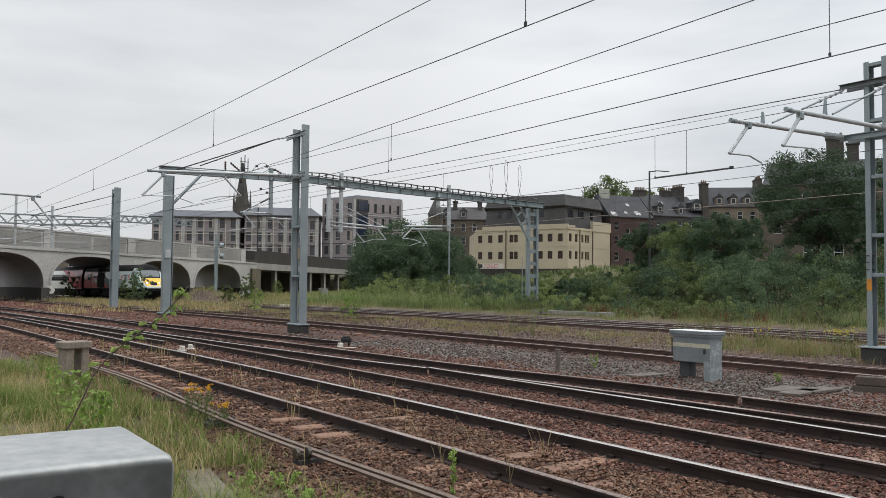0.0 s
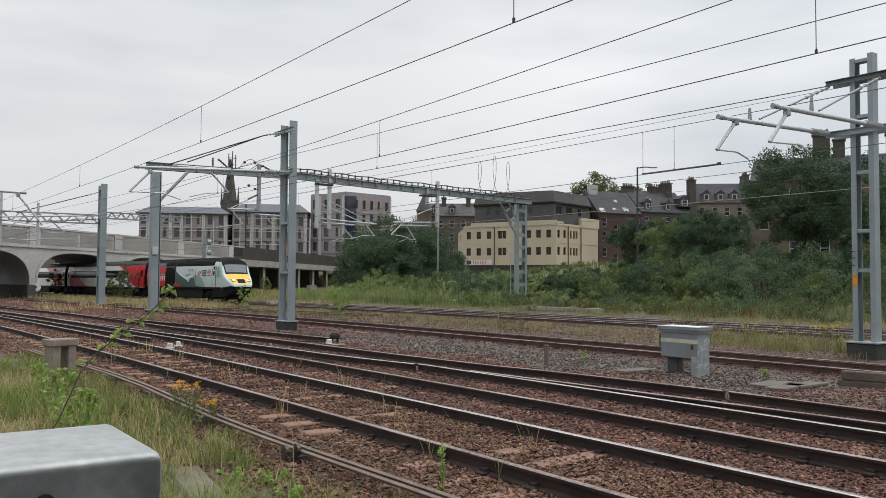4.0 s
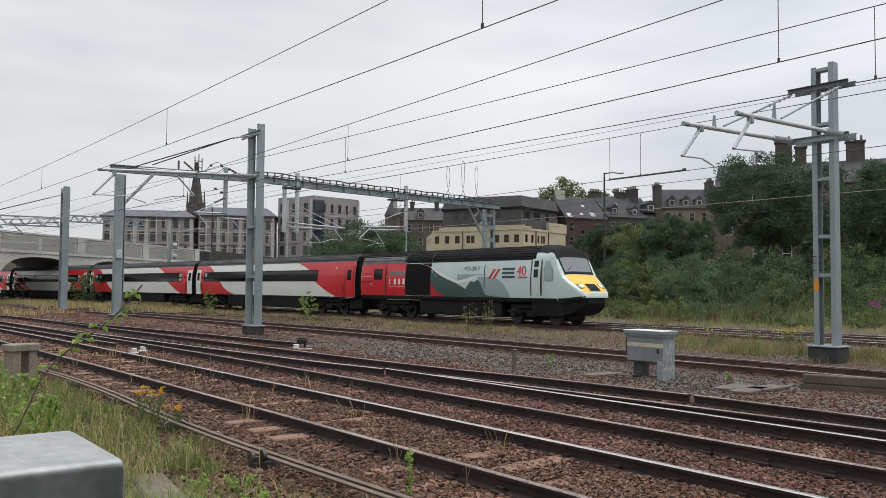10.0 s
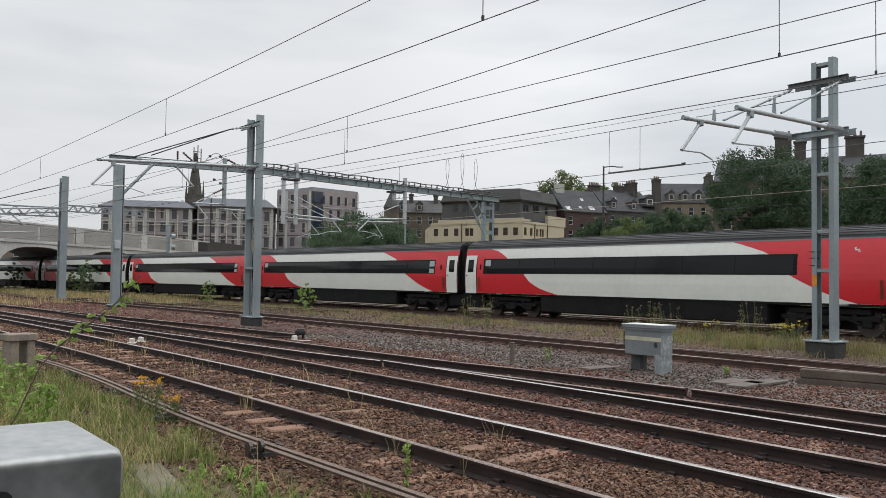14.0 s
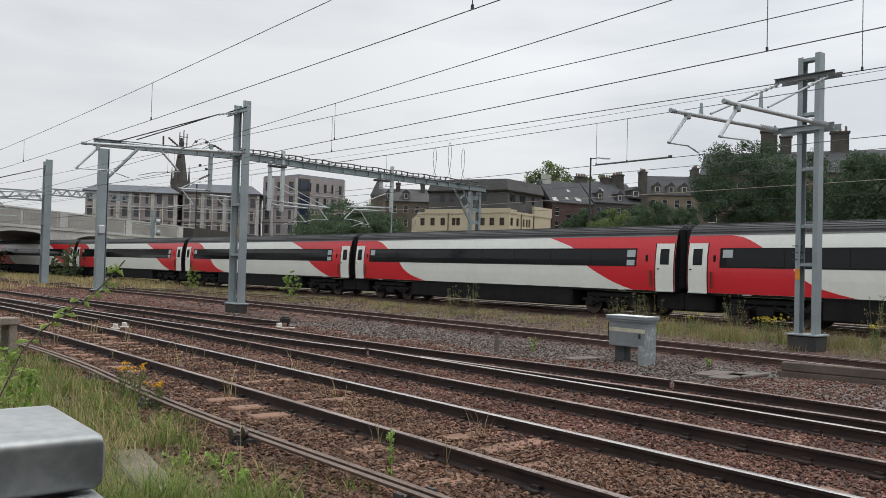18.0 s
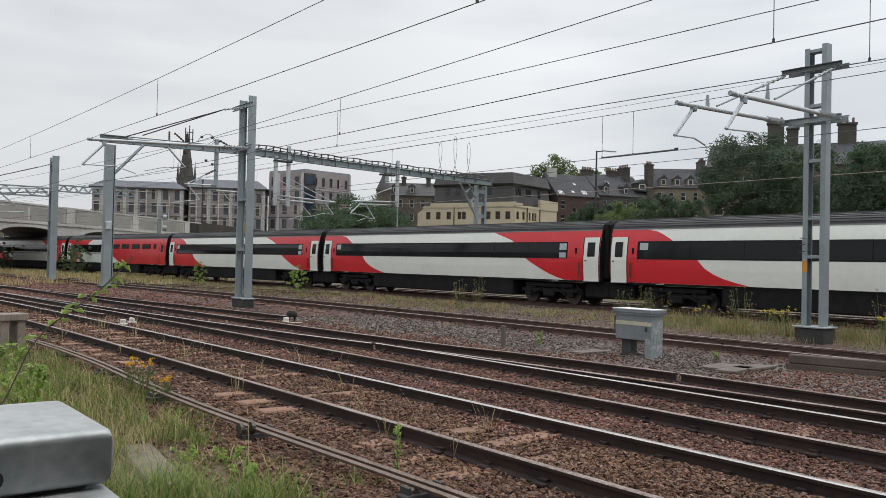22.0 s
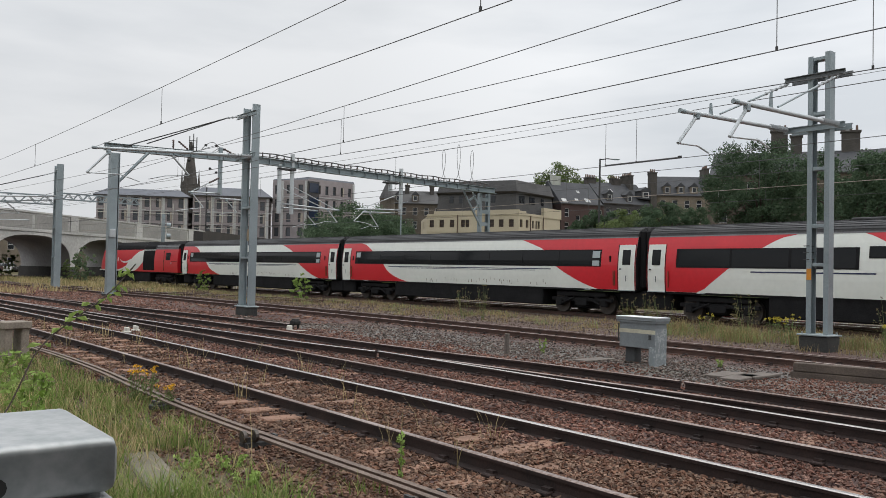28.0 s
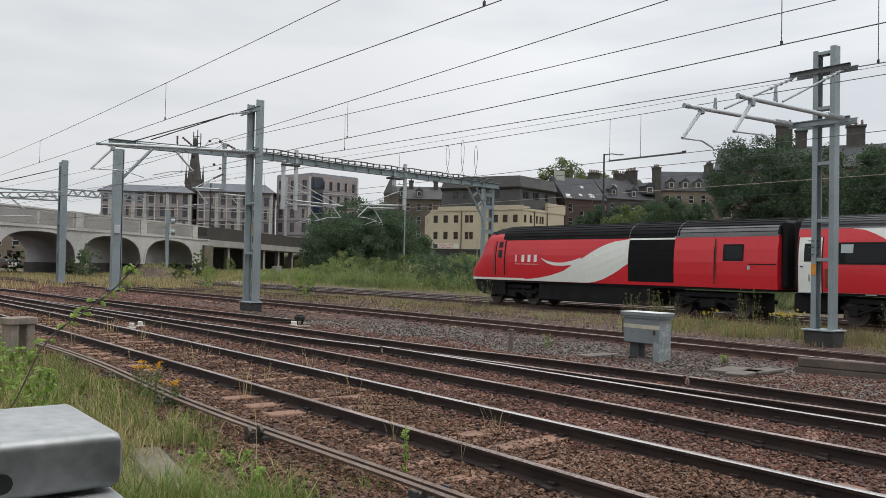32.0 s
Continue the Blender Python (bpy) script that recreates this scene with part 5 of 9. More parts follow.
def channel(p, q, w, d, face):
    """A rolled channel from p to q: web w wide, flanges d deep towards face (a unit vector)."""
    p, q, f = Vector(p), Vector(q), Vector(face)
    z = (q - p).normalized()
    s = z.cross(f).normalized()
    t = 0.016
    sec = ((-w / 2, 0), (w / 2, 0), (w / 2, d), (w / 2 - t, d), (w / 2 - t, t), (-w / 2 + t, t), (-w / 2 + t, d), (-w / 2, d))
    return Geo().loft([[tuple(o + s * a + f * b) for a, b in sec] for o in (p, q)])


def insulator(p, q, r=0.075, n=7):
    """A ribbed insulator from p to q."""
    p, q = Vector(p), Vector(q)
    z = (q - p).normalized()
    x = z.cross(Vector((0.3, 0.9, 0.2))).normalized()
    y = z.cross(x)
    rings = []
    for i in range(n):
        for k, w in ((0.0, 0.5), (0.28, 0.5), (0.36, 1.0), (0.62, 0.8), (0.70, 0.5)):
            o = p.lerp(q, (i + k) / n)
            rings.append([o + x * (math.cos(a) * r * w) + y * (math.sin(a) * r * w) for a in steps(0, 2 * math.pi, 10)[:-1]])
    rings.append([o + q - p.lerp(q, (n - 0.3) / n) for o in rings[-1]])
    return Geo().loft(rings)


def plinth(e, x, y, z0, z1, sx, sy, plate_z):
    part("plinth", Geo().box((x, y, (z0 + z1) / 2), (sx, sy, z1 - z0), None, 0.02), CONCRETE_DARK, e, "dark concrete plinth")
    pl = part("base_plate", Geo().box((x, y, plate_z), (sx + 0.08, sy + 0.08, 0.04), None, 0.008), STEEL, e)
    for a in (-1, 1):
        for b in (-1, 1):
            part("bolt", Geo().cyl((x + a * sx * 0.42, y + b * sy * 0.42, plate_z), (x + a * sx * 0.42, y + b * sy * 0.42, plate_z + 0.07), 0.022, 6), STEEL, pl)


def twin_mast(name, label, x, y, z_top, gap, col, across=0.30, rungs=()):
    """A mast of two channels set apart along the track, back to back, joined by battens."""
    e = thing(name, pose(0, 0, 0), label, "mast", "overhead line masts")
    for s in (-1, 1):
        yc = y + s * gap / 2
        part("column", channel((x, yc + s * col / 2, 0.02), (x, yc + s * col / 2, z_top - (0.06 if s > 0 else 0)), across, col, (0, -s, 0)), STEEL, e)
    for z in rungs:
        part("batten", Geo().box((x, y, z), (across * 0.9, gap - 0.02, 0.09), None, 0.01), STEEL, e)
    return e


DARK_GALV = mat("dull_grey_channel_steel", (0.15, 0.16, 0.165), (0.10, 0.11, 0.115), 0.6, 0.2, 2, 30, 0.05)
# right-hand tower with two cantilevers
TX, TY = 20.0, 10.61
tower = twin_mast("overhead_line_tower", "galvanised twin-column overhead line tower on a dark plinth", TX, TY, 7.28, 0.44, 0.13, 0.24, (1.99, 2.95, 4.38, 5.76, 7.14))
plinth(tower, TX, TY, -0.3, 0.22, 0.60, 0.74, 0.25)
for zc, w in ((6.70, 0.12), (5.40, 0.15)):
    for s in (-1, 1):
        part("cross_channel", channel((TX + s * 0.16, 9.92, zc), (TX + s * 0.16, 11.48, zc), w, 0.07, (s, 0, 0)), STEEL if zc < 6 else DARK_GALV, tower)
part("warning_plate", Geo().box((TX - 0.13, TY + 0.21, 1.75), (0.01, 0.12, 0.28)), BOLT_YELLOW, tower, "small orange warning plate")
for z in (2.12, 2.30, 2.46):
    part("binding", Geo().box((TX - 0.005, TY + 0.28, z), (0.26, 0.15, 0.02)), DARK_STEEL, tower, "thin dark binding round the column")


def cantilever(name, x0, x1, y, z0, z1, stay, knob, drop, reg, label):
    """A near-level tube with its ribbed insulator, a stay, a drop tube and a registration arm."""
    e = thing(name, pose(0, 0, 0), label, "cantilever", "overhead line cantilevers")
    k = 0.82
    xm, zm = x0 + (x1 - x0) * k, z0 + (z1 - z0) * k
    part("tube", Geo().cyl((x0, y, z0), (xm, y, zm), 0.052, 12), STEEL_LIGHT, e, "", True)
    part("end_cap", Geo().cyl((x0 - 0.05 * (1 if x1 > x0 else -1), y, z0), (x0 + 0.12 * (1 if x1 > x0 else -1), y, z0), 0.056, 12), STEEL, e)
    part("insulator", insulator((xm, y, zm), (x1, y, z1), 0.078, 8), GREY_INSUL, e, "ribbed grey insulator")
    if stay:
        a, b = stay
        m = Vector(a).lerp(Vector(b), 0.62)
        part("stay", Geo().cyl(a, m, 0.026, 8), STEEL, e, "", True)
        part("stay_insulator", insulator(m, b, 0.045, 5), GREY_INSUL, e, "ribbed grey insulator")
    if knob:
        part("wire_clamp", Geo().cyl(knob[0], knob[1], 0.05, 8, top=0.03), STEEL, e)
    part("drop_tube", Geo().cyl(drop[0], drop[1], 0.040, 8), STEEL_LIGHT, e, "", True)
    part("clamp", Geo().box(drop[0], (0.14, 0.12, 0.16), None, 0.02), STEEL, e)
    part("registration_arm", Geo().tube([drop[1]] + list(reg), 0.020, 6), STEEL_LIGHT, e)
    return e


cantilever("cantilever", 15.41, 19.80, 11.4, 5.33, 5.43, ((16.89, 11.4, 5.46), (19.86, 11.4, 6.63)), ((16.52, 11.4, 5.40), (16.52, 11.4, 5.66)),
           ((15.99, 11.4, 5.29), (15.31, 11.4, 4.59)), ((16.02, 11.4, 4.61), (16.45, 11.4, 4.49)), "galvanised cantilever tube on the tower")
cantilever("cantilever", 15.40, 19.75, 10.05, 5.34, 5.40, ((17.07, 10.05, 5.45), (19.75, 10.05, 6.60)), ((16.78, 10.05, 5.40), (16.79, 10.05, 5.74)),
           ((15.86, 10.05, 5.26), (15.23, 10.05, 4.57)), ((16.28, 10.05, 4.62), (16.73, 10.05, 4.50)), "galvanised cantilever tube on the tower")

# mast with two cantilevers towards the near tracks
MX, MY = 14.06, 31.08
mast_a = twin_mast("overhead_line_mast", "tall grey twin-channel mast on a dark plinth", MX, MY, 8.12, 0.85, 0.10, 0.30, (2.0, 4.0, 6.0, 7.8))
plinth(mast_a, MX, MY, -0.35, 0.04, 0.50, 1.0, 0.06)
part("side_conduit", Geo().tube([(MX - 0.17, MY - 0.50, 0.1), (MX - 0.17, MY - 0.50, 6.2)], 0.03), STEEL, mast_a)
part("number_plate", Geo().box((MX - 0.18, MY - 0.35, 2.9), (0.01, 0.22, 0.45)), mat("faded_tan_plate", (0.30, 0.24, 0.16), None, 0.7, 0, 5, 40, 0.02), mast_a, "small faded plate")
part("cross_channel", channel((MX - 0.2, MY - 0.9, 6.05), (MX - 0.2, MY + 0.9, 6.05), 0.18, 0.07, (-1, 0, 0)), STEEL, mast_a)
part("cross_channel", channel((MX - 0.2, MY - 0.9, 7.72), (MX - 0.2, MY + 0.9, 7.72), 0.18, 0.07, (-1, 0, 0)), STEEL, mast_a)
part("stay_insulator", insulator((13.0, 31, 7.48), (13.9, 31, 7.70), 0.05, 6), GREY_INSUL, mast_a, "ribbed grey insulator")
for x, z in ((9.9, 6.12), (8.9, 5.85)):
    part("stay_rod", Geo().tube([(13.0, 31, 7.48), (x, 31, z)], 0.022), DARK_STEEL, mast_a)
cantilever("cantilever", 7.87, 13.85, 30.4, 5.70, 6.00, None, None, ((8.38, 30.4, 5.58), (7.66, 30.4, 4.80)), ((8.80, 30.4, 4.83), (9.50, 30.4, 4.63)), "galvanised cantilever tube on the tall mast")
cantilever("cantilever", 9.60, 13.85, 31.6, 6.02, 6.08, None, None, ((11.0, 31.6, 5.92), (11.75, 31.6, 5.15)), ((10.85, 31.6, 5.06), (10.2, 31.6, 4.88)), "galvanised cantilever tube on the tall mast")

# portal over the running lines
portal = thing("overhead_line_portal", pose(0, 0, 0), "long grey steel portal with insulators along its beam", "portal")
part("leg", channel((13.31, 48.0, -0.1), (13.31, 48.0, 7.85), 0.46, 0.42, (1, 0, 0)), STEEL, portal)
part("leg_flange", Geo().box((13.8, 48.0, 3.9), (0.03, 0.46, 7.9)), STEEL, portal)
plinth(portal, 13.56, 48.0, -0.35, -0.02, 0.75, 0.75, 0.0)
part("leg_box", Geo().box((13.50, 47.7, 3.35), (0.30, 0.14, 0.45), None, 0.02), STEEL_LIGHT, portal, "pale control box on the leg")
part("knee_brace", Geo().cyl((15.46, 48.2, 8.06), (13.82, 48.1, 6.25), 0.085, 10), STEEL, portal)
BOOM_Z = ((13.1, 8.03), (22.7, 8.16), (28.0, 7.98), (33.3, 7.88), (42.2, 7.72))


def boom_z(x):
    return lerp(BOOM_Z, x)


xs = (13.1, 22.7, 28.0, 33.3, 42.2)
for i, (a, b) in enumerate(zip(xs[:-1], xs[1:])):
    za, zb = boom_z(a), boom_z(b)
    sec = ((-0.18, 0.0), (0.18, 0.0), (0.18, 0.03), (0.02, 0.03), (0.02, 0.39), (0.18, 0.39), (0.18, 0.42), (-0.18, 0.42), (-0.18, 0.39), (-0.02, 0.39), (-0.02, 0.03), (-0.18, 0.03))
    part("beam", Geo().loft([[(x, 48.4 + s, z + h) for s, h in sec] for x, z in ((a, za), (b, zb))]), STEEL, portal)
stiff = Geo().box((0, 0, 0.21), (0.025, 0.32, 0.36)).data("stiffener", STEEL)
ins_mesh = insulator((0, 0, 0.42), (0, 0, 0.74), 0.075, 3).data("insulator", PORCELAIN)
for i in range(26):
    x = 15.0 + i * 1.02
    o = new("stiffener", stiff)
    o.parent, o.location = portal, (x, 48.4, boom_z(x))
for i in range(40):
    x = 21.7 + i * 0.5
    o = new("post_insulator", ins_mesh)
    o.parent, o.location = portal, (x, 48.4, boom_z(x))
for k in (-0.07, 0.07):
    part("feeder_cable", Geo().tube([(x, 48.4 + k, boom_z(x) + 0.70 + 0.03 * math.sin(x * 3)) for x in steps(21.4, 41.5, 60)], 0.028, 5), WIRE, portal)
part("conductor_rail", Geo().tube([(x, 48.25, boom_z(x) + 0.47) for x in steps(21.4, 41.5, 12)], 0.03, 5), DARK_STEEL, portal)
# right leg: lattice of two columns
for x in (41.10, 42.12):
    part("leg", channel((x, 49.0, -0.05), (x, 49.0, 7.72), 0.34, 0.2, (1 if x < 41.5 else -1, 0, 0)), STEEL, portal)
for i in range(8):
    part("leg_batten", Geo().box((41.61, 48.86, 0.6 + i * 0.95), (0.85, 0.02, 0.28)), STEEL, portal)
for a, b in (((39.4, 7.75), (41.1, 5.2)), ((40.3, 7.7), (41.1, 6.4)), ((39.9, 7.0), (40.6, 7.5)), ((40.4, 6.3), (41.0, 6.9))):
    part("knee_brace", Geo().beam((a[0], 48.8, a[1]), (b[0], 48.8, b[1]), 0.12), STEEL, portal)
plinth(portal, 41.6, 49.0, -0.2, 0.25, 1.5, 0.9, 0.28)
part("platform", Geo().box((41.6, 48.7, 0.75), (1.7, 0.5, 0.06)), STEEL, portal)
part("side_pipe", Geo().tube([(40.3, 48.6, 0.3), (40.3, 48.6, 3.9)], 0.03), STEEL, portal)
# posts that hang under the beam, each with its own arms
for x, lo, up in ((24.8, 5.1, 9.0), (23.9, 5.1, 8.3), (33.36, 5.6, 8.85), (32.45, 7.2, 8.4), (22.2, 7.0, 7.9)):
    part("hanging_post", Geo().beam((x, 48.4, lo), (x, 48.4, up), 0.20), STEEL_LIGHT, portal)
for x in (24.8, 32.9):
    part("post_bracket", Geo().box((x - 0.4, 48.4, boom_z(x) - 0.12), (1.2, 0.4, 0.12), None, 0.02), DARK_STEEL, portal)


def hung_arm(x0, x1, y, z0, z1, d0, d1, reg, label):
    return cantilever("cantilever", x1, x0, y, z1, z0, None, None, (d0, d1), reg, label)


HUNG = "pale cantilever tube hung under the portal"
hung_arm(24.0, 28.2, 48.2, 5.72, 5.56, (27.4, 48.2, 5.52), (28.1, 48.2, 4.75), ((27.2, 48.2, 4.75), (26.3, 48.2, 4.5)), HUNG)
hung_arm(24.0, 27.0, 49.0, 5.55, 5.48, (26.0, 49.0, 5.45), (26.9, 49.0, 4.55), ((26.0, 49.0, 4.55), (25.2, 49.0, 4.3)), HUNG)
hung_arm(33.3, 29.6, 48.2, 5.9, 5.75, (30.3, 48.2, 5.72), (29.4, 48.2, 4.9), ((30.2, 48.2, 4.85), (30.9, 48.2, 4.7)), HUNG)
hung_arm(33.3, 30.6, 49.0, 5.72, 5.62, (31.2, 49.0, 5.55), (31.9, 49.0, 4.65), ((31.2, 49.0, 4.7), (30.5, 49.0, 4.45)), HUNG)

hung_arm(19.9, 17.96, 48.2, 6.06, 6.02, (18.14, 48.2, 5.95), (18.86, 48.2, 5.14), ((17.65, 48.2, 4.95), (17.2, 48.2, 4.85)), HUNG)
hung_arm(19.9, 21.6, 49.0, 5.84, 5.82, (20.64, 49.0, 5.75), (21.33, 49.0, 5.05), ((20.7, 49.0, 4.98), (20.2, 49.0, 4.84)), HUNG)
part("hanging_post", Geo().beam((19.93, 48.4, 6.0), (19.93, 48.4, 8.9), 0.20), STEEL, portal)
part("stay_tube", Geo().tube([(18.13, 48.3, 6.07), (19.2, 48.3, 6.67)], 0.035), STEEL_LIGHT, portal)
part("stay_insulator", insulator((19.2, 48.3, 6.67), (19.85, 48.3, 7.02), 0.075, 6), PORCELAIN, portal, "dark ribbed insulator")
part("hanging_rod", Geo().beam((19.12, 48.4, 3.72), (19.12, 48.4, 6.4), 0.06), DARK_STEEL, portal)
for a, b in (((24.1, 6.75), (27.2, 5.62)), ((25.0, 6.85), (28.1, 5.58)), ((32.9, 6.9), (30.0, 5.78))):
    part("stay_tube", Geo().tube([(a[0], 48.4, a[1]), (b[0], 48.3, b[1])], 0.03), STEEL_LIGHT, portal)
# dark insulator strings and jumper leads over the left end of the beam
leads = thing("feeder_insulators", pose(0, 0, 0), "dark insulator strings and thin jumper leads on the portal", "insulators")
for a, b in (((17.0, 8.45), (17.0, 9.05)), ((17.45, 8.5), (18.1, 8.4)), ((17.3, 9.0), (17.9, 8.55)), ((20.1, 8.85), (21.0, 8.45)), ((21.0, 8.45), (21.6, 8.62))):
    part("insulator", insulator((a[0], 48.4, a[1]), (b[0], 48.4, b[1]), 0.085, 5), PORCELAIN, leads, "dark ribbed insulator")
for a, b, h in (((17.9, 8.5), (19.9, 8.9), -0.35), ((19.0, 8.95), (19.9, 8.9), 0.25), ((19.0, 8.95), (18.6, 8.3), 0.1), ((19.66, 8.99), (20.9, 8.46), -0.3), ((20.07, 8.8), (19.4, 8.3), 0.1)):
    pts = [(a[0] + (b[0] - a[0]) * k, 48.5, a[1] + (b[1] - a[1]) * k + h * math.sin(math.pi * k)) for k in steps(0, 1, 8)]
    part("lead", Geo().tube(pts, 0.018, 5), WIRE, leads)
for x, z in ((19.0, 8.95), (19.66, 8.99), (20.07, 8.8), (19.3, 7.55), (19.7, 7.35), (18.0, 7.9)):
    part("clamp", Geo().box((x, 48.45, z), (0.16, 0.12, 0.14), None, 0.03), DARK_STEEL, leads)

# far mast of the near tracks with booms to both sides
mast_b = twin_mast("overhead_line_mast", "tall grey mast on a dark plinth", 13.58, 60.9, 8.36, 0.7, 0.12, 0.42, (2, 4, 6, 8))
plinth(mast_b, 13.58, 60.9, -0.5, -0.22, 0.8, 1.2, -0.2)
part("stay_insulator", insulator((12.6, 60.9, 7.55), (13.45, 60.9, 7.85), 0.05, 5), GREY_INSUL, mast_b, "ribbed grey insulator")
part("stay_wire", Geo().tube([(12.6, 60.9, 7.55), (8.2, 60.9, 6.1)], 0.03), DARK_STEEL, mast_b)
cantilever("cantilever", 7.2, 13.3, 60.4, 5.75, 6.15, None, None, ((8.6, 60.4, 5.85), (7.6, 60.4, 5.0)), ((8.9, 60.4, 5.0), (9.6, 60.4, 4.7)), "galvanised cantilever tube on the far mast")
cantilever("cantilever", 8.9, 13.3, 61.4, 5.55, 5.95, None, None, ((10.4, 61.4, 5.7), (11.3, 61.4, 4.9)), ((10.4, 61.4, 4.9), (9.6, 61.4, 4.7)), "galvanised cantilever tube on the far mast")


def lattice(e, a, b, h, w, n, name="lattice_beam"):
    """A light truss from a to b."""
    a, b = Vector(a), Vector(b)
    g = Geo()
    for dz in (0, h):
        for s in (-w / 2, w / 2):
            o = Vector((0, s, dz))
            g.beam(a + o, b + o, 0.07)
    for i in range(n):
        p, q = a.lerp(b, i / n), a.lerp(b, (i + 0.5) / n)
        r = a.lerp(b, (i + 1) / n)
        for s in (-w / 2, w / 2):
            o = Vector((0, s, 0))
            g.beam(p + o, q + o + Vector((0, 0, h)), 0.045)
            g.beam(q + o + Vector((0, 0, h)), r + o, 0.045)
    return part(name, g, STEEL, e, "light lattice girder")


span_b = thing("lattice_portal", pose(0, 0, 0), "light lattice girder portal over the far tracks", "portal", "lattice portals")
lattice(span_b, (13.9, 60.9, 6.0), (19.0, 60.9, 5.97), 0.42, 0.3, 8)


near_span = thing("lattice_portal", pose(0, 0, 0), "galvanised lattice girder over the near tracks with hanging posts", "portal", "lattice portals")
lattice(near_span, (-4.0, 60.9, 5.5), (13.3, 60.9, 5.6), 0.6, 0.35, 16)
part("post", Geo().beam((-4.0, 60.9, -0.3), (-4.0, 60.9, 7.2), 0.28), STEEL, near_span)
for x, lo, up in ((9.5, 3.98, 6.84), (7.3, 4.1, 7.45)):
    part("hanging_post", Geo().beam((x, 60.9, lo), (x, 60.9, up), 0.14), STEEL_LIGHT, near_span)
for x0, x1, z in ((9.5, 7.8, 4.3), (9.6, 11.8, 4.4), (7.3, 5.6, 4.5)):
    part("registration_tube", Geo().tube([(x0, 60.9, z), (x1, 60.9, z + 0.06)], 0.04), STEEL_LIGHT, near_span)
# mast outside the view that carries an arm over the nearest track
side = thing("overhead_line_mast", pose(0, 0, 0), "grey steel mast beside the sleepered track", "mast", "overhead line masts")
part("column", channel((0.2, 38, -0.2), (0.2, 38, 7.6), 0.30, 0.14, (1, 0, 0)), STEEL, side)
part("column_flange", Geo().box((0.36, 38, 3.7), (0.02, 0.30, 7.8)), STEEL, side)
cantilever("cantilever", 5.42, 0.4, 38, 5.25, 5.35, None, None, ((5.17, 38, 5.14), (6.11, 38, 3.95)), ((5.4, 38, 4.0), (4.7, 38, 4.1)), "galvanised cantilever tube over the sleepered track")
# signal post before the bridge
sp = thing("insulator_mast", pose(0, 0, 0), "dark steel mast carrying two round drums", "mast")
part("shaft", Geo().beam((31.7, 92.7, -0.4), (31.7, 92.7, 7.4), 0.32), STEEL, sp)
for z in (6.1, 4.9):
    part("drum", Geo().cyl((31.95, 92.3, z), (32.35, 92.2, z), 0.30, 14), STEEL, sp)
part("base", Geo().box((31.7, 92.7, -0.3), (0.8, 0.8, 0.5), None, 0.03), CONCRETE, sp)
bx = thing("lineside_cabinet", pose(36.6, 96.5, -0.3), "pale grey lineside cabinet before the bridge", "cabinet")
part("body", Geo().box((0, 0, 0.55), (1.1, 0.7, 1.1), None, 0.03), STEEL_LIGHT, bx)
part("roof", Geo().box((0, 0, 1.13), (1.2, 0.8, 0.06), None, 0.02), STEEL, bx)
part("door", Geo().box((-0.28, -0.36, 0.55), (0.5, 0.02, 0.95)), STEEL_LIGHT, bx)


# ---- wires ----
def wire_run(label, x, cat, con, y0, y1, droppers, sag=0.0, r=0.010, metal=WIRE):
    """A contact wire under its catenary, hung with droppers; cat and con are heights."""
    e = thing("overhead_wire", pose(0, 0, 0), label, "overhead wire", "overhead wires")

    def at(y, h, up=0.0):
        z = (h[0] + h[1] * min(y, 60.0) if isinstance(h, tuple) else h) + up
        return (bend(x, y), y, z + sag * ((y - 14) / 30.0) ** 2)

    ys = steps(y0, y1, int((y1 - y0) / 4))
    if cat:
        part("catenary", Geo().tube([at(y, cat) for y in ys], r, 5), WIRE, e)
    if con:
        part("contact_wire", Geo().tube([at(y, con) for y in ys], r, 5), metal, e)
    for y in droppers:
        part("dropper", Geo().tube([at(y, cat), at(y, con)], 0.006, 4), WIRE, e)
        part("dropper_clip", Geo().box(at(y, con, 0.03), (0.02, 0.03, 0.05)), DARK_STEEL, e)
    return e


WIRES = "pair of dark overhead wires with thin droppers"
wire_run(WIRES, 5.62, (5.28, -0.010), 4.39, -4, 150, (6.7, 16.2, 26.0, 36.0, 46.0), 0.0, 0.006)
wire_run(WIRES, 10.17, (5.9, -0.025), (4.68, -0.004), -4, 120, (6.0, 16.9, 27.0), 0.0, 0.008)
wire_run(WIRES, 12.0, (5.65, 0.008), (4.57, 0.0125), -4, 120, (5.6, 20.0, 31.0), 0.0, 0.008)
wire_run(WIRES, 16.70, 5.58, 4.47, -4, 120, (4.0, 13.6, 14.6, 24.0, 34.0), 0.0, 0.008)
wire_run("feeder wires strung from the tower", 20.2, 6.62, 6.40, -4, 120, (), 0.0, 0.006)
BARE = mat("bare_bright_contact_wire", (0.42, 0.36, 0.30), (0.30, 0.25, 0.2), 0.5, 0.3, 2, 20, 0)
wire_run(WIRES, 29.53, 6.2, 5.13, -10, 120, (8.0, 18.0, 28.0, 38.0), 0.0, 0.012, BARE)
wire_run(WIRES, 33.35, 6.2, 5.05, -10, 120, (10.0, 20.0, 30.0, 40.0), 0.0, 0.008)
sect = thing("section_insulator", pose(0, 0, 0), "dark rod spliced into an overhead contact wire", "section insulator")
part("rod", Geo().tube([(bend(16.7, y), y, 4.49) for y in (12.3, 13.4, 14.6)], 0.018, 6), WIRE, sect)
part("clamp", Geo().box((bend(16.7, 12.3), 12.3, 4.5), (0.03, 0.10, 0.06)), DARK_STEEL, sect)
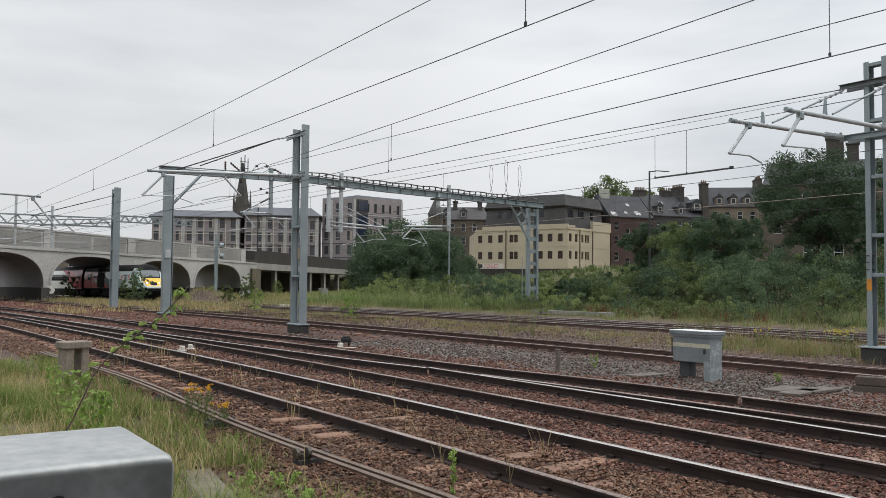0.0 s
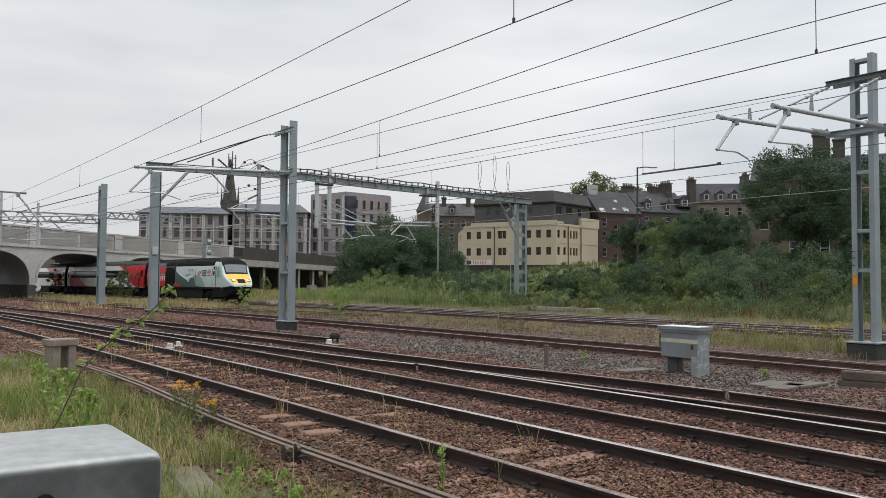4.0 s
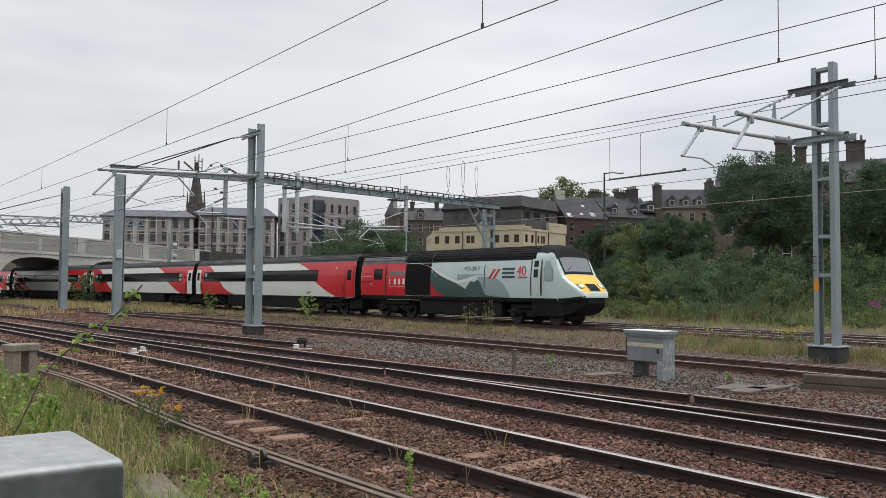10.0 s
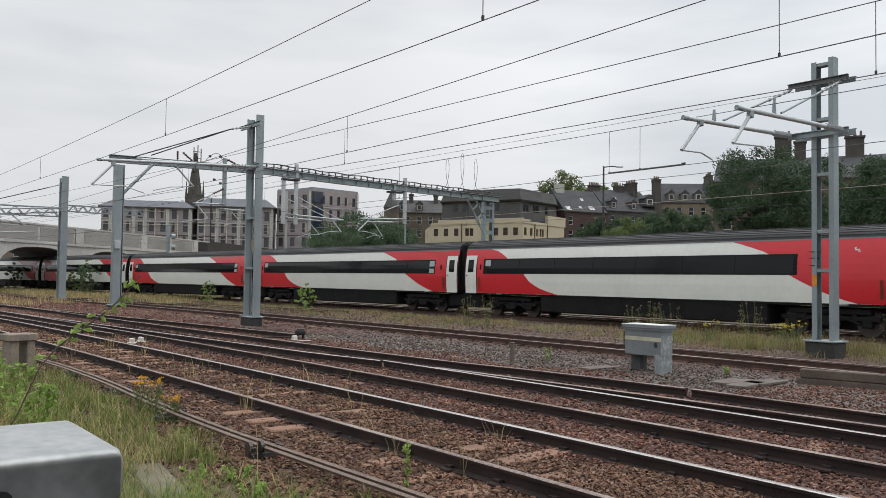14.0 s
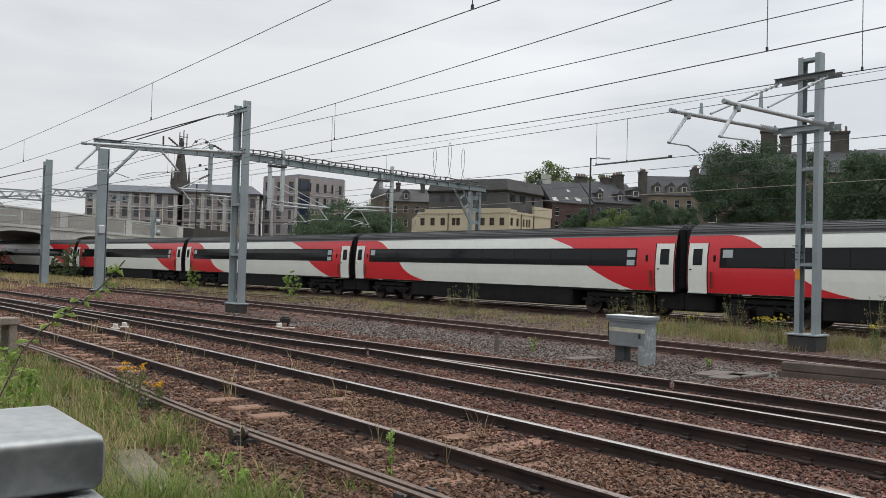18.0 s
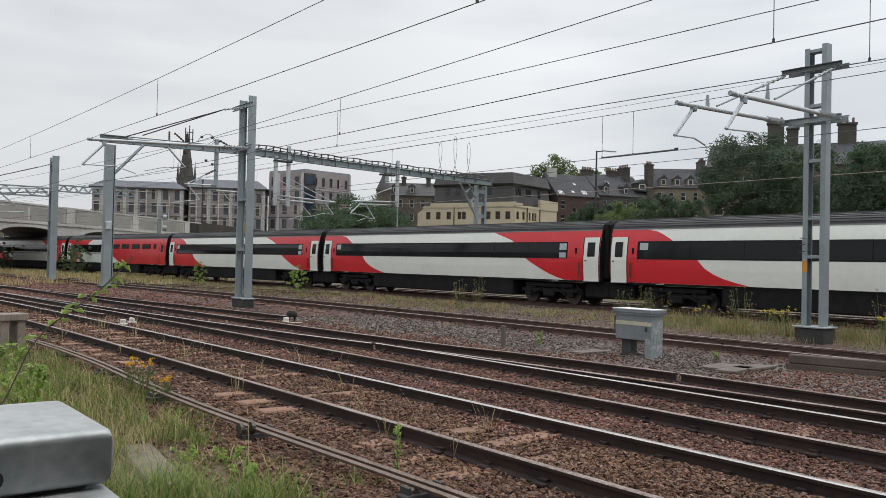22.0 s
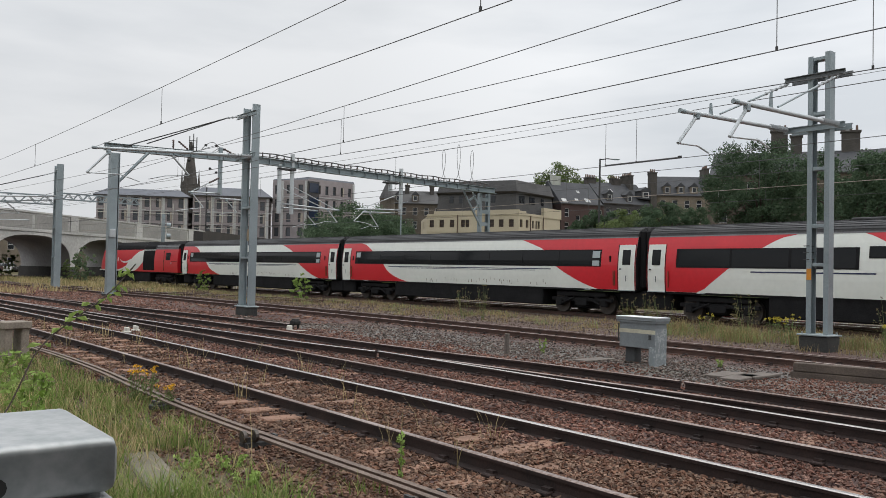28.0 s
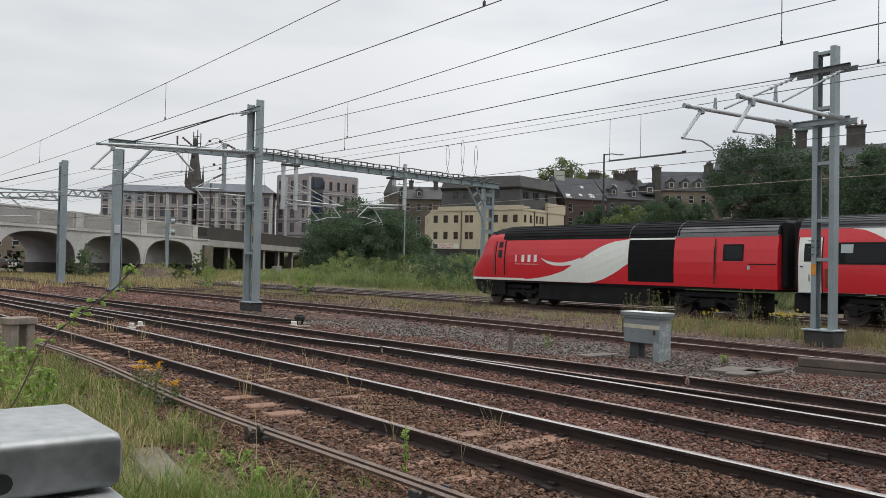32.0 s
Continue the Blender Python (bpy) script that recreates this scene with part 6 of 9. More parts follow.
jumpers = thing("jumper_cables", pose(0, 0, 0), "curling jumper cables over the portal beam", "cable")
for x, h in ((37.6, 2.3), (39.0, 2.9), (40.3, 2.6)):
    pts = [(x - 0.9 + 0.35 * math.sin(a) + 0.9 * a / 6.3, 48.4, boom_z(x) + 0.5 + h * (1 - math.cos(a)) / 2) for a in steps(0, 6.28, 14)]
    part("loop", Geo().tube(pts, 0.016, 5), WIRE, jumpers)
lamp = thing("street_lamp", pose(0, 0, 0), "tall dark street lamp on the embankment", "street lamp")
LX, LY = 62.0, 55.4
part("pole", Geo().cyl((LX, LY, ground_z(LX, LY)), (LX, LY, 13.1), 0.14, 10, top=0.08), DARK_STEEL, lamp)
part("arm", Geo().tube([(LX, LY, 13.0), (LX + 0.5, LY - 0.5, 13.1), (LX + 0.9, LY - 0.9, 13.05)], 0.05), DARK_STEEL, lamp)
part("head", Geo().box((LX + 1.1, LY - 1.1, 13.03), (0.7, 0.25, 0.12), pose(0, 0, 0, 0, 0, -45).to_3x3(), 0.04), STEEL, lamp)
lamp2 = thing("street_lamp", pose(0, 0, 0), "slim grey street lamp before the round tree", "street lamp")
part("pole", Geo().cyl((58.0, 84.0, ground_z(58, 84)), (58.0, 84.0, 10.0), 0.11, 10, top=0.07), STEEL, lamp2)
part("arm", Geo().tube([(58, 84, 9.9), (58.6, 83.4, 10.1)], 0.04), STEEL, lamp2)


# ---- bridge ----
BRIDGE = mat("pale_stained_bridge_concrete", (0.50, 0.49, 0.47), (0.33, 0.325, 0.31), 0.9, 0, 0.18, 3.5, 0.15, (0.34, 0.62))
BRIDGE_PANEL = mat("grey_bridge_panel_concrete", (0.31, 0.30, 0.28), (0.21, 0.205, 0.195), 0.9, 0, 0.3, 4, 0.15)
# vaults are a little darker than the spandrels
VAULT = mat("grey_vault_concrete", (0.42, 0.415, 0.41), (0.27, 0.267, 0.265), 0.95, 0, 0.3, 4, 0.2)
# sooty pier bases, and the painted shade below the viaduct deck
BRIDGE_DARK = mat("sooty_and_shade_dark_stone", (0.075, 0.07, 0.063), (0.035, 0.033, 0.03), 0.95, 0, 0.5, 6, 0.3)
BO, BD = Vector((15.04, 93.8, 0)), Vector((0.738, 0.676, 0)).normalized()
BIN = Vector((-0.16, 0.987, 0)).normalized()
BOUT = Vector((0.676, -0.738, 0)).normalized()
DEEP = 15.0
PIERS = (-57.4, -43.3, -29.2, -15.2, -1.1, 13.15, 27.3, 41.9)


def bp(s, depth, z, out=0.0):
    p = BO + BD * s + BIN * depth + BOUT * out
    return (p.x, p.y, z)


def soffit(s):
    for a, b in zip(PIERS[:-1], PIERS[1:]):
        if a + 0.55 < s < b - 0.55:
            u = abs((s - (a + b) / 2) / ((b - a) / 2 - 0.55))
            return 1.15 + 3.45 * (1 - u ** 2.7) ** (1 / 2.7)
    return None


bridge = thing("road_bridge", pose(0, 0, 0), "pale concrete arched road bridge over the tracks", "bridge", "", "structure")


def arch_rows(inner):
    """The faces over the arches: the spandrel towards the tracks, or the vault behind it."""
    g = Geo()
    for a, b in zip(PIERS[:-1], PIERS[1:]):
        ss = [a + 0.5501 + (b - a - 1.1002) * (1 - math.cos(math.pi * i / 22)) / 2 for i in range(23)]
        low = [soffit(s) or 1.15 for s in ss]
        if inner:
            g.loft([[bp(s, 0, z), bp(s, DEEP, z), bp(s, DEEP, 5.05)] for s, z in zip(ss, low)], False, False)
        else:
            g.loft([[bp(s, 0, 5.05), bp(s, 0, z)] for s, z in zip(ss, low)], False, False)
    return g


part("arch_spandrel", arch_rows(False), BRIDGE, bridge, "pale concrete spandrel")
part("vault", arch_rows(True), VAULT, bridge, "grey barrel vaults", True)
for s in PIERS:
    g = Geo().loft([[bp(s - 0.55, 0, z), bp(s + 0.55, 0, z), bp(s + 0.55, DEEP, z), bp(s - 0.55, DEEP, z)] for z in (1.15, 5.05)])
    part("pier", g, BRIDGE, bridge)
    g = Geo().loft([[bp(s - 0.95, -0.3, z), bp(s + 0.95, -0.3, z), bp(s + 0.95, DEEP, z), bp(s - 0.95, DEEP, z)] for z in (-0.6, 1.2)])
    part("pier_base", g, BRIDGE_DARK, bridge, "sooty pier base")
    part("pilaster", Geo().loft([[bp(s - 0.75, -0.12, z), bp(s + 0.75, -0.12, z), bp(s + 0.75, 0.1, z), bp(s - 0.75, 0.1, z)] for z in (5.0, 7.12)]), BRIDGE, bridge)
for a, b in zip(PIERS[:-1], PIERS[1:]):
    # raised ring round the mouth of each arch
    rows = []
    for i in range(25):
        s = a + 0.56 + (b - a - 1.12) * (1 - math.cos(math.pi * i / 24)) / 2
        z = soffit(s) or 1.15
        c = (a + b) / 2
        rows.append([bp(s, -0.10, z), bp(c + (s - c) * 1.045, -0.10, 1.15 + (z - 1.15) * 1.09), bp(c + (s - c) * 1.045, 0.02, 1.15 + (z - 1.15) * 1.09)])
    part("arch_ring", Geo().loft(rows, False, False), BRIDGE, bridge, "smooth moulded arch ring", True)
    part("parapet", Geo().loft([[bp(a, 0.0, z), bp(b, 0.0, z), bp(b, 0.35, z), bp(a, 0.35, z)] for z in (5.05, 7.0)]), BRIDGE, bridge)
    n = 2
    for i in range(n):
        s0, s1 = a + 0.95 + i * (b - a - 1.6) / n, a + 0.95 + (i + 0.93) * (b - a - 1.6) / n
        part("parapet_panel", Geo().loft([[bp(s0, -0.04, z), bp(s1, -0.04, z), bp(s1, 0.02, z), bp(s0, 0.02, z)] for z in (5.35, 6.75)]), BRIDGE_PANEL, bridge)
for s0, s1, z0, z1, o in ((-60, 46.6, 4.97, 5.18, -0.16), (-60, 46.6, 6.98, 7.16, -0.12)):
    part("string_course", Geo().loft([[bp(s0, o, z), bp(s1, o, z), bp(s1, 0.4, z), bp(s0, 0.4, z)] for z in (z0, z1)]), BRIDGE, bridge)
part("deck", Geo().loft([[bp(-60, 0.36, z), bp(46.6, 0.36, z), bp(46.6, DEEP, z), bp(-60, DEEP, z)] for z in (5.1, 5.6)]), CONCRETE_DARK, bridge)
part("far_parapet", Geo().loft([[bp(-60, DEEP - 0.4, z), bp(46.6, DEEP - 0.4, z), bp(46.6, DEEP, z), bp(-60, DEEP, z)] for z in (5.1, 6.6)]), BRIDGE, bridge)
part("abutment", Geo().loft([[bp(42.45, 0, z), bp(46.6, 0, z), bp(46.6, DEEP, z), bp(42.45, DEEP, z)] for z in (-0.6, 5.05)]), BRIDGE, bridge)
part("roundel", Geo().cyl(bp(-0.75, -0.36, 0.95), bp(-0.75, -0.32, 0.95), 0.42, 18), WHITE_PAINT, bridge, "round white sign on the pier")
part("roundel_bar", Geo().loft([[bp(-0.95, -0.37, z), bp(-0.55, -0.37, z), bp(-0.55, -0.38, z), bp(-0.95, -0.38, z)] for z in (0.85, 1.05)]), DARK_STEEL, bridge)

# dark girder viaduct that carries on beyond the arches
GIRDER = mat("dark_brown_girder_paint", (0.045, 0.038, 0.033), (0.025, 0.022, 0.02), 0.8, 0, 0.6, 8, 0.1)
viaduct = thing("girder_viaduct", pose(0, 0, 0), "dark brown girder viaduct on concrete columns", "viaduct", "", "structure")
part("girder", Geo().loft([[bp(46.6, 0.6, z), bp(100, 4.75, z), bp(100, 14, z), bp(46.6, 14, z)] for z in (5.15, 7.25)]), GIRDER, viaduct)
part("deck_edge", Geo().loft([[bp(46.6, 0.2, z), bp(100, 4.35, z), bp(100, 14.2, z), bp(46.6, 14.2, z)] for z in (4.1, 5.15)]), CONCRETE, viaduct)
for s in (48.0, 56.0, 64.5, 73.5, 82.0, 91.0, 99.0):
    k = 0.9 + (s - 46.6) * 0.08
    part("column", Geo().loft([[bp(s - 0.45, k, z), bp(s + 0.45, k, z), bp(s + 0.45, k + 1.2, z), bp(s - 0.45, k + 1.2, z)] for z in (-0.4, 4.1)]), CONCRETE, viaduct)
# dark sheet added in place of the deep shade under the deck
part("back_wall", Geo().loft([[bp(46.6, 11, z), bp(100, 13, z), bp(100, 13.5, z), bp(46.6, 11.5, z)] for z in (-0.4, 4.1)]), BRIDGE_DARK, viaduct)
part("end_wall", Geo().loft([[bp(44.5, -0.6, z), bp(47.5, -0.6, z), bp(47.5, 1.5, z), bp(44.5, 1.5, z)] for z in (-0.5, 4.2)]), mat("mossy_stone_wall", (0.17, 0.145, 0.10), (0.08, 0.07, 0.05), 0.95, 0, 1.2, 8, 0.4), viaduct, "mossy stone end wall")

# ---- buildings ----
BEIGE = mat("cream_stone_render", (0.52, 0.455, 0.335), (0.43, 0.375, 0.275), 0.9, 0, 0.25, 6, 0.1)
SLATE = mat("dark_slate_cladding", (0.085, 0.083, 0.083), (0.05, 0.049, 0.049), 0.8, 0, 0.4, 5, 0.2)
SLATE_BLUE = mat("grey_slate_roof", (0.070, 0.072, 0.078), (0.040, 0.042, 0.046), 0.9, 0, 0.5, 6, 0.2)
BRICK_GREY = mat("grey_brown_brick", (0.34, 0.30, 0.30), (0.25, 0.22, 0.222), 0.9, 0, 0.5, 7, 0.2)
BRICK_DARK = mat("dark_grey_brick", (0.085, 0.08, 0.08), (0.05, 0.048, 0.048), 0.9, 0, 0.5, 7, 0.2)
BRICK_RED = mat("dark_red_brick", (0.098, 0.060, 0.054), (0.06, 0.038, 0.035), 0.9, 0, 0.6, 8, 0.2)
SANDSTONE = mat("sooty_sandstone", (0.165, 0.135, 0.105), (0.07, 0.06, 0.05), 0.95, 0, 0.4, 6, 0.3)
PALE_PANEL = mat("white_facade_panel", (0.52, 0.52, 0.51), (0.42, 0.42, 0.41), 0.7, 0, 0.5, 5, 0.05)
ROOF_GREY = mat("pale_grey_metal_roof", (0.135, 0.145, 0.168), (0.10, 0.108, 0.125), 0.6, 0, 0.5, 6, 0.05)
SPIRE_STONE = mat("sooty_spire_stone", (0.105, 0.095, 0.085), (0.05, 0.046, 0.042), 0.95, 0, 0.4, 6, 0.3)
TAN_PANEL = mat("pale_tan_panel", (0.42, 0.37, 0.31), (0.34, 0.30, 0.25), 0.8, 0, 1, 8, 0.05)
PANE = glass_mat("dark_window_glass", (0.02, 0.023, 0.027), 0.08)
# the reflected sky is put into this grey tint
FLAT_PANE = glass_mat("sky_reflection_tint_glass", (0.075, 0.082, 0.092), 0.1)
BLUE_PANE = glass_mat("dark_blue_glazing", (0.02, 0.03, 0.055), 0.1)
BROWN_PANE = glass_mat("brown_tinted_window", (0.03, 0.018, 0.012), 0.3)
FRAME_BROWN = mat("brown_window_frame", (0.10, 0.06, 0.04), None, 0.7, 0, 3, 30, 0.05)
CHIMNEY = mat("sooty_chimney_stone", (0.10, 0.09, 0.08), (0.05, 0.045, 0.04), 0.95, 0, 0.8, 8, 0.3)
CLAY = mat("clay_chimney_pot", (0.21, 0.135, 0.10), (0.12, 0.085, 0.07), 0.9, 0, 2, 20, 0.1)


def facade(e, a, b, z0, z1, cols, rows, wall, pane, casing, name="wall", depth=0.25):
    """A wall from a to b with real openings. cols: (centre, width) in metres from a; rows: (sill, head)."""
    a, b = Vector((a[0], a[1], 0)), Vector((b[0], b[1], 0))
    length = (b - a).length
    d = (b - a) / length
    n = Vector((d.y, -d.x, 0))

    def q(u, z, o=0.0):
        p = a + d * u + n * o
        return (p.x, p.y, z)

    us = sorted({0.0, length} | {c + k * w / 2 for c, w in cols for k in (-1, 1)})
    zs = sorted({z0, z1} | {z for r in rows for z in r})
    g = Geo()
    for u0, u1 in zip(us[:-1], us[1:]):
        for k0, k1 in zip(zs[:-1], zs[1:]):
            um, zm = (u0 + u1) / 2, (k0 + k1) / 2
            if any(abs(um - c) < w / 2 for c, w in cols) and any(s < zm < h for s, h in rows):
                g.add([q(u0, k0), q(u1, k0), q(u1, k1), q(u0, k1), q(u0, k0, -depth), q(u1, k0, -depth), q(u1, k1, -depth), q(u0, k1, -depth)], [(0, 1, 5, 4), (1, 2, 6, 5), (2, 3, 7, 6), (3, 0, 4, 7)])
            else:
                g.add([q(u0, k0), q(u1, k0), q(u1, k1), q(u0, k1)], [(0, 1, 2, 3)])
    w = part(name, g.weld(), wall, e)
    for c, wd in cols:
        for s, h in rows:
            f = Geo()
            t = min(0.09, wd * 0.12)
            for u0, u1, k0, k1 in ((c - wd / 2, c - wd / 2 + t, s, h), (c + wd / 2 - t, c + wd / 2, s, h), (c - wd / 2 + t, c + wd / 2 - t, s, s + t), (c - wd / 2 + t, c + wd / 2 - t, h - t, h), (c - wd / 2 + t, c + wd / 2 - t, (s + h) / 2 - t / 2, (s + h) / 2 + t / 2)):
                f.add([q(u0, k0, -depth * 0.6), q(u1, k0, -depth * 0.6), q(u1, k1, -depth * 0.6), q(u0, k1, -depth * 0.6)], [(0, 1, 2, 3)])
            fo = part("window", f, casing, e)
            part("pane", Geo().add([q(c - wd / 2, s, -depth), q(c + wd / 2, s, -depth), q(c + wd / 2, h, -depth), q(c - wd / 2, h, -depth)], [(0, 1, 2, 3)]), pane, fo)
    return w


def solid(e, name, base, z0, z1, material, inset=0.0, label="", low=0.0):
    """A prism on the corners base, its top drawn in."""
    c = Vector((sum(p[0] for p in base) / len(base), sum(p[1] for p in base) / len(base)))
    rows = []
    for z, k in ((z0, low), (z1, inset)):
        r = []
        for p in base:
            v = Vector(p[:2]) - c
            v = v * max(0.02, (1 - k / v.length))
            r.append((c.x + v.x, c.y + v.y, z))
        rows.append(r)
    return part(name, Geo().loft(rows), material, e, label)


def shift(p, q, back):
    """The corners of a block behind the line p-q."""
    d = Vector((q[0] - p[0], q[1] - p[1])).normalized()
    n = Vector((-d.y, d.x)) * back
    return (q[0] + n.x, q[1] + n.y), (p[0] + n.x, p[1] + n.y)


# cream building with a slate-clad upper storey
BA, BC, BB = (93.8, 127.2), (101.8, 110.1), (116.3, 113.9)
cream = thing("cream_office_building", pose(0, 0, 0), "cream rendered office building with dark slate-clad top storey", "building")
ROWS_B = ((6.83, 8.23), (9.94, 11.35))
facade(cream, BA, BC, 0.0, 12.45, ((1.1, 0.95), (3.25, 0.95), (5.42, 0.95), (7.7, 0.8), (8.6, 0.8), (13.55, 0.95), (15.46, 0.95), (17.45, 0.95)), ROWS_B, BEIGE, BROWN_PANE, FRAME_BROWN)
facade(cream, BC, BB, 0.0, 12.55, ((0.9, 0.9), (2.9, 0.9), (5.0, 0.7), (6.2, 0.7), (7.05, 0.7)), ROWS_B, BEIGE, BROWN_PANE, FRAME_BROWN)
facade(cream, (101.8, 140), BA, 0.0, 12.0, ((3, 0.9), (7, 0.9), (11, 0.9)), ROWS_B, BEIGE, BROWN_PANE, FRAME_BROWN)
solid(cream, "back_block", (BA, BC, BB, (128, 128), (110.5, 146)), 2.4, 12.3, BEIGE, 1.2, "", 1.2)
for a, b, u0, u1, z1 in ((BA, BC, 1.6, 9.6, 13.0), (BA, BC, 10.2, 18.9, 13.1), (BC, BB, 0.0, 2.4, 12.9), (BC, BB, 8.6, 15.2, 14.0)):
    d = Vector((b[0] - a[0], b[1] - a[1])).normalized()
    n = Vector((d.y, -d.x)) * 0.12
    c = [(a[0] + d.x * u0 + n.x, a[1] + d.y * u0 + n.y), (a[0] + d.x * u1 + n.x, a[1] + d.y * u1 + n.y)]
    c += [(c[1][0] - n.x * 5, c[1][1] - n.y * 5), (c[0][0] - n.x * 5, c[0][1] - n.y * 5)]
    solid(cream, "parapet", c, 12.2, z1, BEIGE)
for a, b, u in ((BA, BC, 6.6), (BA, BC, 12.3), (BC, BB, 4.0), (BC, BB, 8.5)):
    d = Vector((b[0] - a[0], b[1] - a[1])).normalized()
    p = (a[0] + d.x * u + d.y * 0.1, a[1] + d.y * u - d.x * 0.1)
    part("downpipe", Geo().tube([(p[0], p[1], 3), (p[0], p[1], 12.2)], 0.09), FRAME_BROWN, cream)
for a, b in ((BA, BC), (BC, BB)):
    d = Vector((b[0] - a[0], b[1] - a[1])).normalized()
    n = Vector((d.y, -d.x))
    for z0, z1, o, m, nm in ((1.5, 5.0, 0.06, GIRDER, "shopfront"), (9.0, 9.16, 0.05, BEIGE, "string_course"), (12.1, 12.26, 0.09, BEIGE, "cornice")):
        c = [(a[0], a[1]), (b[0], b[1]), (b[0] + n.x * o, b[1] + n.y * o), (a[0] + n.x * o, a[1] + n.y * o)]
        solid(cream, nm, c, z0, z1, m, 0.0, "dark ground-floor shopfront" if nm == "shopfront" else "")
slate = ((95.2, 126.0), (102.6, 111.6), (115.6, 115.0), (126, 128), (111.5, 145))
solid(cream, "slate_storey", slate, 12.2, 16.6, SLATE, 0.5, "dark slate-clad storey")
solid(cream, "slate_roof", tuple(slate), 16.5, 18.7, SLATE, 0.9, "sloping dark slate mansard")
solid(cream, "roof_edge", tuple(slate), 16.3, 16.6, GIRDER, -0.2)
for a, b, us, zs in ((slate[0], slate[1], (3.0, 5.0, 11.5), (14.6, 15.9)), (slate[1], slate[2], (1.6, 2.6, 5.2, 6.2, 9.5), (14.6, 15.9))):
    d = Vector((b[0] - a[0], b[1] - a[1])).normalized()
    ang = math.degrees(math.atan2(d.y, d.x))
    for u in us:
        c = Vector((a[0], a[1], 15.2)) + Vector((d.x * u - d.y * 0.25, d.y * u + d.x * 0.25, 0))
        w = part("roof_window", Geo().box(c, (0.8, 0.14, 1.3), pose(0, 0, 0, 0, 0, ang).to_3x3()), PANE, cream)
sign = thing("letting_board", pose(0, 0, 0), "white letting board with red words on the cream wall", "sign")
d = Vector((BC[0] - BA[0], BC[1] - BA[1])).normalized()
nrm = Vector((d.y, -d.x))
sa = math.degrees(math.atan2(d.y, d.x))
c = Vector((BA[0], BA[1])) + d * 3.4 + nrm * 0.15
part("board", Geo().box((c.x, c.y, 5.55), (5.6, 0.1, 0.95), pose(0, 0, 0, 0, 0, sa).to_3x3()), WHITE_PAINT, sign)
c2 = Vector((BA[0], BA[1])) + d * 2.0 + nrm * 0.23
writing("words", "TO LET", 0.95, Matrix.Translation((c2.x, c2.y, 5.22)) @ pose(0, 0, 0, 90, 0, sa), LETTER_RED, sign)
c3 = Vector((BA[0], BA[1])) + d * 1.3 + nrm * 0.23
part("dark_square", Geo().box((c3.x, c3.y, 5.55), (0.9, 0.04, 0.7), pose(0, 0, 0, 0, 0, sa).to_3x3()), DARK_STEEL, sign)

# tenements
def pitched(e, a, b, back, z_eave, z_ridge, material, name="roof"):
    """A pitched roof over the block behind the line a-b."""
    q, r = shift(a, b, back)
    m0, m1 = ((a[0] + r[0]) / 2, (a[1] + r[1]) / 2), ((b[0] + q[0]) / 2, (b[1] + q[1]) / 2)
    g = Geo().add([(*a, z_eave), (*b, z_eave), (*m1, z_ridge), (*m0, z_ridge), (*q, z_eave), (*r, z_eave)], [(0, 1, 2, 3), (2, 4, 5, 3), (0, 3, 5), (1, 4, 2), (0, 5, 4, 1)])
    return part(name, g, material, e)


def chimney(e, x, y, z0, z1, wide=2.2, deep=0.9, pots=5, ang=0.0):
    m = pose(0, 0, 0, 0, 0, ang).to_3x3()
    st = part("chimney", Geo().box((x, y, (z0 + z1) / 2), (wide, deep, z1 - z0), m), CHIMNEY, e)
    part("chimney_cap", Geo().box((x, y, z1), (wide + 0.25, deep + 0.25, 0.22), m), CHIMNEY, st)
    for i in range(pots):
        o = m @ Vector(((i - (pots - 1) / 2) * wide / pots, 0, 0))
        part("chimney_pot", Geo().cyl((x + o.x, y + o.y, z1), (x + o.x, y + o.y, z1 + 0.75), 0.17, 8, top=0.13), CLAY, st)


def dormer(e, p, d, z, wall, size=1.5):
    ang = math.degrees(math.atan2(d.y, d.x))
    m = pose(0, 0, 0, 0, 0, ang).to_3x3()
    n = Vector((d.y, -d.x, 0))
    c = Vector((p[0], p[1], z)) + n * 0.1
    w = size
    g = Geo().box(c + Vector((0, 0, 0.8)) - n * 0.9, (w, 2.0, 1.7), m)
    top = [m @ Vector(k) + c - n * 0.9 for k in ((-w * 0.62, -1.1, 1.6), (w * 0.62, -1.1, 1.6), (0, -1.1, 2.5), (-w * 0.62, 1.1, 1.6), (w * 0.62, 1.1, 1.6), (0, 1.1, 2.5))]
    dm = part("dormer", g, wall, e)
    part("dormer_roof", Geo().add(top, [(0, 1, 2), (3, 5, 4), (0, 2, 5, 3), (1, 4, 5, 2), (0, 3, 4, 1)]), SLATE_BLUE, dm)
    part("dormer_window", Geo().box(c + Vector((0, 0, 0.85)) + n * 0.12, (w * 0.62, 0.06, 1.15), m), PALE_PANEL, dm)
    part("pane", Geo().box(c + Vector((0, 0, 0.85)) + n * 0.16, (w * 0.46, 0.04, 0.95), m), PANE, dm)


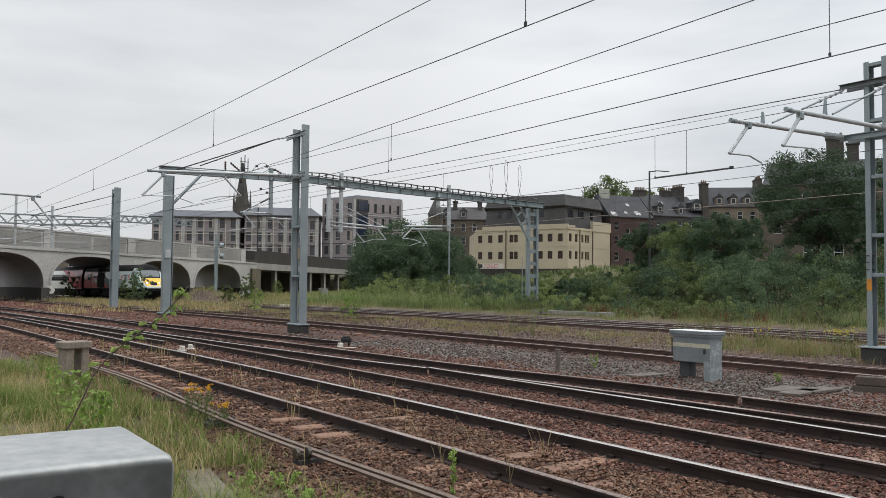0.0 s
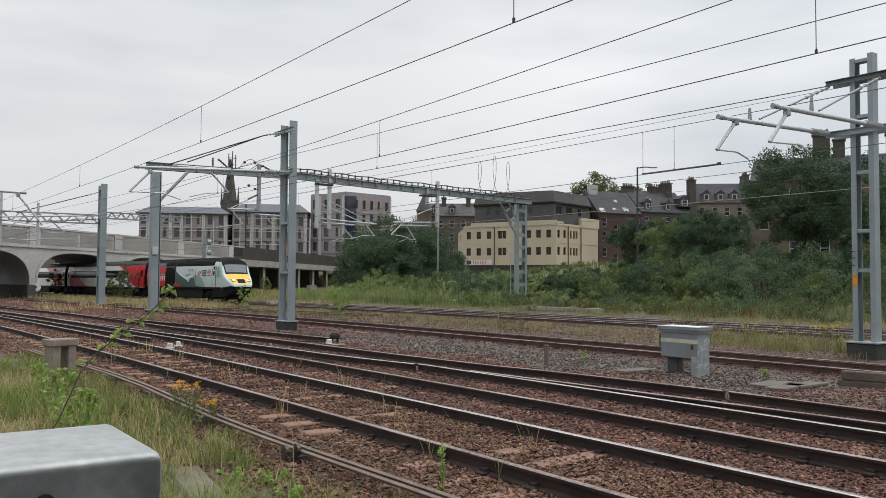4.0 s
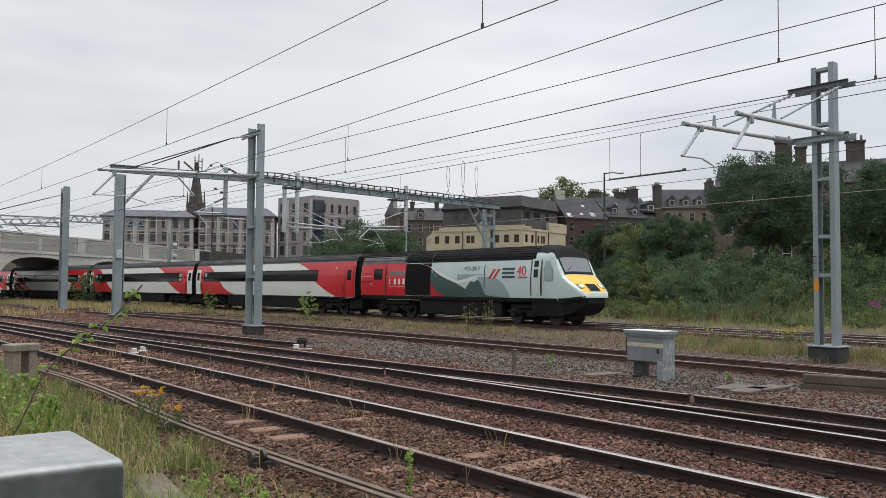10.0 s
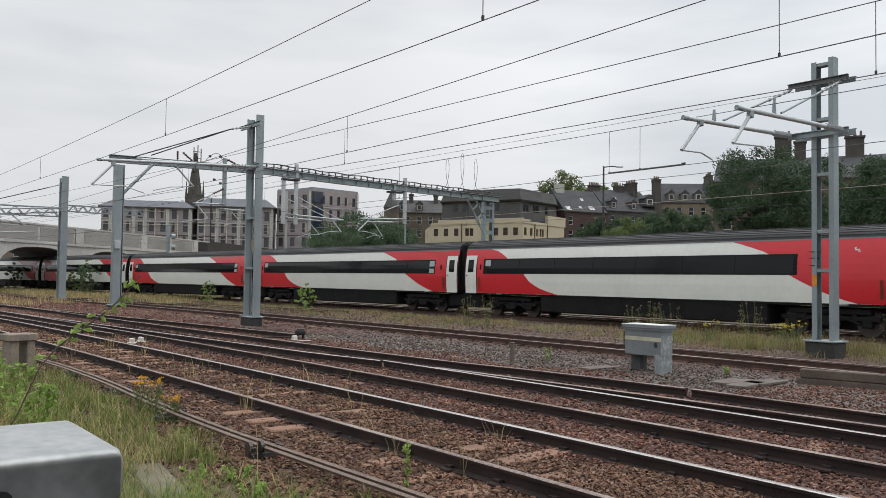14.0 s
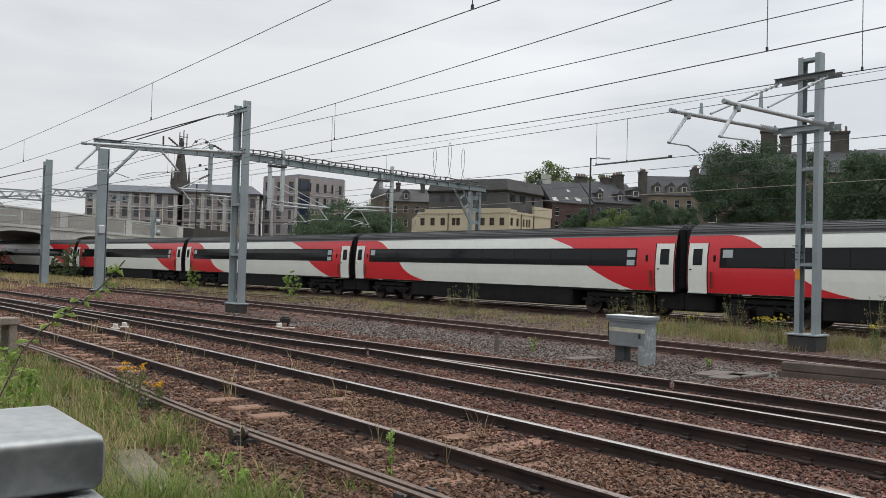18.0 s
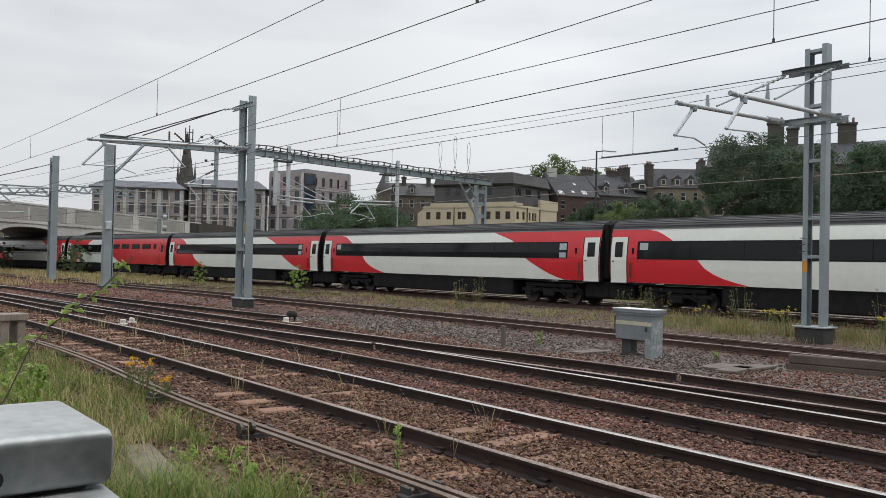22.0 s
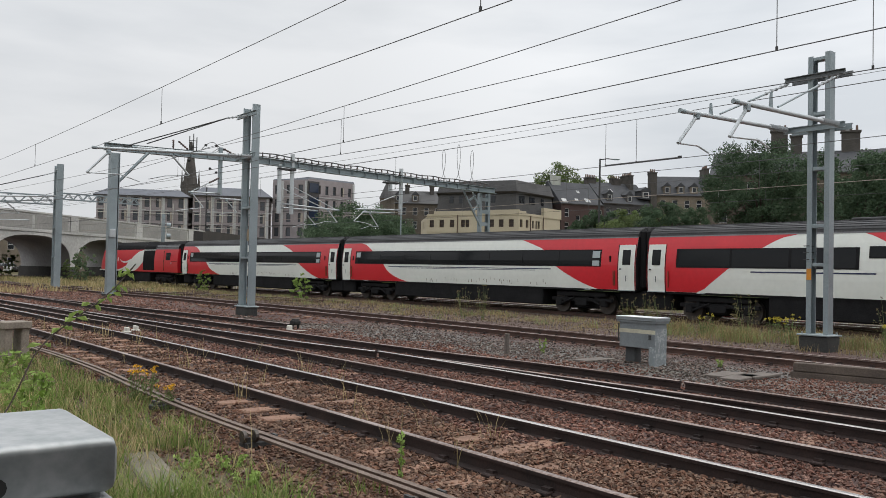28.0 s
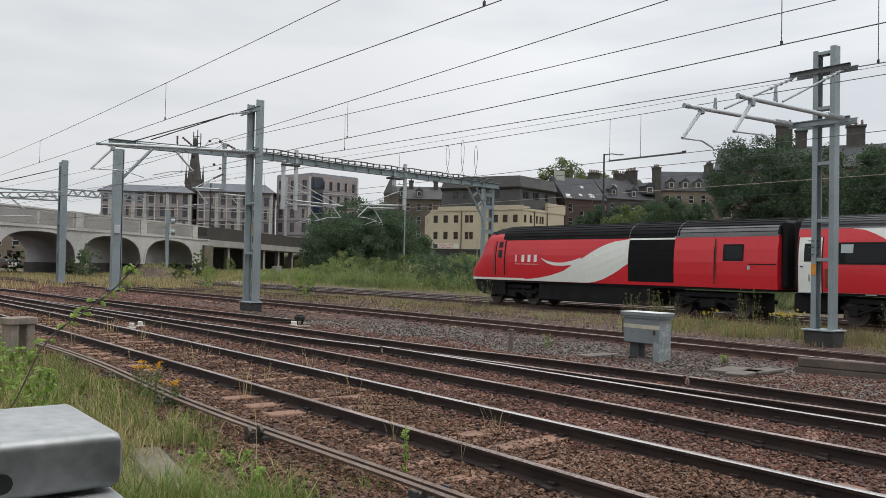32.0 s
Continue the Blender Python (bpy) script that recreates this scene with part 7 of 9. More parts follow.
def tenement(label, a, b, back, z0, z_eave, z_ridge, wall, bays, floors, chims, dormers, roof=None, win=(1.05, 1.75), casing=None):
    e = thing("tenement_house", pose(0, 0, 0), label, "house", "stone tenements")
    la = (Vector(b) - Vector(a)).length
    cols = [((i + 0.5) * la / bays, win[0]) for i in range(bays)]
    rows = [(z_eave - 2.6 - 3.1 * k, z_eave - 2.6 - 3.1 * k + win[1]) for k in range(floors)]
    facade(e, a, b, z0, z_eave, cols, sorted(rows), wall, PANE, casing or PALE_PANEL)
    q, r = shift(a, b, back)
    facade(e, r, a, z0, z_eave, ((back * 0.35, 0.9), (back * 0.7, 0.9)), sorted(rows), wall, PANE, casing or PALE_PANEL, "side_wall")
    solid(e, "back_wall", (b, q, r, (r[0] + 0.4, r[1]), (b[0], b[1] + 0.4)), z0, z_eave, wall)
    pitched(e, a, b, back, z_eave - 0.05, z_ridge, roof or SLATE_BLUE)
    d = Vector((b[0] - a[0], b[1] - a[1])).normalized()
    ang = math.degrees(math.atan2(d.y, d.x))
    part("gutter", Geo().beam((a[0] + d.y * 0.15, a[1] - d.x * 0.15, z_eave), (b[0] + d.y * 0.15, b[1] - d.x * 0.15, z_eave), 0.2), GIRDER, e)
    for k, over, wide, pots in chims:
        p = Vector(a).lerp(Vector(b), k) + Vector((-d.y, d.x)) * (back * 0.5)
        chimney(e, p.x, p.y, z_eave, z_ridge + over, wide, 1.0, pots, ang + 90 if wide > 2.6 else ang)
    for k in dormers:
        p = Vector(a).lerp(Vector(b), k) + Vector((-d.y, d.x)) * 1.0
        dormer(e, p, d, z_eave + 0.5, wall)
    return e


def skylight(e, a, b, back, z_eave, z_ridge, u, k, size=(0.9, 1.1)):
    """A pale roof window lying on the front slope: u along the eave, k up the slope."""
    d = Vector((b[0] - a[0], b[1] - a[1], 0)).normalized()
    n = Vector((-d.y, d.x, 0))
    up = (n * (back / 2) + Vector((0, 0, z_ridge - z_eave))).normalized()
    c = Vector((a[0], a[1], z_eave)) + d * ((Vector(b) - Vector(a)).length * u) + (n * (back / 2) + Vector((0, 0, z_ridge - z_eave))) * k
    out = d.cross(up) * 0.06
    w, h = d * (size[0] / 2), up * (size[1] / 2)
    f = part("skylight", Geo().loft([[c - w - h, c + w - h, c + w + h, c - w + h], [c - w - h + out, c + w - h + out, c + w + h + out, c - w + h + out]]), PALE_PANEL, e)
    part("pane", Geo().loft([[c + out - w * 0.75 - h * 0.75, c + out + w * 0.75 - h * 0.75], [c + out * 1.4 - w * 0.75 + h * 0.75, c + out * 1.4 + w * 0.75 + h * 0.75]], False, False), SCREEN_GLASS, f)


TAN_STONE = mat("weathered_tan_sandstone", (0.235, 0.195, 0.15), (0.13, 0.11, 0.085), 0.95, 0, 0.4, 6, 0.3)
HARLING = mat("pale_harled_render", (0.46, 0.47, 0.42), (0.34, 0.35, 0.31), 0.9, 0, 0.6, 8, 0.1)


def red_tenement():
    """A brick tenement whose stair windows sit half a storey lower than the others."""
    a, b, back, z0, ze, zr = (117.6, 114.95), (127.4, 112.6), 11, 3, 15.5, 20.4
    e = thing("tenement_house", pose(0, 0, 0), "dark red brick tenement with staggered white windows and slate roof", "house", "stone tenements")
    m = Vector(a).lerp(Vector(b), 0.235)
    k = Vector(a).lerp(Vector(b), 0.52)
    facade(e, a, (m.x, m.y), z0, ze, ((1.35, 1.0),), ((7.0, 8.75), (10.1, 11.9), (12.9, 14.6)), BRICK_RED, PANE, PALE_PANEL)
    facade(e, (m.x, m.y), (k.x, k.y), z0, ze, ((1.6, 0.95),), ((5.9, 7.6), (8.9, 10.7), (11.5, 13.3)), BRICK_RED, PANE, PALE_PANEL)
    facade(e, (k.x, k.y), b, z0, ze, ((1.9, 1.0), (3.9, 1.0)), ((7.0, 8.75), (10.1, 11.9), (12.9, 14.6)), BRICK_RED, PANE, PALE_PANEL)
    q, r = shift(a, b, back)
    solid(e, "side_wall", (a, r, (r[0] + 0.3, r[1]), (a[0] + 0.3, a[1])), z0, ze, BRICK_RED)
    solid(e, "back_wall", (b, q, r, (r[0] + 0.4, r[1]), (b[0], b[1] + 0.4)), z0, ze, BRICK_RED)
    pitched(e, a, b, back, ze - 0.05, zr, SLATE_BLUE)
    part("gutter", Geo().beam((a[0], a[1] - 0.15, ze), (b[0], b[1] - 0.15, ze), 0.2), GIRDER, e)
    part("chimney", Geo().box((120.4, 119.5, 18.4), (2.0, 0.9, 6.2), pose(0, 0, 0, 0, 0, -13).to_3x3(), 0.03), HARLING, e, "pale harled chimney")
    for u, h, sz in ((0.12, 0.14, (1.1, 1.2)), (0.68, 0.20, (1.1, 1.2)), (0.42, 0.2, (0.6, 0.8)), (0.58, 0.58, (0.6, 0.7))):
        skylight(e, a, b, back, ze, zr, u, h, sz)
    return e


red_tenement()
GA, GB = (128.4, 113.6), (140.5, 110.6)
grey_house = tenement("grey stone tenement with a gabled bay and tall chimneys", GA, GB, 12, 4, 16.2, 21.2, BRICK_DARK, 5, 4, ((0.05, 0.7, 2.5, 6), (0.56, 0.9, 2.4, 4), (0.80, 1.7, 3.4, 6)), (0.16, 0.56))
dg = Vector((GB[0] - GA[0], GB[1] - GA[1])).normalized()
gp = Vector(GA).lerp(Vector(GB), 0.875) + Vector((-dg.y, dg.x)) * 0.8
dormer(grey_house, gp, dg, 17.7, SLATE_BLUE, 2.5)
chimney(grey_house, 141.3, 111.6, 14.0, 23.4, 1.5, 1.2, 3, -14)
skylight(grey_house, GA, GB, 12, 16.2, 21.2, 0.34, 0.62, (0.7, 0.8))
tenement("weathered tan sandstone tenement with gabled dormers", (142.4, 111.2), (152, 103), 12, 4, 18.6, 23.4, TAN_STONE, 5, 4, ((0.0, 0.5, 3.0, 6), (0.9, 1.6, 4.0, 6)), (0.18, 0.41, 0.63, 0.86))
tenement("sooty sandstone tenement behind the tall tree", (153, 102), (166, 88), 12, 4, 18.5, 23.8, SANDSTONE, 6, 4, ((0.1, 3.5, 4.6, 6), (0.5, 3.2, 4.2, 6), (0.95, 2.4, 4.0, 6)), (0.3, 0.7))
tenement("cream sandstone tenement seen between the trees", (116, 78), (138, 52), 12, 4, 15.0, 20.0, mat("cleaned_cream_sandstone", (0.42, 0.34, 0.25), (0.30, 0.245, 0.18), 0.9, 0, 0.4, 6, 0.2), 9, 4, ((0.1, 2.0, 4.0, 6), (0.5, 2.0, 3.6, 6), (0.9, 2.0, 4.0, 6)), (0.25, 0.6))
tenement("sooty stone tenement behind the tall trees", (86.0, 59.5), (97.0, 39.7), 12, 4, 13.8, 17.2, SANDSTONE, 7, 3, ((0.34, 2.6, 1.9, 3), (0.425, 1.9, 1.3, 2), (0.69, 2.2, 2.0, 3)), ())
tenement("old dark stone tenement with a corner turret", (105.5, 158.5), (116, 151.0), 12, 4, 17.0, 20.5, SANDSTONE, 5, 4, ((0.35, 1.2, 3.0, 5), (0.8, 1.2, 3.0, 5)), (0.2, 0.5), SLATE)
turret = thing("corner_turret", pose(0, 0, 0), "dark slate pointed turret of an old tenement", "turret")
part("drum", Geo().cyl((105.2, 158.0, 4), (105.2, 158.0, 18.0), 1.7, 12), SANDSTONE, turret)
part("cone", Geo().cyl((105.2, 158.0, 18.0), (105.2, 158.0, 22.0), 1.9, 12, top=0.12), SLATE, turret)
part("finial", Geo().cyl((105.2, 158.0, 22.0), (105.2, 158.0, 22.9), 0.06, 6), DARK_STEEL, turret)


# brick apartment blocks behind the bridge
def apartments(label, a, b, back, z0, z1, bays, floors, top, panels, wall=BRICK_GREY, storey=3.0, poles=True):
    e = thing("apartment_block", pose(0, 0, 0), label, "apartment block", "apartment blocks")
    la = (Vector(b) - Vector(a)).length
    w = la / bays
    cols = []
    for i in range(bays):
        c = (i + 0.5) * w
        cols.append((c - w * 0.12, w * (0.42 if poles else 0.38)))
    rows = [(z0 + 0.7 + storey * k, z0 + 2.75 + storey * k) for k in range(floors)]
    facade(e, a, b, z0, z1, cols, rows, wall, FLAT_PANE, DARK_STEEL)
    q, r = shift(a, b, back)
    solid(e, "core", ((a[0] - (a[0] - r[0]) * 0.03, a[1] - (a[1] - r[1]) * 0.03), (b[0] - (b[0] - q[0]) * 0.03, b[1] - (b[1] - q[1]) * 0.03), q, r), z0, z1 - 0.05, wall)
    if poles:
        solid(e, "hipped_roof", (a, b, q, r), z1, z1 + top, ROOF_GREY, 2.6, "low slate-blue hipped roof", -0.9)
        solid(e, "fascia", (a, b, q, r), z1 - 0.22, z1 + 0.02, BRICK_DARK, -0.9, "", -0.9)
    else:
        solid(e, "flat_roof", (a, b, q, r), z1, z1 + top, ROOF_GREY, 0.25, "grey flat roof edge")
    d = Vector((b[0] - a[0], b[1] - a[1])).normalized()
    n = Vector((d.y, -d.x, 0))
    ang = math.degrees(math.atan2(d.y, d.x))
    m = pose(0, 0, 0, 0, 0, ang).to_3x3()
    for i in panels:
        c = Vector((a[0], a[1], 0)) + Vector((d.x, d.y, 0)) * ((i + 0.86) * w) + n * 0.12
        part("pale_panel", Geo().box((c.x, c.y, (z0 + z1) / 2 + 0.3), (w * 0.20, 0.22, z1 - z0 - 1.2), m), PALE_PANEL, e)
        for k in range(floors if poles else 0):
            part("balcony_rail", Geo().box((c.x, c.y, z0 + storey * k + 0.1), (w * 0.9, 0.12, 0.12), m), PALE_PANEL, e)
    # slim white balcony poles and rails before the facade
    for i in range(bays if poles else 0):
        c = Vector((a[0], a[1], 0)) + Vector((d.x, d.y, 0)) * ((i + 0.5) * w + w * 0.22) + n * 0.35
        part("balcony_pole", Geo().beam((c.x, c.y, z0), (c.x, c.y, z1 - (0.2 if i % 3 else 1.6)), 0.13), WHITE_PAINT, e)
    for k in range(1, floors + 1 if poles else 1):
        p = Vector((a[0], a[1], z0 + storey * k - 0.7)) + n * 0.35
        part("balcony_bar", Geo().beam(p + Vector((d.x, d.y, 0)) * (la * 0.02), p + Vector((d.x, d.y, 0)) * (la * (0.98 if k % 2 else 0.7)), 0.10), WHITE_PAINT, e)
    for i in range(bays):
        for k in range(floors):
            if (i * 7 + k * 3) % 4 == 0:
                c = Vector((a[0], a[1], 0)) + Vector((d.x, d.y, 0)) * ((i + 0.5) * w + w * 0.02) + n * 0.05
                part("tan_panel", Geo().box((c.x, c.y, z0 + storey * k + 1.7), (w * 0.16, 0.1, 2.0), m), TAN_PANEL, e)
    for k in range(1, floors):
        c = Vector(((a[0] + b[0]) / 2, (a[1] + b[1]) / 2, z0 + storey * k - 0.05)) + n * 0.06
        part("floor_band", Geo().box(c, (la, 0.12, 0.14), m), PALE_PANEL if k == floors - 1 else BRICK_DARK, e)
    return e


apartments("long brown brick apartment block with pale vertical panels", (51.0, 193.2), (68.5, 184.4), 16, 5, 17.2, 8, 4, 1.6, (0, 2, 3, 5, 7))
apartments("long brown brick apartment block with pale vertical panels", (69.5, 184.0), (84.5, 176.0), 16, 5, 17.8, 7, 4, 2.0, (1, 3, 4, 6))
apartments("taller brown brick apartment block with dark corner bays", (86.3, 178.0), (91.1, 169.7), 14, 5, 22.1, 3, 5, 0.3, (0, 2), BRICK_GREY, 3.3, False)
apartments("taller dark brick apartment block with curved pale bands", (91.1, 169.7), (104.6, 171.6), 14, 5, 22.3, 6, 5, 0.4, (5,), BRICK_GREY, 3.3, False)
hump = thing("glazed_stair_tower", pose(0, 0, 0), "dark blue-grey glazed stair tower on the apartment block", "stair tower")
solid(hump, "shaft", ((91.0, 169.3), (94.0, 169.7), (94.0, 171.2), (91.0, 171.2)), 5, 21.7, BRICK_DARK)
for k in range(5):
    part("window_band", Geo().box((92.5, 169.46, 7.4 + 3.2 * k), (2.5, 0.1, 2.2), pose(0, 0, 0, 0, 0, 8).to_3x3()), BLUE_PANE, hump)

# church spire
spire = thing("church_spire", pose(0, 0, 0), "dark stone church spire with pinnacles and scaffolding", "church spire")
CX, CY = 91.0, 243.5
part("tower", Geo().box((CX, CY, 15), (4.2, 4.2, 22)), SPIRE_STONE, spire)
part("spire_cone", Geo().cyl((CX, CY, 26), (CX, CY, 39.0), 2.3, 8, top=0.35), SPIRE_STONE, spire)
for a in (-1, 1):
    for b in (-1, 1):
        part("pinnacle", Geo().cyl((CX + a * 1.9, CY + b * 1.9, 25), (CX + a * 1.9, CY + b * 1.9, 30.5), 0.45, 6, top=0.06), SPIRE_STONE, spire)
g = Geo()
for a in (-1.0, 0.2, 1.2):
    g.beam((CX + a, CY - 1.2, 34), (CX + a, CY - 1.2, 41.5 - abs(a)), 0.22)
g.beam((CX - 1.2, CY - 1.2, 39.2), (CX + 1.4, CY - 1.2, 39.2), 0.18).beam((CX - 1.2, CY - 1.2, 37.2), (CX + 1.4, CY - 1.2, 37.2), 0.18)
part("scaffold", g, DARK_STEEL, spire, "dark scaffolding round the spire top")

# low roofs far behind the bridge
for i, (x, y, w, h) in enumerate(((40, 215, 16, 9.0), (22, 230, 18, 8.0), (4, 220, 20, 8.5), (-44, 200, 22, 9.0))):
    tenement("distant sooty stone house with slate roof", (x, y), (x + w, y - 2), 10, 0, h - 1.8, h + 0.8, SANDSTONE, 6, 3, ((0.3, 1.0, 2.4, 5),), ())


tenement("long tan stone warehouse beyond the bridge", (21.5, 160.0), (50.0, 152.0), 10, 0, 6.4, 8.6, TAN_STONE, 11, 2, ((0.2, 0.8, 2.2, 4), (0.7, 0.8, 2.2, 4)), ())


def parked_car(label, x, y, turn, paint):
    """A small hatchback: body, cabin glass, roof, four wheels."""
    e = thing("parked_car", pose(x, y, 0.05, 0, 0, turn), label, "car", "parked cars")
    rows = []
    for l, z0, z1, w in ((-2.0, 0.4, 0.75, 0.70), (-1.9, 0.28, 0.85, 0.80), (-1.0, 0.25, 0.92, 0.84), (1.2, 0.25, 0.95, 0.84), (1.85, 0.28, 0.9, 0.80), (2.0, 0.4, 0.8, 0.7)):
        rows.append([(l, -w, z0), (l, w, z0), (l, w, z1), (l, -w, z1)])
    part("body", Geo().loft(rows), paint, e)
    part("cabin_glass", Geo().loft([[(-1.05, -0.74, 0.9), (1.75, -0.74, 0.9), (1.75, 0.74, 0.9), (-1.05, 0.74, 0.9)], [(-0.35, -0.6, 1.36), (1.4, -0.6, 1.36), (1.4, 0.6, 1.36), (-0.35, 0.6, 1.36)]]), PANE, e)
    part("roof", Geo().box((0.52, 0, 1.39), (1.75, 1.22, 0.07), None, 0.02), paint, e)
    for a in (-1.25, 1.25):
        for b in (-0.8, 0.8):
            part("wheel", Geo().cyl((a, b - 0.09, 0.3), (a, b + 0.09, 0.3), 0.3, 14), RUBBER, e)
    for b in (-0.6, 0.6):
        part("headlight", Geo().box((-1.97, b, 0.68), (0.06, 0.28, 0.12), None, 0.02), FROSTED, e)


parked_car("red parked hatchback beyond the bridge", 22.2, 142.5, 20, BRICK_RED)
parked_car("white parked hatchback beyond the bridge", 24.6, 144.5, 20, CREAM)
parked_car("dark parked hatchback beyond the bridge", 27.4, 141.5, 20, GIRDER)


# ---- plants ----
LEAF_DARK = island_mat("dark_summer_leaves", ((0.055, 0.086, 0.052), (0.078, 0.118, 0.070), (0.105, 0.150, 0.088), (0.064, 0.100, 0.060)), 0.85, 0.3, 0.1)
LEAF_MID = island_mat("green_shrub_leaves", ((0.10, 0.132, 0.056), (0.14, 0.182, 0.075), (0.18, 0.222, 0.095), (0.12, 0.16, 0.066)), 0.85, 0.3, 0.1)
LEAF_LIGHT = island_mat("pale_green_willow_leaves", ((0.165, 0.215, 0.080), (0.22, 0.275, 0.108), (0.275, 0.325, 0.14), (0.185, 0.24, 0.092)), 0.85, 0.3, 0.1)
LEAF_BLUE = island_mat("blue_green_young_tree_leaves", ((0.10, 0.15, 0.082), (0.132, 0.19, 0.105), (0.165, 0.228, 0.126), (0.11, 0.165, 0.092)), 0.85, 0.3, 0.1)
LEAF_BRIGHT = island_mat("bright_weed_leaves", ((0.17, 0.27, 0.05), (0.25, 0.36, 0.09), (0.33, 0.43, 0.14), (0.2, 0.31, 0.07)), 0.7, 0.35, 0.2)
LEAF_ROUND = island_mat("dusky_green_tree_leaves", ((0.072, 0.110, 0.068), (0.098, 0.145, 0.086), (0.128, 0.178, 0.105), (0.082, 0.124, 0.076)), 0.85, 0.3, 0.1)
RUSSET = island_mat("russet_dock_stalks", ((0.12, 0.055, 0.03), (0.19, 0.09, 0.05), (0.25, 0.14, 0.08), (0.14, 0.10, 0.045)), 0.85, 0.2, 0.1)
BARK = mat("grey_brown_bark", (0.09, 0.07, 0.055), (0.045, 0.036, 0.03), 0.95, 0, 3, 25, 0.5)
STRAW = island_mat("dry_straw_grass", ((0.20, 0.145, 0.07), (0.31, 0.235, 0.12), (0.40, 0.32, 0.175), (0.17, 0.14, 0.06)), 0.85, 0.3, 0.1)
STRAW_PALE = island_mat("bleached_verge_straw", ((0.30, 0.23, 0.115), (0.43, 0.34, 0.18), (0.52, 0.43, 0.24), (0.25, 0.21, 0.09)), 0.85, 0.3, 0.1)
GRASS = island_mat("green_verge_grass", ((0.088, 0.155, 0.031), (0.144, 0.217, 0.052), (0.206, 0.268, 0.077), (0.299, 0.289, 0.124)), 0.8, 0.3, 0.1)
TAN_GRASS = island_mat("yellow_green_rough_grass", ((0.19, 0.20, 0.075), (0.27, 0.265, 0.11), (0.36, 0.325, 0.16), (0.16, 0.19, 0.065)), 0.8, 0.3, 0.1)
GOLD = island_mat("yellow_flower_heads", ((0.68, 0.36, 0.02), (0.75, 0.45, 0.03), (0.60, 0.28, 0.02)), 0.8, 0.2, 0.1)
LEMON = island_mat("pale_yellow_flower_heads", ((0.50, 0.42, 0.05), (0.62, 0.50, 0.06), (0.36, 0.36, 0.08)), 0.8, 0.2, 0.1)
SEED = island_mat("brown_seeding_weed", ((0.12, 0.10, 0.05), (0.20, 0.16, 0.08), (0.28, 0.23, 0.13), (0.10, 0.12, 0.045)), 0.85, 0.2, 0.1)
PURPLE = island_mat("purple_willowherb_flowers", ((0.28, 0.08, 0.22), (0.36, 0.12, 0.30), (0.22, 0.06, 0.16)), 0.8, 0.2, 0.1)


def leaf_cloud(rng, centres, radii, per, size, droop=0.0):
    """Many small leaves round clump centres, as folded pairs of triangles."""
    n = len(centres) * per
    k = np.repeat(np.arange(len(centres)), per)
    d = rng.normal(size=(n, 3))
    d /= np.linalg.norm(d, axis=1)[:, None]
    p = np.asarray(centres)[k] + d * (np.asarray(radii)[k] * rng.random(n) ** 0.45)[:, None] * np.array([1, 1, 0.8])
    a = rng.normal(size=(n, 3)) + d * 0.5
    a[:, 2] -= droop
    a /= np.linalg.norm(a, axis=1)[:, None]
    b = np.cross(a, rng.normal(size=(n, 3)))
    b /= np.linalg.norm(b, axis=1)[:, None]
    s = size * rng.uniform(0.6, 1.3, n)[:, None]
    v = np.stack([p - a * s, p + b * s * 0.5, p + a * s, p - b * s * 0.5], 1).reshape(-1, 3)
    return v


def leaf_mesh(name, verts, material):
    me = quad_mesh(name, verts, np.arange(len(verts)).reshape(-1, 4))
    me.materials.append(material)
    return me


def crown_clumps(rng, cx, cy, z0, z1, rx, ry, n, lump=0.22, knobs=0.30, floor=-9.0):
    """Clump centres in an uneven egg-shaped crown."""
    out, rad = [], []
    lobes = rng.normal(size=(7, 3))
    lobes /= np.linalg.norm(lobes, axis=1)[:, None]
    while len(out) < n:
        d = rng.normal(size=3)
        d /= np.linalg.norm(d)
        bulge = 1.10 - knobs + knobs * max(0.0, float((lobes @ d).max()) - 0.35) / 0.65
        r = bulge * (rng.random() ** 0.35)
        h = (z1 - z0) / 2
        if (z0 + z1) / 2 + d[2] * h * r < floor:
            continue
        out.append((cx + d[0] * rx * r, cy + d[1] * ry * r, (z0 + z1) / 2 + d[2] * h * r))
        rad.append(lump * min(rx, h) * rng.uniform(0.6, 1.25))
    return np.array(out), np.array(rad)


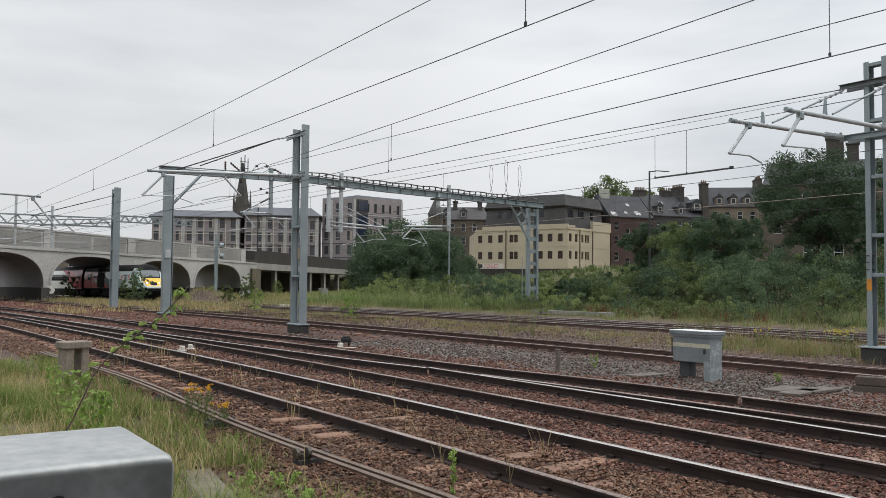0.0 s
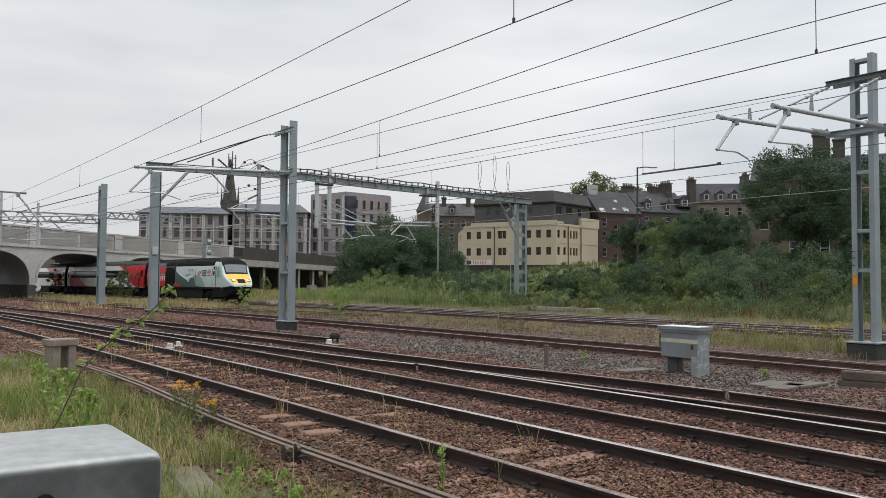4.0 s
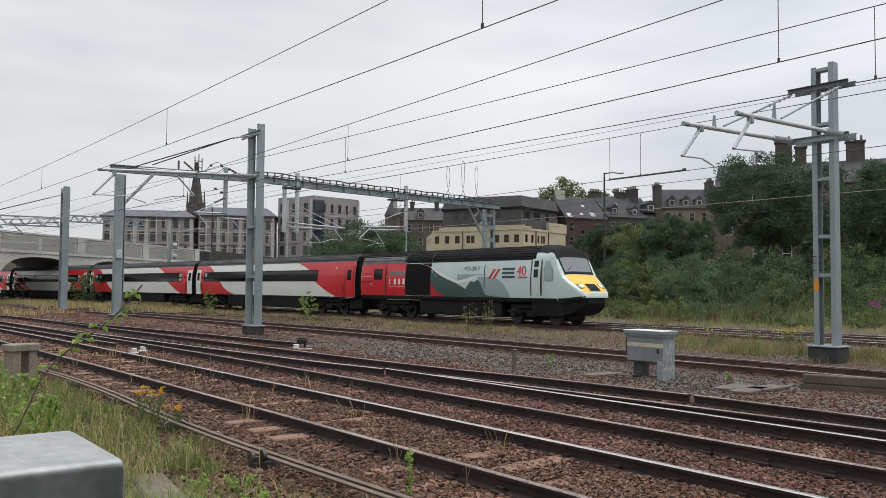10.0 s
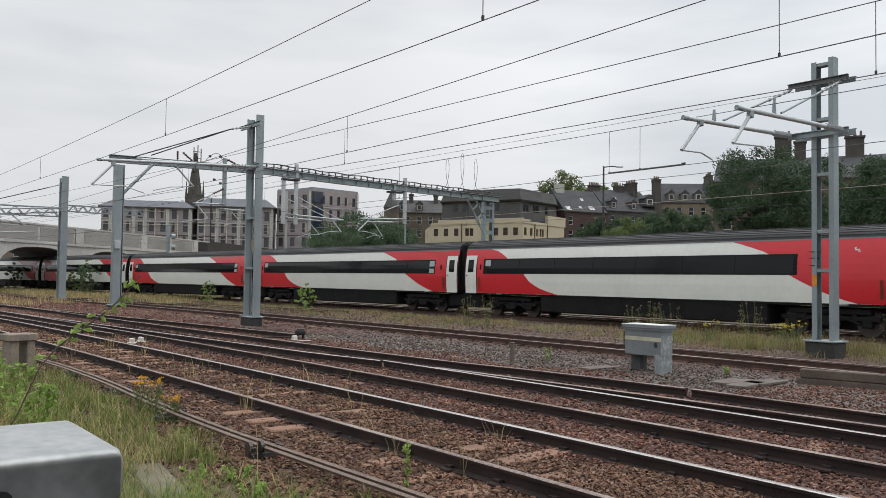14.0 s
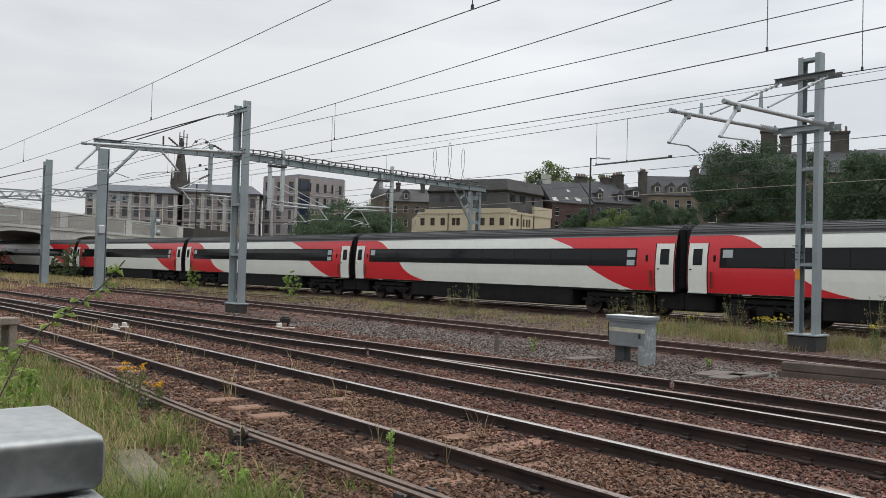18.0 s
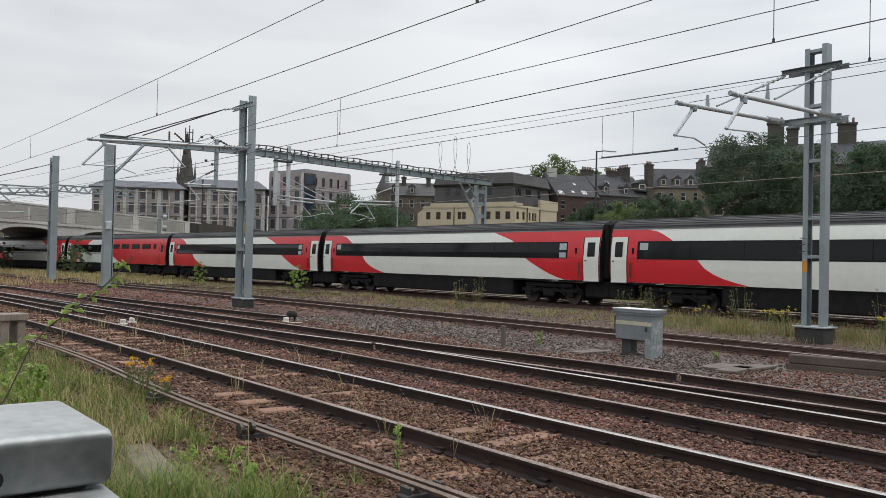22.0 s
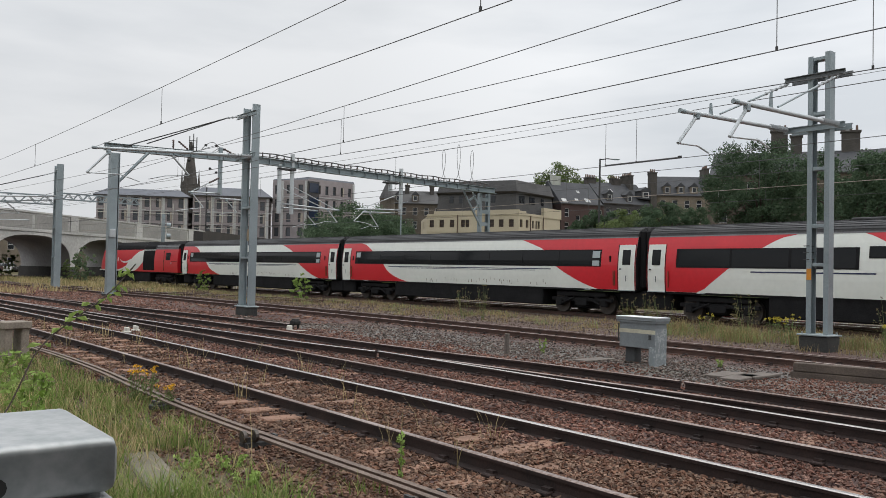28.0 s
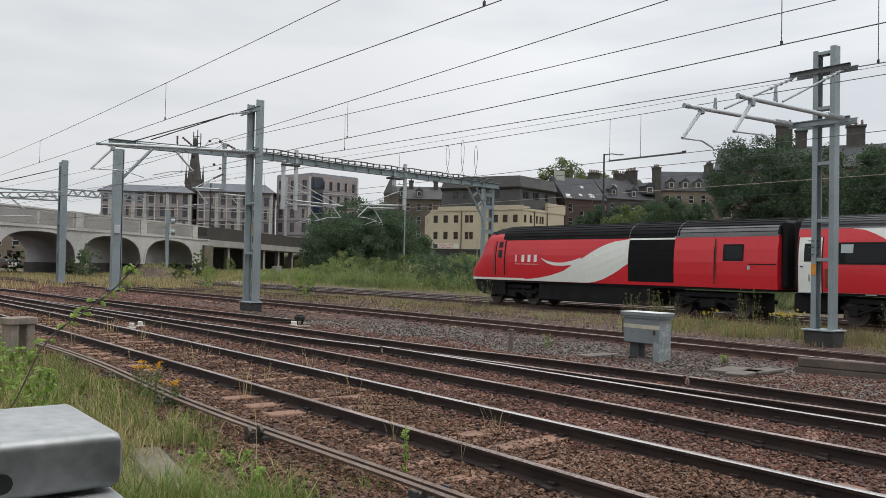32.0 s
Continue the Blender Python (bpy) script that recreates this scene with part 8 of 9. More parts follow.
def tree(label, x, y, height, rx, ry, trunk, clumps, per, size, material, seed, base=None, name="tree", category="tree", low=0.2, lump=0.22, knobs=0.30):
    rng = np.random.default_rng(seed)
    z0 = ground_z(x, y) if base is None else base
    e = thing(name, pose(0, 0, 0), label, category, "trees and shrubs")
    c, r = crown_clumps(rng, x, y, z0 + height * low, z0 + height, rx, ry, clumps, lump, knobs, z0 + 0.4)
    g = Geo()
    top = Vector((x + rng.uniform(-0.3, 0.3), y, z0 + height * 0.62))
    pts = [Vector((x, y, z0 - 0.3)), Vector((x + 0.1, y, z0 + height * 0.25)), Vector((x - 0.1, y + 0.1, z0 + height * 0.45)), top]
    for i, (p, q) in enumerate(zip(pts[:-1], pts[1:])):
        w = trunk * (1 - 0.25 * i)
        g.cyl(p, q, w, 8, top=w * 0.75)
    for i in range(0, len(c), max(1, len(c) // 16)):
        f = Vector((x, y, z0 + height * rng.uniform(0.2, 0.55)))
        t = Vector(c[i])
        m = f.lerp(t, 0.5) + Vector((0, 0, 0.06 * height))
        g.cyl(f, m, trunk * 0.35, 5, top=trunk * 0.22).cyl(m, t, trunk * 0.22, 5, top=trunk * 0.06)
    part("trunk", g, BARK, e, "grey-brown trunk and limbs")
    ob = new("crown", leaf_mesh("crown", leaf_cloud(rng, c, r, per, size), material))
    ob.parent = e
    return e


def shrub(label, x, y, height, rx, ry, clumps, per, size, material, seed, droop=0.0, lump=0.30):
    rng = np.random.default_rng(seed)
    z0 = ground_z(x, y)
    e = thing("shrub", pose(0, 0, 0), label, "shrub", "trees and shrubs")
    c, r = crown_clumps(rng, x, y, z0 - height * 0.15, z0 + height, rx, ry, clumps, lump)
    c[:, 2] = np.maximum(c[:, 2], z0 + 0.15)
    g = Geo()
    for i in range(0, len(c), max(1, len(c) // 9)):
        t = Vector(c[i])
        g.cyl((x + (t.x - x) * 0.3, y + (t.y - y) * 0.3, z0 - 0.1), t, 0.022, 5, top=0.008)
    part("stalk", g, BARK, e)
    ob = new("foliage", leaf_mesh("foliage", leaf_cloud(rng, c, r, per, size, droop), material))
    ob.parent = e
    return e


# large trees
tree("tall dark broadleaf tree on the embankment", 55.0, 33.4, 10.0, 4.0, 4.4, 0.30, 210, 210, 0.085, LEAF_DARK, 31, low=0.27, lump=0.20, knobs=0.40)
tree("tall dark broadleaf tree on the embankment", 55.0, 26.0, 9.2, 4.4, 4.2, 0.28, 140, 200, 0.10, LEAF_DARK, 12)
tree("tall dark broadleaf tree on the embankment", 55.5, 20.5, 9.4, 4.5, 4.2, 0.28, 140, 200, 0.10, LEAF_DARK, 13)
tree("dark broadleaf tree beside the tall ones", 58.8, 44.6, 6.1, 3.5, 3.6, 0.24, 140, 210, 0.08, LEAF_DARK, 14, knobs=0.4)
tree("green broadleaf tree on the embankment", 60.0, 48.6, 5.7, 3.8, 3.8, 0.22, 130, 200, 0.08, LEAF_MID, 15, knobs=0.4)
tree("round dark tree before the apartment blocks", 57.6, 91.6, 8.8, 8.4, 7.0, 0.35, 560, 150, 0.135, LEAF_ROUND, 16, 0.8, low=-0.35, lump=0.17, knobs=0.12)
tree("distant green tree behind the roofs", 135.7, 133.0, 22.0, 7.5, 7.0, 0.5, 200, 130, 0.26, LEAF_MID, 18, 4.0)
tree("distant green tree behind the roofs", 143.0, 128.0, 20.8, 6.0, 6.0, 0.5, 160, 120, 0.26, LEAF_MID, 19, 4.0)
tree("dark tree among the tenements", 96.0, 66.0, 6.5, 5.0, 5.0, 0.3, 80, 110, 0.16, LEAF_DARK, 20)
tree("dark tree among the tenements", 80.0, 43.0, 6.0, 5.0, 5.5, 0.3, 80, 110, 0.16, LEAF_DARK, 21)
tree("dark tree on the embankment", 70.0, 30.0, 8.0, 5.0, 5.0, 0.3, 80, 110, 0.16, LEAF_DARK, 22)

tree("dark tree beside the street lamp", 64.5, 57.0, 6.2, 3.4, 3.4, 0.22, 90, 180, 0.11, LEAF_DARK, 23)

# belt of shrubs along the verge: low growth before young trees, a dark hedge behind them
rng = random.Random(5)
GREEN, DARK, WILLOW, YOUNG = ("dense green shrub on the railway verge", LEAF_MID), ("dark green bramble hedge on the railway verge", LEAF_DARK), ("pale green willow shrub on the verge", LEAF_LIGHT), ("blue-green young tree on the railway verge", LEAF_BLUE)
k = 0


def belt(f, jitter, y0, y1, gap, h0, h1, r0, r1, clumps, per, size, kinds, skip=0.0, lump=0.30):
    """A row of shrubs along the tracks at f, with chance gaps, heights and kinds."""
    global k
    y = y0
    while y < y1:
        k += 1
        s = kinds[rng.randrange(len(kinds))]
        if rng.random() >= skip:
            shrub(s[0], bend(f, y) + rng.uniform(-jitter, jitter), y, rng.uniform(h0, h1), rng.uniform(r0, r1), rng.uniform(r0, r1), clumps, per, size, s[1], 100 + k, 0.0, lump)
        y += gap * rng.uniform(0.7, 1.3)


belt(61.5, 1.3, 10, 45, 3.0, 2.8, 3.8, 2.0, 2.7, 18, 90, 0.10, (DARK, GREEN))
belt(56.0, 1.0, 12, 46, 2.6, 2.8, 3.9, 2.0, 2.7, 20, 100, 0.10, (DARK,))
belt(49.8, 1.0, 9, 45, 2.3, 2.7, 3.6, 2.0, 2.6, 24, 110, 0.09, (DARK, DARK, DARK, GREEN))
belt(48.2, 1.0, 45, 55, 2.0, 1.5, 2.2, 1.6, 2.2, 24, 110, 0.08, (DARK, DARK, GREEN))
belt(53.5, 1.2, 44, 60, 2.2, 1.5, 2.2, 1.7, 2.3, 20, 100, 0.085, (DARK, GREEN))
belt(67.0, 2.5, 40, 66, 2.6, 1.2, 2.0, 1.9, 2.6, 18, 80, 0.10, (GREEN, DARK))
belt(46.6, 0.8, 33, 46, 2.3, 2.0, 3.0, 1.8, 2.4, 26, 110, 0.08, (DARK, DARK, GREEN))
belt(44.2, 0.7, 9, 34, 3.1, 2.2, 3.7, 1.3, 2.0, 26, 120, 0.06, (YOUNG, YOUNG, GREEN), 0.12, 0.26)
belt(42.8, 0.8, 33, 50, 2.6, 0.9, 1.6, 1.1, 1.7, 16, 100, 0.055, (WILLOW, GREEN, YOUNG), 0.15)
belt(38.6, 0.5, 12, 60, 2.6, 0.35, 0.8, 0.7, 1.2, 10, 80, 0.045, (WILLOW, GREEN), 0.35)
belt(40.0, 0.7, 10, 54, 2.3, 0.6, 1.4, 0.9, 1.6, 14, 90, 0.05, (WILLOW, GREEN, YOUNG), 0.22)
belt(46.5, 2.0, 52, 74, 2.1, 1.5, 2.5, 1.6, 2.3, 22, 105, 0.07, (WILLOW, GREEN, WILLOW, YOUNG))
belt(42.5, 1.2, 56, 78, 2.3, 0.8, 1.8, 1.3, 2.0, 18, 95, 0.055, (WILLOW, WILLOW, GREEN), 0.15)
belt(52.0, 1.5, 60, 82, 2.4, 1.4, 2.4, 1.6, 2.2, 20, 90, 0.075, (GREEN, WILLOW, WILLOW), 0.15)
for f, y, h, s in ((42.2, 54.0, 2.9, DARK), (43.0, 51.6, 2.3, DARK), (44.0, 31.6, 3.4, YOUNG), (44.0, 26.4, 3.8, YOUNG), (44.6, 22.4, 3.7, GREEN)):
    k += 1
    shrub(s[0], bend(f, y), y, h, 2.1, 2.1, 30, 120, 0.06, s[1], 100 + k, 0.0, 0.26)
for x, y, h, m in ((19.0, 108.5, 3.2, LEAF_MID), (21.7, 86.5, 3.4, LEAF_BLUE), (21.0, 88.0, 2.4, LEAF_MID), (33.5, 88.0, 1.8, LEAF_MID), (36.0, 90.0, 1.2, LEAF_LIGHT), (28.6, 96.0, 1.3, LEAF_LIGHT), (30.0, 84.0, 2.0, LEAF_MID), (24.6, 62.5, 1.7, LEAF_BRIGHT), (22.5, 42.5, 1.5, LEAF_BRIGHT), (41.5, 108.0, 3.2, LEAF_MID), (49.0, 116.0, 2.6, LEAF_LIGHT), (48.5, 93.0, 2.2, LEAF_LIGHT), (27.5, 96.0, 1.6, LEAF_MID), (33.0, 98.0, 1.5, LEAF_LIGHT)):
    k += 1
    shrub("small bright green bush among the weeds", x, y, h, h * 0.36, h * 0.36, 54, 56, 0.036 if y < 70 else 0.075, m, 300 + k, 0.0, 0.17)


def blades(rng, xs, ys, height, width, lean=0.35, flat=None):
    """Grass blades as thin bent strips: two quads each."""
    n = len(xs)
    z = np.array([ground_z(a, b) for a, b in zip(xs, ys)])
    h = height * rng.uniform(0.5, 1.25, n)
    a = rng.uniform(0, 2 * math.pi, n)
    dx, dy = np.cos(a), np.sin(a)
    l = lean * h * rng.uniform(0.1, 1.0, n)
    w = width * rng.uniform(0.6, 1.3, n)
    p0 = np.stack([xs, ys, z - 0.03], -1)
    mid = p0 + np.stack([dx * l * 0.35, dy * l * 0.35, h * 0.6], -1)
    top = p0 + np.stack([dx * l, dy * l, h], -1)
    s = np.stack([-dy * w, dx * w, np.zeros(n)], -1)
    v = np.stack([p0 - s, p0 + s, mid + s * 0.8, mid - s * 0.8, mid - s * 0.8, mid + s * 0.8, top + s * 0.15, top - s * 0.15], 1)
    # share the middle edge so that a blade is one piece
    f = np.array([(0, 1, 2, 3), (3, 2, 6, 7)])
    faces = (f[None] + 8 * np.arange(n)[:, None, None]).reshape(-1, 4)
    return v.reshape(-1, 3), faces


def tufts(rng, n, spots, spread):
    c = np.array(spots)[rng.integers(0, len(spots), n)]
    return c[:, 0] + rng.normal(size=n) * spread, c[:, 1] + rng.normal(size=n) * spread


def grass(name, label, n, spots, spread, height, width, material, seed, lean=0.35):
    rg = np.random.default_rng(seed)
    xs, ys = tufts(rg, n, spots, spread)
    v, f = blades(rg, xs, ys, height, width, lean)
    ob = new(name, quad_mesh(name, v, f))
    ob.data.materials.append(material)
    return tagged(ob, label, "grass", kind="stuff")


rg = random.Random(9)
near = [(rg.uniform(0.6, 3.2), rg.uniform(2.6, 18)) for _ in range(330)]
near = [(x, y) for x, y in near if x / y < 1.1 and not (x < 1.2 and y < 3.5) and (x < 2.72 or y > 6.2) and not (abs(x - 2.33 - 0.14 * (y - 6.3)) < 0.10 and y < 7.8)]
near = [p for p in near if p[0] < 2.0 or rg.random() < 0.75 - 0.35 * (p[0] - 2.0)]
green = [p for p in near if wave(p[0], p[1], 1.3, 5.0) > -0.18]
dry = [p for p in near if wave(p[0], p[1], 1.3, 5.0) < 0.12]
grass("verge_grass", "tall green verge grass in clumps beside the rodding", 14000, green[::2], 0.13, 0.30, 0.004, GRASS, 31, 1.2)
grass("verge_straw", "dry straw-coloured grass in the verge", 5200, dry, 0.16, 0.30, 0.003, STRAW_PALE, 32, 1.2)
grass("verge_sward", "short green undergrowth of the verge", 12000, near, 0.2, 0.10, 0.006, GRASS, 40, 1.4)
grass("verge_thatch", "flattened dry thatch under the verge grass", 5500, near, 0.24, 0.11, 0.004, STRAW_PALE, 47, 2.0)
grass("seed_heads", "bleached seeding grass stalks in the verge", 650, near, 0.2, 0.52, 0.0022, STRAW_PALE, 41, 0.8)
verge_end = [(rg.uniform(-2.0, 2.6) - CURVE * y * y, y) for y in [rg.uniform(17, 40) for _ in range(130)]]
grass("verge_far_grass", "rough grass of the verge towards the bridge", 5000, verge_end, 0.25, 0.34, 0.008, GRASS, 53, 1.1)
grass("verge_far_straw", "dry grass of the verge towards the bridge", 2600, verge_end, 0.25, 0.36, 0.006, STRAW_PALE, 54, 1.0)
edge = [(rg.uniform(2.9, 3.6), rg.uniform(4, 22)) for _ in range(50)]
grass("edge_weeds", "sparse weeds along the ballast edge", 2600, edge, 0.10, 0.16, 0.005, GRASS, 33, 0.7)
mid = [(bend(rg.uniform(19.0, 26.6), y), y) for y in [rg.uniform(6, 95) for _ in range(420)]]
grass("dry_weeds", "dry straw-coloured weeds between the tracks", 13000, mid, 0.24, 0.22, 0.006, STRAW, 34, 1.1)
grass("green_weeds", "green weeds between the tracks", 5000, mid[::3], 0.20, 0.24, 0.006, LEAF_LIGHT, 35, 1.0)
cess = [(bend(rg.uniform(18.9, 25.5), y), y) for y in [rg.uniform(7, 46) for _ in range(170)]]
grass("cess_straw", "clumps of dry grass beside the running line", 5000, cess, 0.20, 0.19, 0.005, STRAW, 50, 1.1)
tower_spots = [(rg.uniform(20.3, 23.6), rg.uniform(7.4, 18.0)) for _ in range(44)]
grass("tower_straw", "taller dry grass round the tower foot", 2200, tower_spots, 0.16, 0.45, 0.005, STRAW, 51, 0.8)
grass("tower_grass", "green grass round the tower foot", 1800, tower_spots, 0.18, 0.36, 0.006, LEAF_LIGHT, 52, 0.8)
bank = [(bend(rg.uniform(36.2, 41.0), y), y) for y in [rg.uniform(8, 120) for _ in range(320)]]
grass("bank_weeds", "rough grass at the foot of the shrubs", 7000, bank, 0.55, 0.34, 0.012, LEAF_LIGHT, 36, 0.7)
grass("bank_straw", "dry stalks at the foot of the shrubs", 6000, bank, 0.55, 0.32, 0.009, STRAW, 37, 0.5)
foot = [(bend(rg.uniform(38.6, 48.0), y), y) for y in [rg.uniform(6, 64) for _ in range(420)]]
grass("bank_undergrowth", "dense green undergrowth between the shrubs", 15000, foot, 0.5, 0.6, 0.013, LEAF_MID, 46, 1.1)
slope_top = [(bend(rg.uniform(54, 92), y), y) for y in [rg.uniform(30, 84) for _ in range(420)]]
grass("slope_growth", "rough green growth on the slope behind the hedge", 8000, slope_top, 1.0, 0.7, 0.04, LEAF_MID, 49, 0.9)
dock = [(bend(rg.uniform(38.6, 40.4), y), y) for y in [rg.uniform(24, 41) for _ in range(15)]]
grass("dock_stalks", "russet seeding dock stalks before the shrubs", 900, dock, 0.30, 0.6, 0.012, RUSSET, 48, 0.5)
far = [(bend(rg.uniform(19, 44), y), y) for y in [rg.uniform(66, 108) for _ in range(300)]]
grass("far_weeds", "rough grass before the bridge", 8000, far, 0.6, 0.36, 0.020, TAN_GRASS, 38, 0.5)
grass("far_straw", "tan dry grass before the bridge", 8000, far, 0.8, 0.40, 0.016, STRAW_PALE, 45, 0.5)
ties = [(bend(rg.uniform(4.6, 6.7), y), y) for y in [rg.uniform(5, 26) for _ in range(34)]]
grass("track_straw", "thin dry stalks growing between the rails", 240, ties, 0.08, 0.42, 0.004, STRAW_PALE, 39, 0.9)


yellow = [(rg.uniform(9, 24), rg.uniform(52, 84)) for _ in range(60)]
grass("yellow_weeds", "yellowing weeds between the far tracks", 2500, yellow, 0.35, 0.35, 0.02, STRAW_PALE, 44, 0.5)
slope = [(rg.uniform(34, 62), rg.uniform(88, 128)) for _ in range(260)]
grass("slope_weeds", "rough yellow-green grass below the viaduct", 8000, slope, 0.8, 0.6, 0.03, TAN_GRASS, 43, 0.5)
bed = [(bend(rg.uniform(38.5, 44), y), y) for y in [rg.uniform(49, 76) for _ in range(150)]]
grass("pale_grass", "tall pale grass among the willow shrubs", 7000, bed, 0.45, 0.95, 0.014, LEAF_LIGHT, 42, 0.6)


def ragwort(label, x, y, h, heads, seed, flower=GOLD, size=0.022, spread=0.16, leaf=None, fill=6):
    rn = np.random.default_rng(seed)
    z = ground_z(x, y)
    e = thing("wildflower", pose(0, 0, 0), label, "wildflower", "wildflowers")
    tops = []
    for i in range(heads):
        a, r = rn.uniform(0, 6.28), spread * rn.uniform(0.2, 1.0)
        t = (x + r * math.cos(a), y + r * math.sin(a), z + h * rn.uniform(0.75, 1.0))
        part("stalk", Geo().cyl((x + r * 0.2 * math.cos(a), y + r * 0.2 * math.sin(a), z - 0.05), t, 0.005 + 0.002 * h, 4, top=0.003), LEAF_MID, e)
        tops.append(t)
    ob = new("blossom", leaf_mesh("blossom", leaf_cloud(rn, np.array(tops), np.full(len(tops), size * 2.6), 16, size), flower))
    ob.parent = e
    low = np.array([(t[0], t[1], z + (t[2] - z) * f) for t in tops for f in (0.25, 0.5, 0.7)])
    ob = new("foliage", leaf_mesh("foliage", leaf_cloud(rn, low, np.full(len(low), 0.06 if fill < 9 else 0.13), fill, 0.022), leaf or LEAF_MID))
    ob.parent = e


for i, (x, y, h) in enumerate(((3.5, 10.6, 0.50), (3.52, 10.0, 0.36), (3.42, 10.95, 0.46))):
    ragwort("yellow ragwort in flower beside the rodding", x, y, h, 7, 50 + i, GOLD, 0.013, 0.12)
for i, (x, y, h) in enumerate(((21.3, 12.0, 0.95), (21.8, 12.6, 0.8), (22.2, 10.0, 0.8), (22.4, 9.0, 0.75), (21.5, 8.7, 0.8), (22.9, 13.6, 0.7), (20.9, 14.6, 0.8))):
    ragwort("yellow wildflowers beside the tower", x, y, h * 0.9, 9, 70 + i, LEMON, 0.018, 0.28)
for i, (x, y, h) in enumerate(((20.6, 13.0, 1.35), (20.2, 15.4, 1.2), (20.4, 16.2, 1.25), (21.0, 9.4, 1.4), (21.1, 17.5, 1.1), (19.9, 24.5, 1.2), (20.1, 23.6, 1.3))):
    ragwort("tall seeding weed beside the track", x, y, h, 8, 90 + i, SEED, 0.016, 0.42, SEED, 16)
for i, (x, y, h) in enumerate(((38.6, 17.2, 1.35), (38.9, 16.2, 1.5), (38.4, 18.2, 1.25), (39.2, 16.8, 1.55))):
    ragwort("purple willowherb before the shrubs", x, y, h, 12, 110 + i, PURPLE, 0.042, 0.45)


def broad_weed(label, x, y, h, n, seed, size=0.075, spread=0.25):
    """A leafy weed: stems with broad leaves up their length."""
    rn = np.random.default_rng(seed)
    z = ground_z(x, y)
    e = thing("leafy_weed", pose(0, 0, 0), label, "weed", "leafy weeds")
    cs = []
    for i in range(n):
        a, r = rn.uniform(0, 6.28), spread * rn.uniform(0.2, 1.0)
        t = Vector((x + r * math.cos(a), y + r * math.sin(a), z + h * rn.uniform(0.6, 1.0)))
        b = Vector((x + 0.2 * r * math.cos(a), y + 0.2 * r * math.sin(a), z - 0.05))
        part("stalk", Geo().cyl(b, t, 0.006, 5, top=0.003), LEAF_MID, e)
        for f in (0.35, 0.55, 0.75, 0.9, 1.0):
            cs.append(b.lerp(t, f))
    ob = new("foliage", leaf_mesh("foliage", leaf_cloud(rn, np.array(cs), np.full(len(cs), size * 1.3), 7, size), LEAF_BRIGHT))
    ob.parent = e


for i, (x, y, h, n) in enumerate(((1.75, 8.8, 0.72, 4), (2.0, 9.9, 0.55, 4), (2.05, 11.7, 0.65, 4), (2.45, 13.2, 0.5, 4), (2.85, 6.2, 0.10, 6), (2.95, 6.7, 0.12, 6), (2.7, 7.0, 0.14, 6))):
    broad_weed("leafy green weed in the verge grass", x, y, h, n, 130 + i, 0.04 if h > 0.4 else 0.018, 0.25 if h > 0.4 else 0.16)
broad_weed("slim bright green weed beside the rodding", 3.97, 5.66, 0.46, 2, 145, 0.026, 0.03)
for i, (x, y, h) in enumerate(((13.0, 13.2, 0.36), (14.3, 9.6, 0.16))):
    broad_weed("small green weed in the ballast", x, y, h, 3, 150 + i, 0.024, 0.10)


SAPLING = ((0.58, 4.60, -0.05), (0.80, 4.60, 0.85), (0.85, 4.63, 0.93), (0.95, 4.66, 1.15), (1.03, 4.69, 1.24), (1.14, 4.72, 1.32), (1.26, 4.75, 1.40), (1.36, 4.78, 1.48), (1.44, 4.81, 1.56), (1.50, 4.83, 1.63))


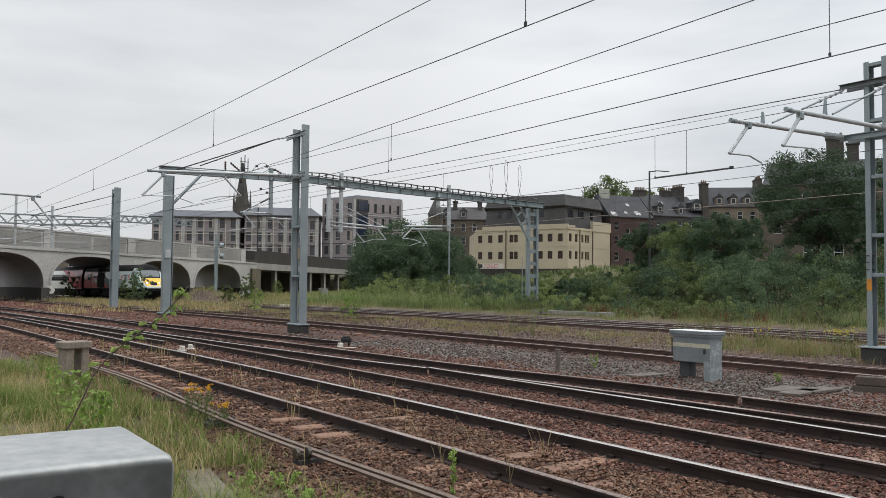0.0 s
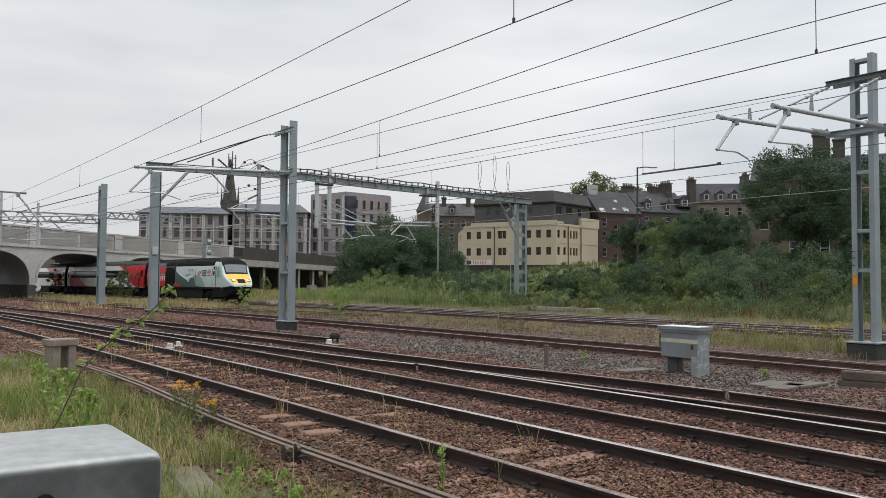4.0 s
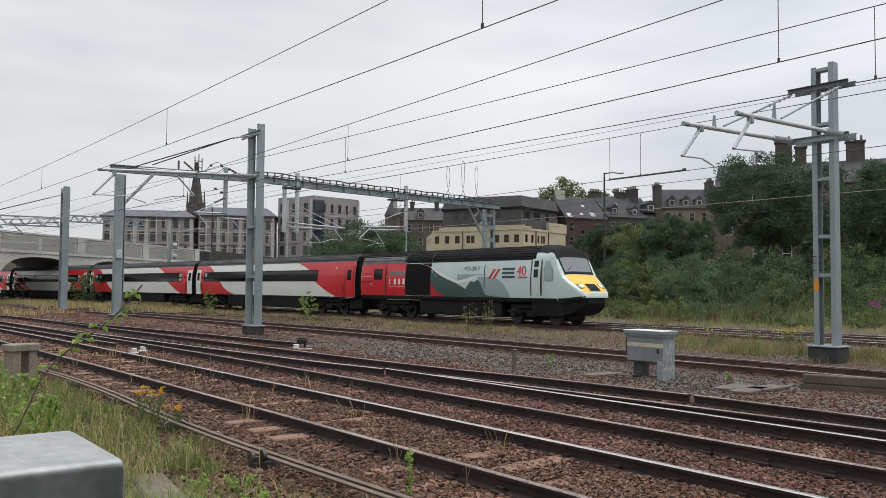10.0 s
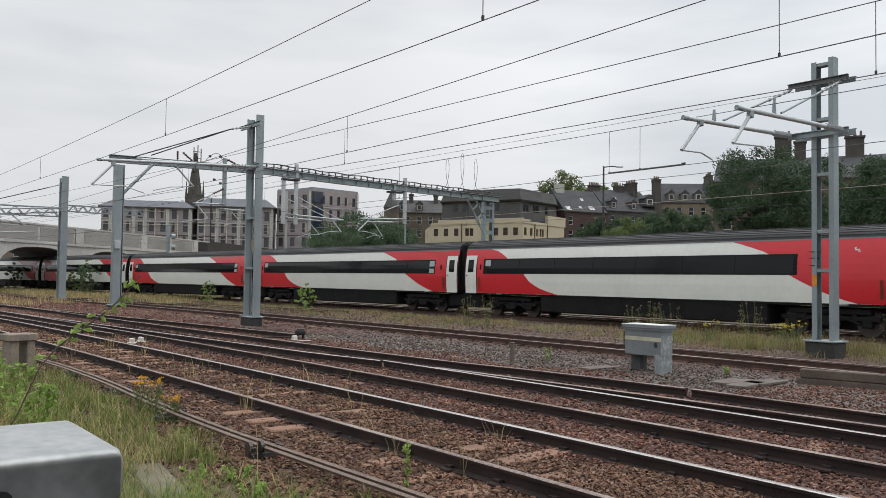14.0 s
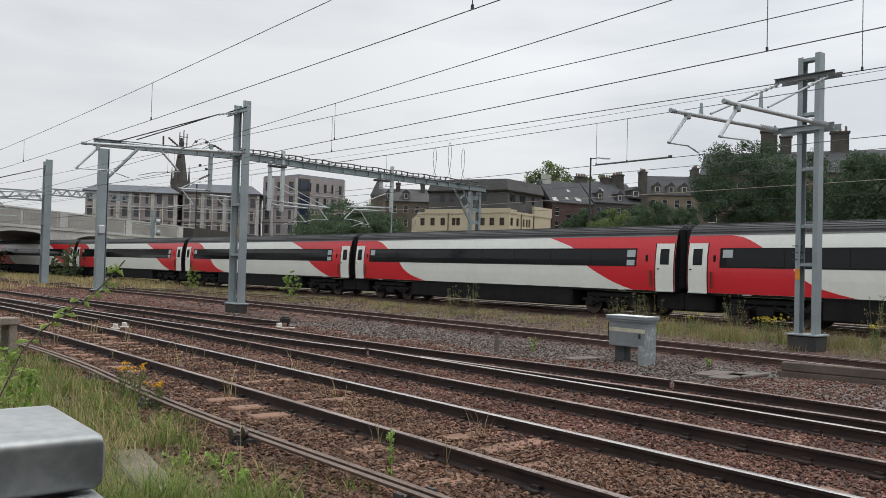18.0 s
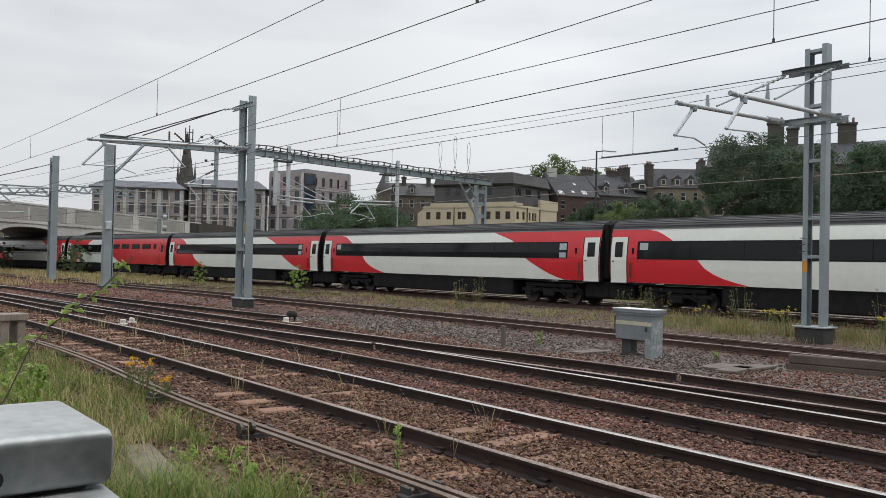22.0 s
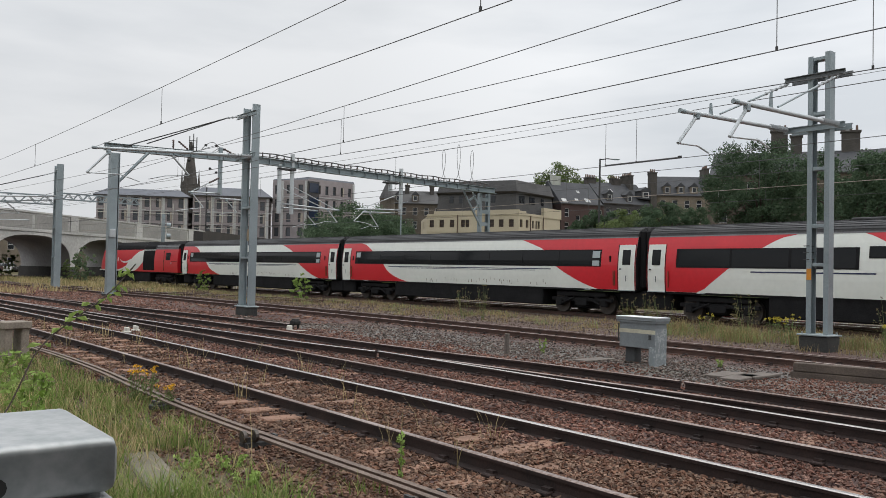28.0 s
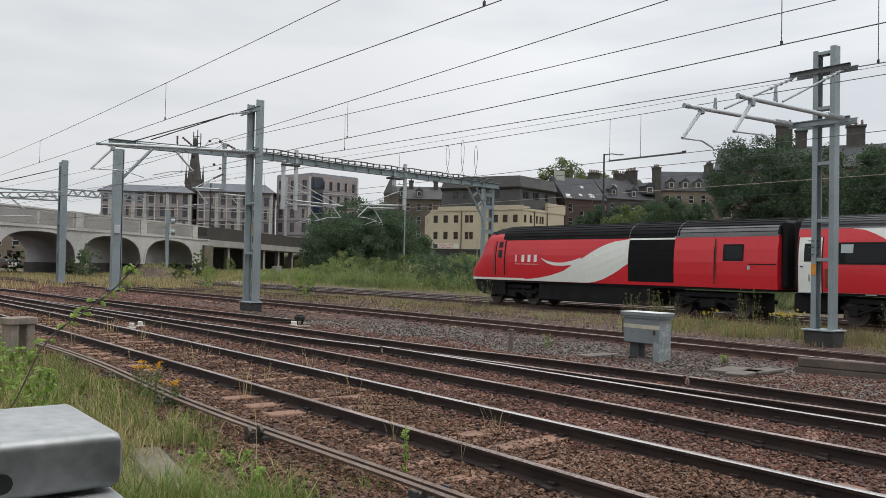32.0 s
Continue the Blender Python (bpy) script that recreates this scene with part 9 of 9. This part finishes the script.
def sapling():
    """A leaning stalk with a few large leaves, close to the camera."""
    e = thing("leaning_sapling", pose(0, 0, 0), "leaning sapling stalk with toothed green leaves", "sapling")
    pts = [Vector(p) for p in SAPLING]
    part("stalk", Geo().tube(pts, 0.0042, 6), BARK, e)
    rn = random.Random(3)
    for i, p in enumerate(q for a, b in zip(pts[2:-1], pts[3:]) for q in (a, a.lerp(b, 0.5))):
        for s in (-1, 1) if i < 8 else (-1, 1, -0.5, 0.6):
            if rn.random() < 0.25:
                continue
            p = p + Vector((rn.uniform(-0.02, 0.02), 0, rn.uniform(-0.02, 0.02)))
            d = Vector((0.55 * s, rn.uniform(-0.5, 0.4), rn.uniform(-0.3, 0.25))).normalized()
            u = d.cross(Vector((0, 0, 1))).normalized()
            l = rn.uniform(0.04, 0.08) if i < 8 else rn.uniform(0.03, 0.06)
            w = l * 0.34
            q = [p, p + d * l * 0.35 + u * w, p + d * l * 0.7 + u * w * 0.7, p + d * l - Vector((0, 0, 0.03)), p + d * l * 0.7 - u * w * 0.7, p + d * l * 0.35 - u * w, p + d * l * 0.5 - Vector((0, 0, 0.02))]
            part("leaf", Geo().add(q, [(0, 1, 6), (1, 2, 6), (2, 3, 6), (3, 4, 6), (4, 5, 6), (5, 0, 6)]), LEAF_BRIGHT, e)


sapling()


# ---- the run of the train ----
TRACK_X, TRACK_Z = 28.78 + 0.7525, -0.13
# seconds and the place along the track of the coupling behind the leading power car
RUN = ((0, 106.89), (1, 101.82), (2, 96.3), (3, 90.7), (4, 85.0), (5, 78.92), (6, 72.53), (7, 65.87), (8, 58.93), (9, 51.75), (10, 44.21),
       (11, 36.40), (12, 28.38), (13, 20.04), (14, 11.42), (15, 2.52), (16, -6.67), (17, -16.14), (18, -25.88), (19, -35.9), (20, -46.21), (21, -56.79),
       (22, -67.7), (23, -78.8), (24, -90.18), (25, -101.85), (26, -113.78), (27, -125.97), (28, -138.45), (29, -151.14), (30, -164.1), (31, -177.31), (32, -190.8))


def run(t):
    for (a, p), (b, q) in zip(RUN[:-1], RUN[1:]):
        if t <= b:
            return p + (q - p) * (t - a) / (b - a)
    return RUN[-1][1]


def on_track(y):
    return Vector((bend(TRACK_X, y), y, TRACK_Z))


def motions():
    for vehicle, front, bogie, turn in TRAIN:
        rows = []
        for k in range(65):
            t = k * 0.5
            c = run(t) + front
            if bogie < 6:
                # a power car is keyed at its coupling, its nose ahead of it or behind it
                away = -1 if turn == 0 else 1
                a, b = on_track(c), on_track(c + away * 14.65)
                d = (b - a) * away
                rows.append((t, Matrix.Translation(a) @ pose(0, 0, 0, 0, 0, math.degrees(math.atan2(-d.x, d.y)) + turn)))
            else:
                a, b = on_track(c - bogie), on_track(c + bogie)
                d = b - a
                rows.append((t, Matrix.Translation((a + b) / 2) @ pose(0, 0, 0, 0, 0, math.degrees(math.atan2(-d.x, d.y)))))
        walk(vehicle, rows)


motions()
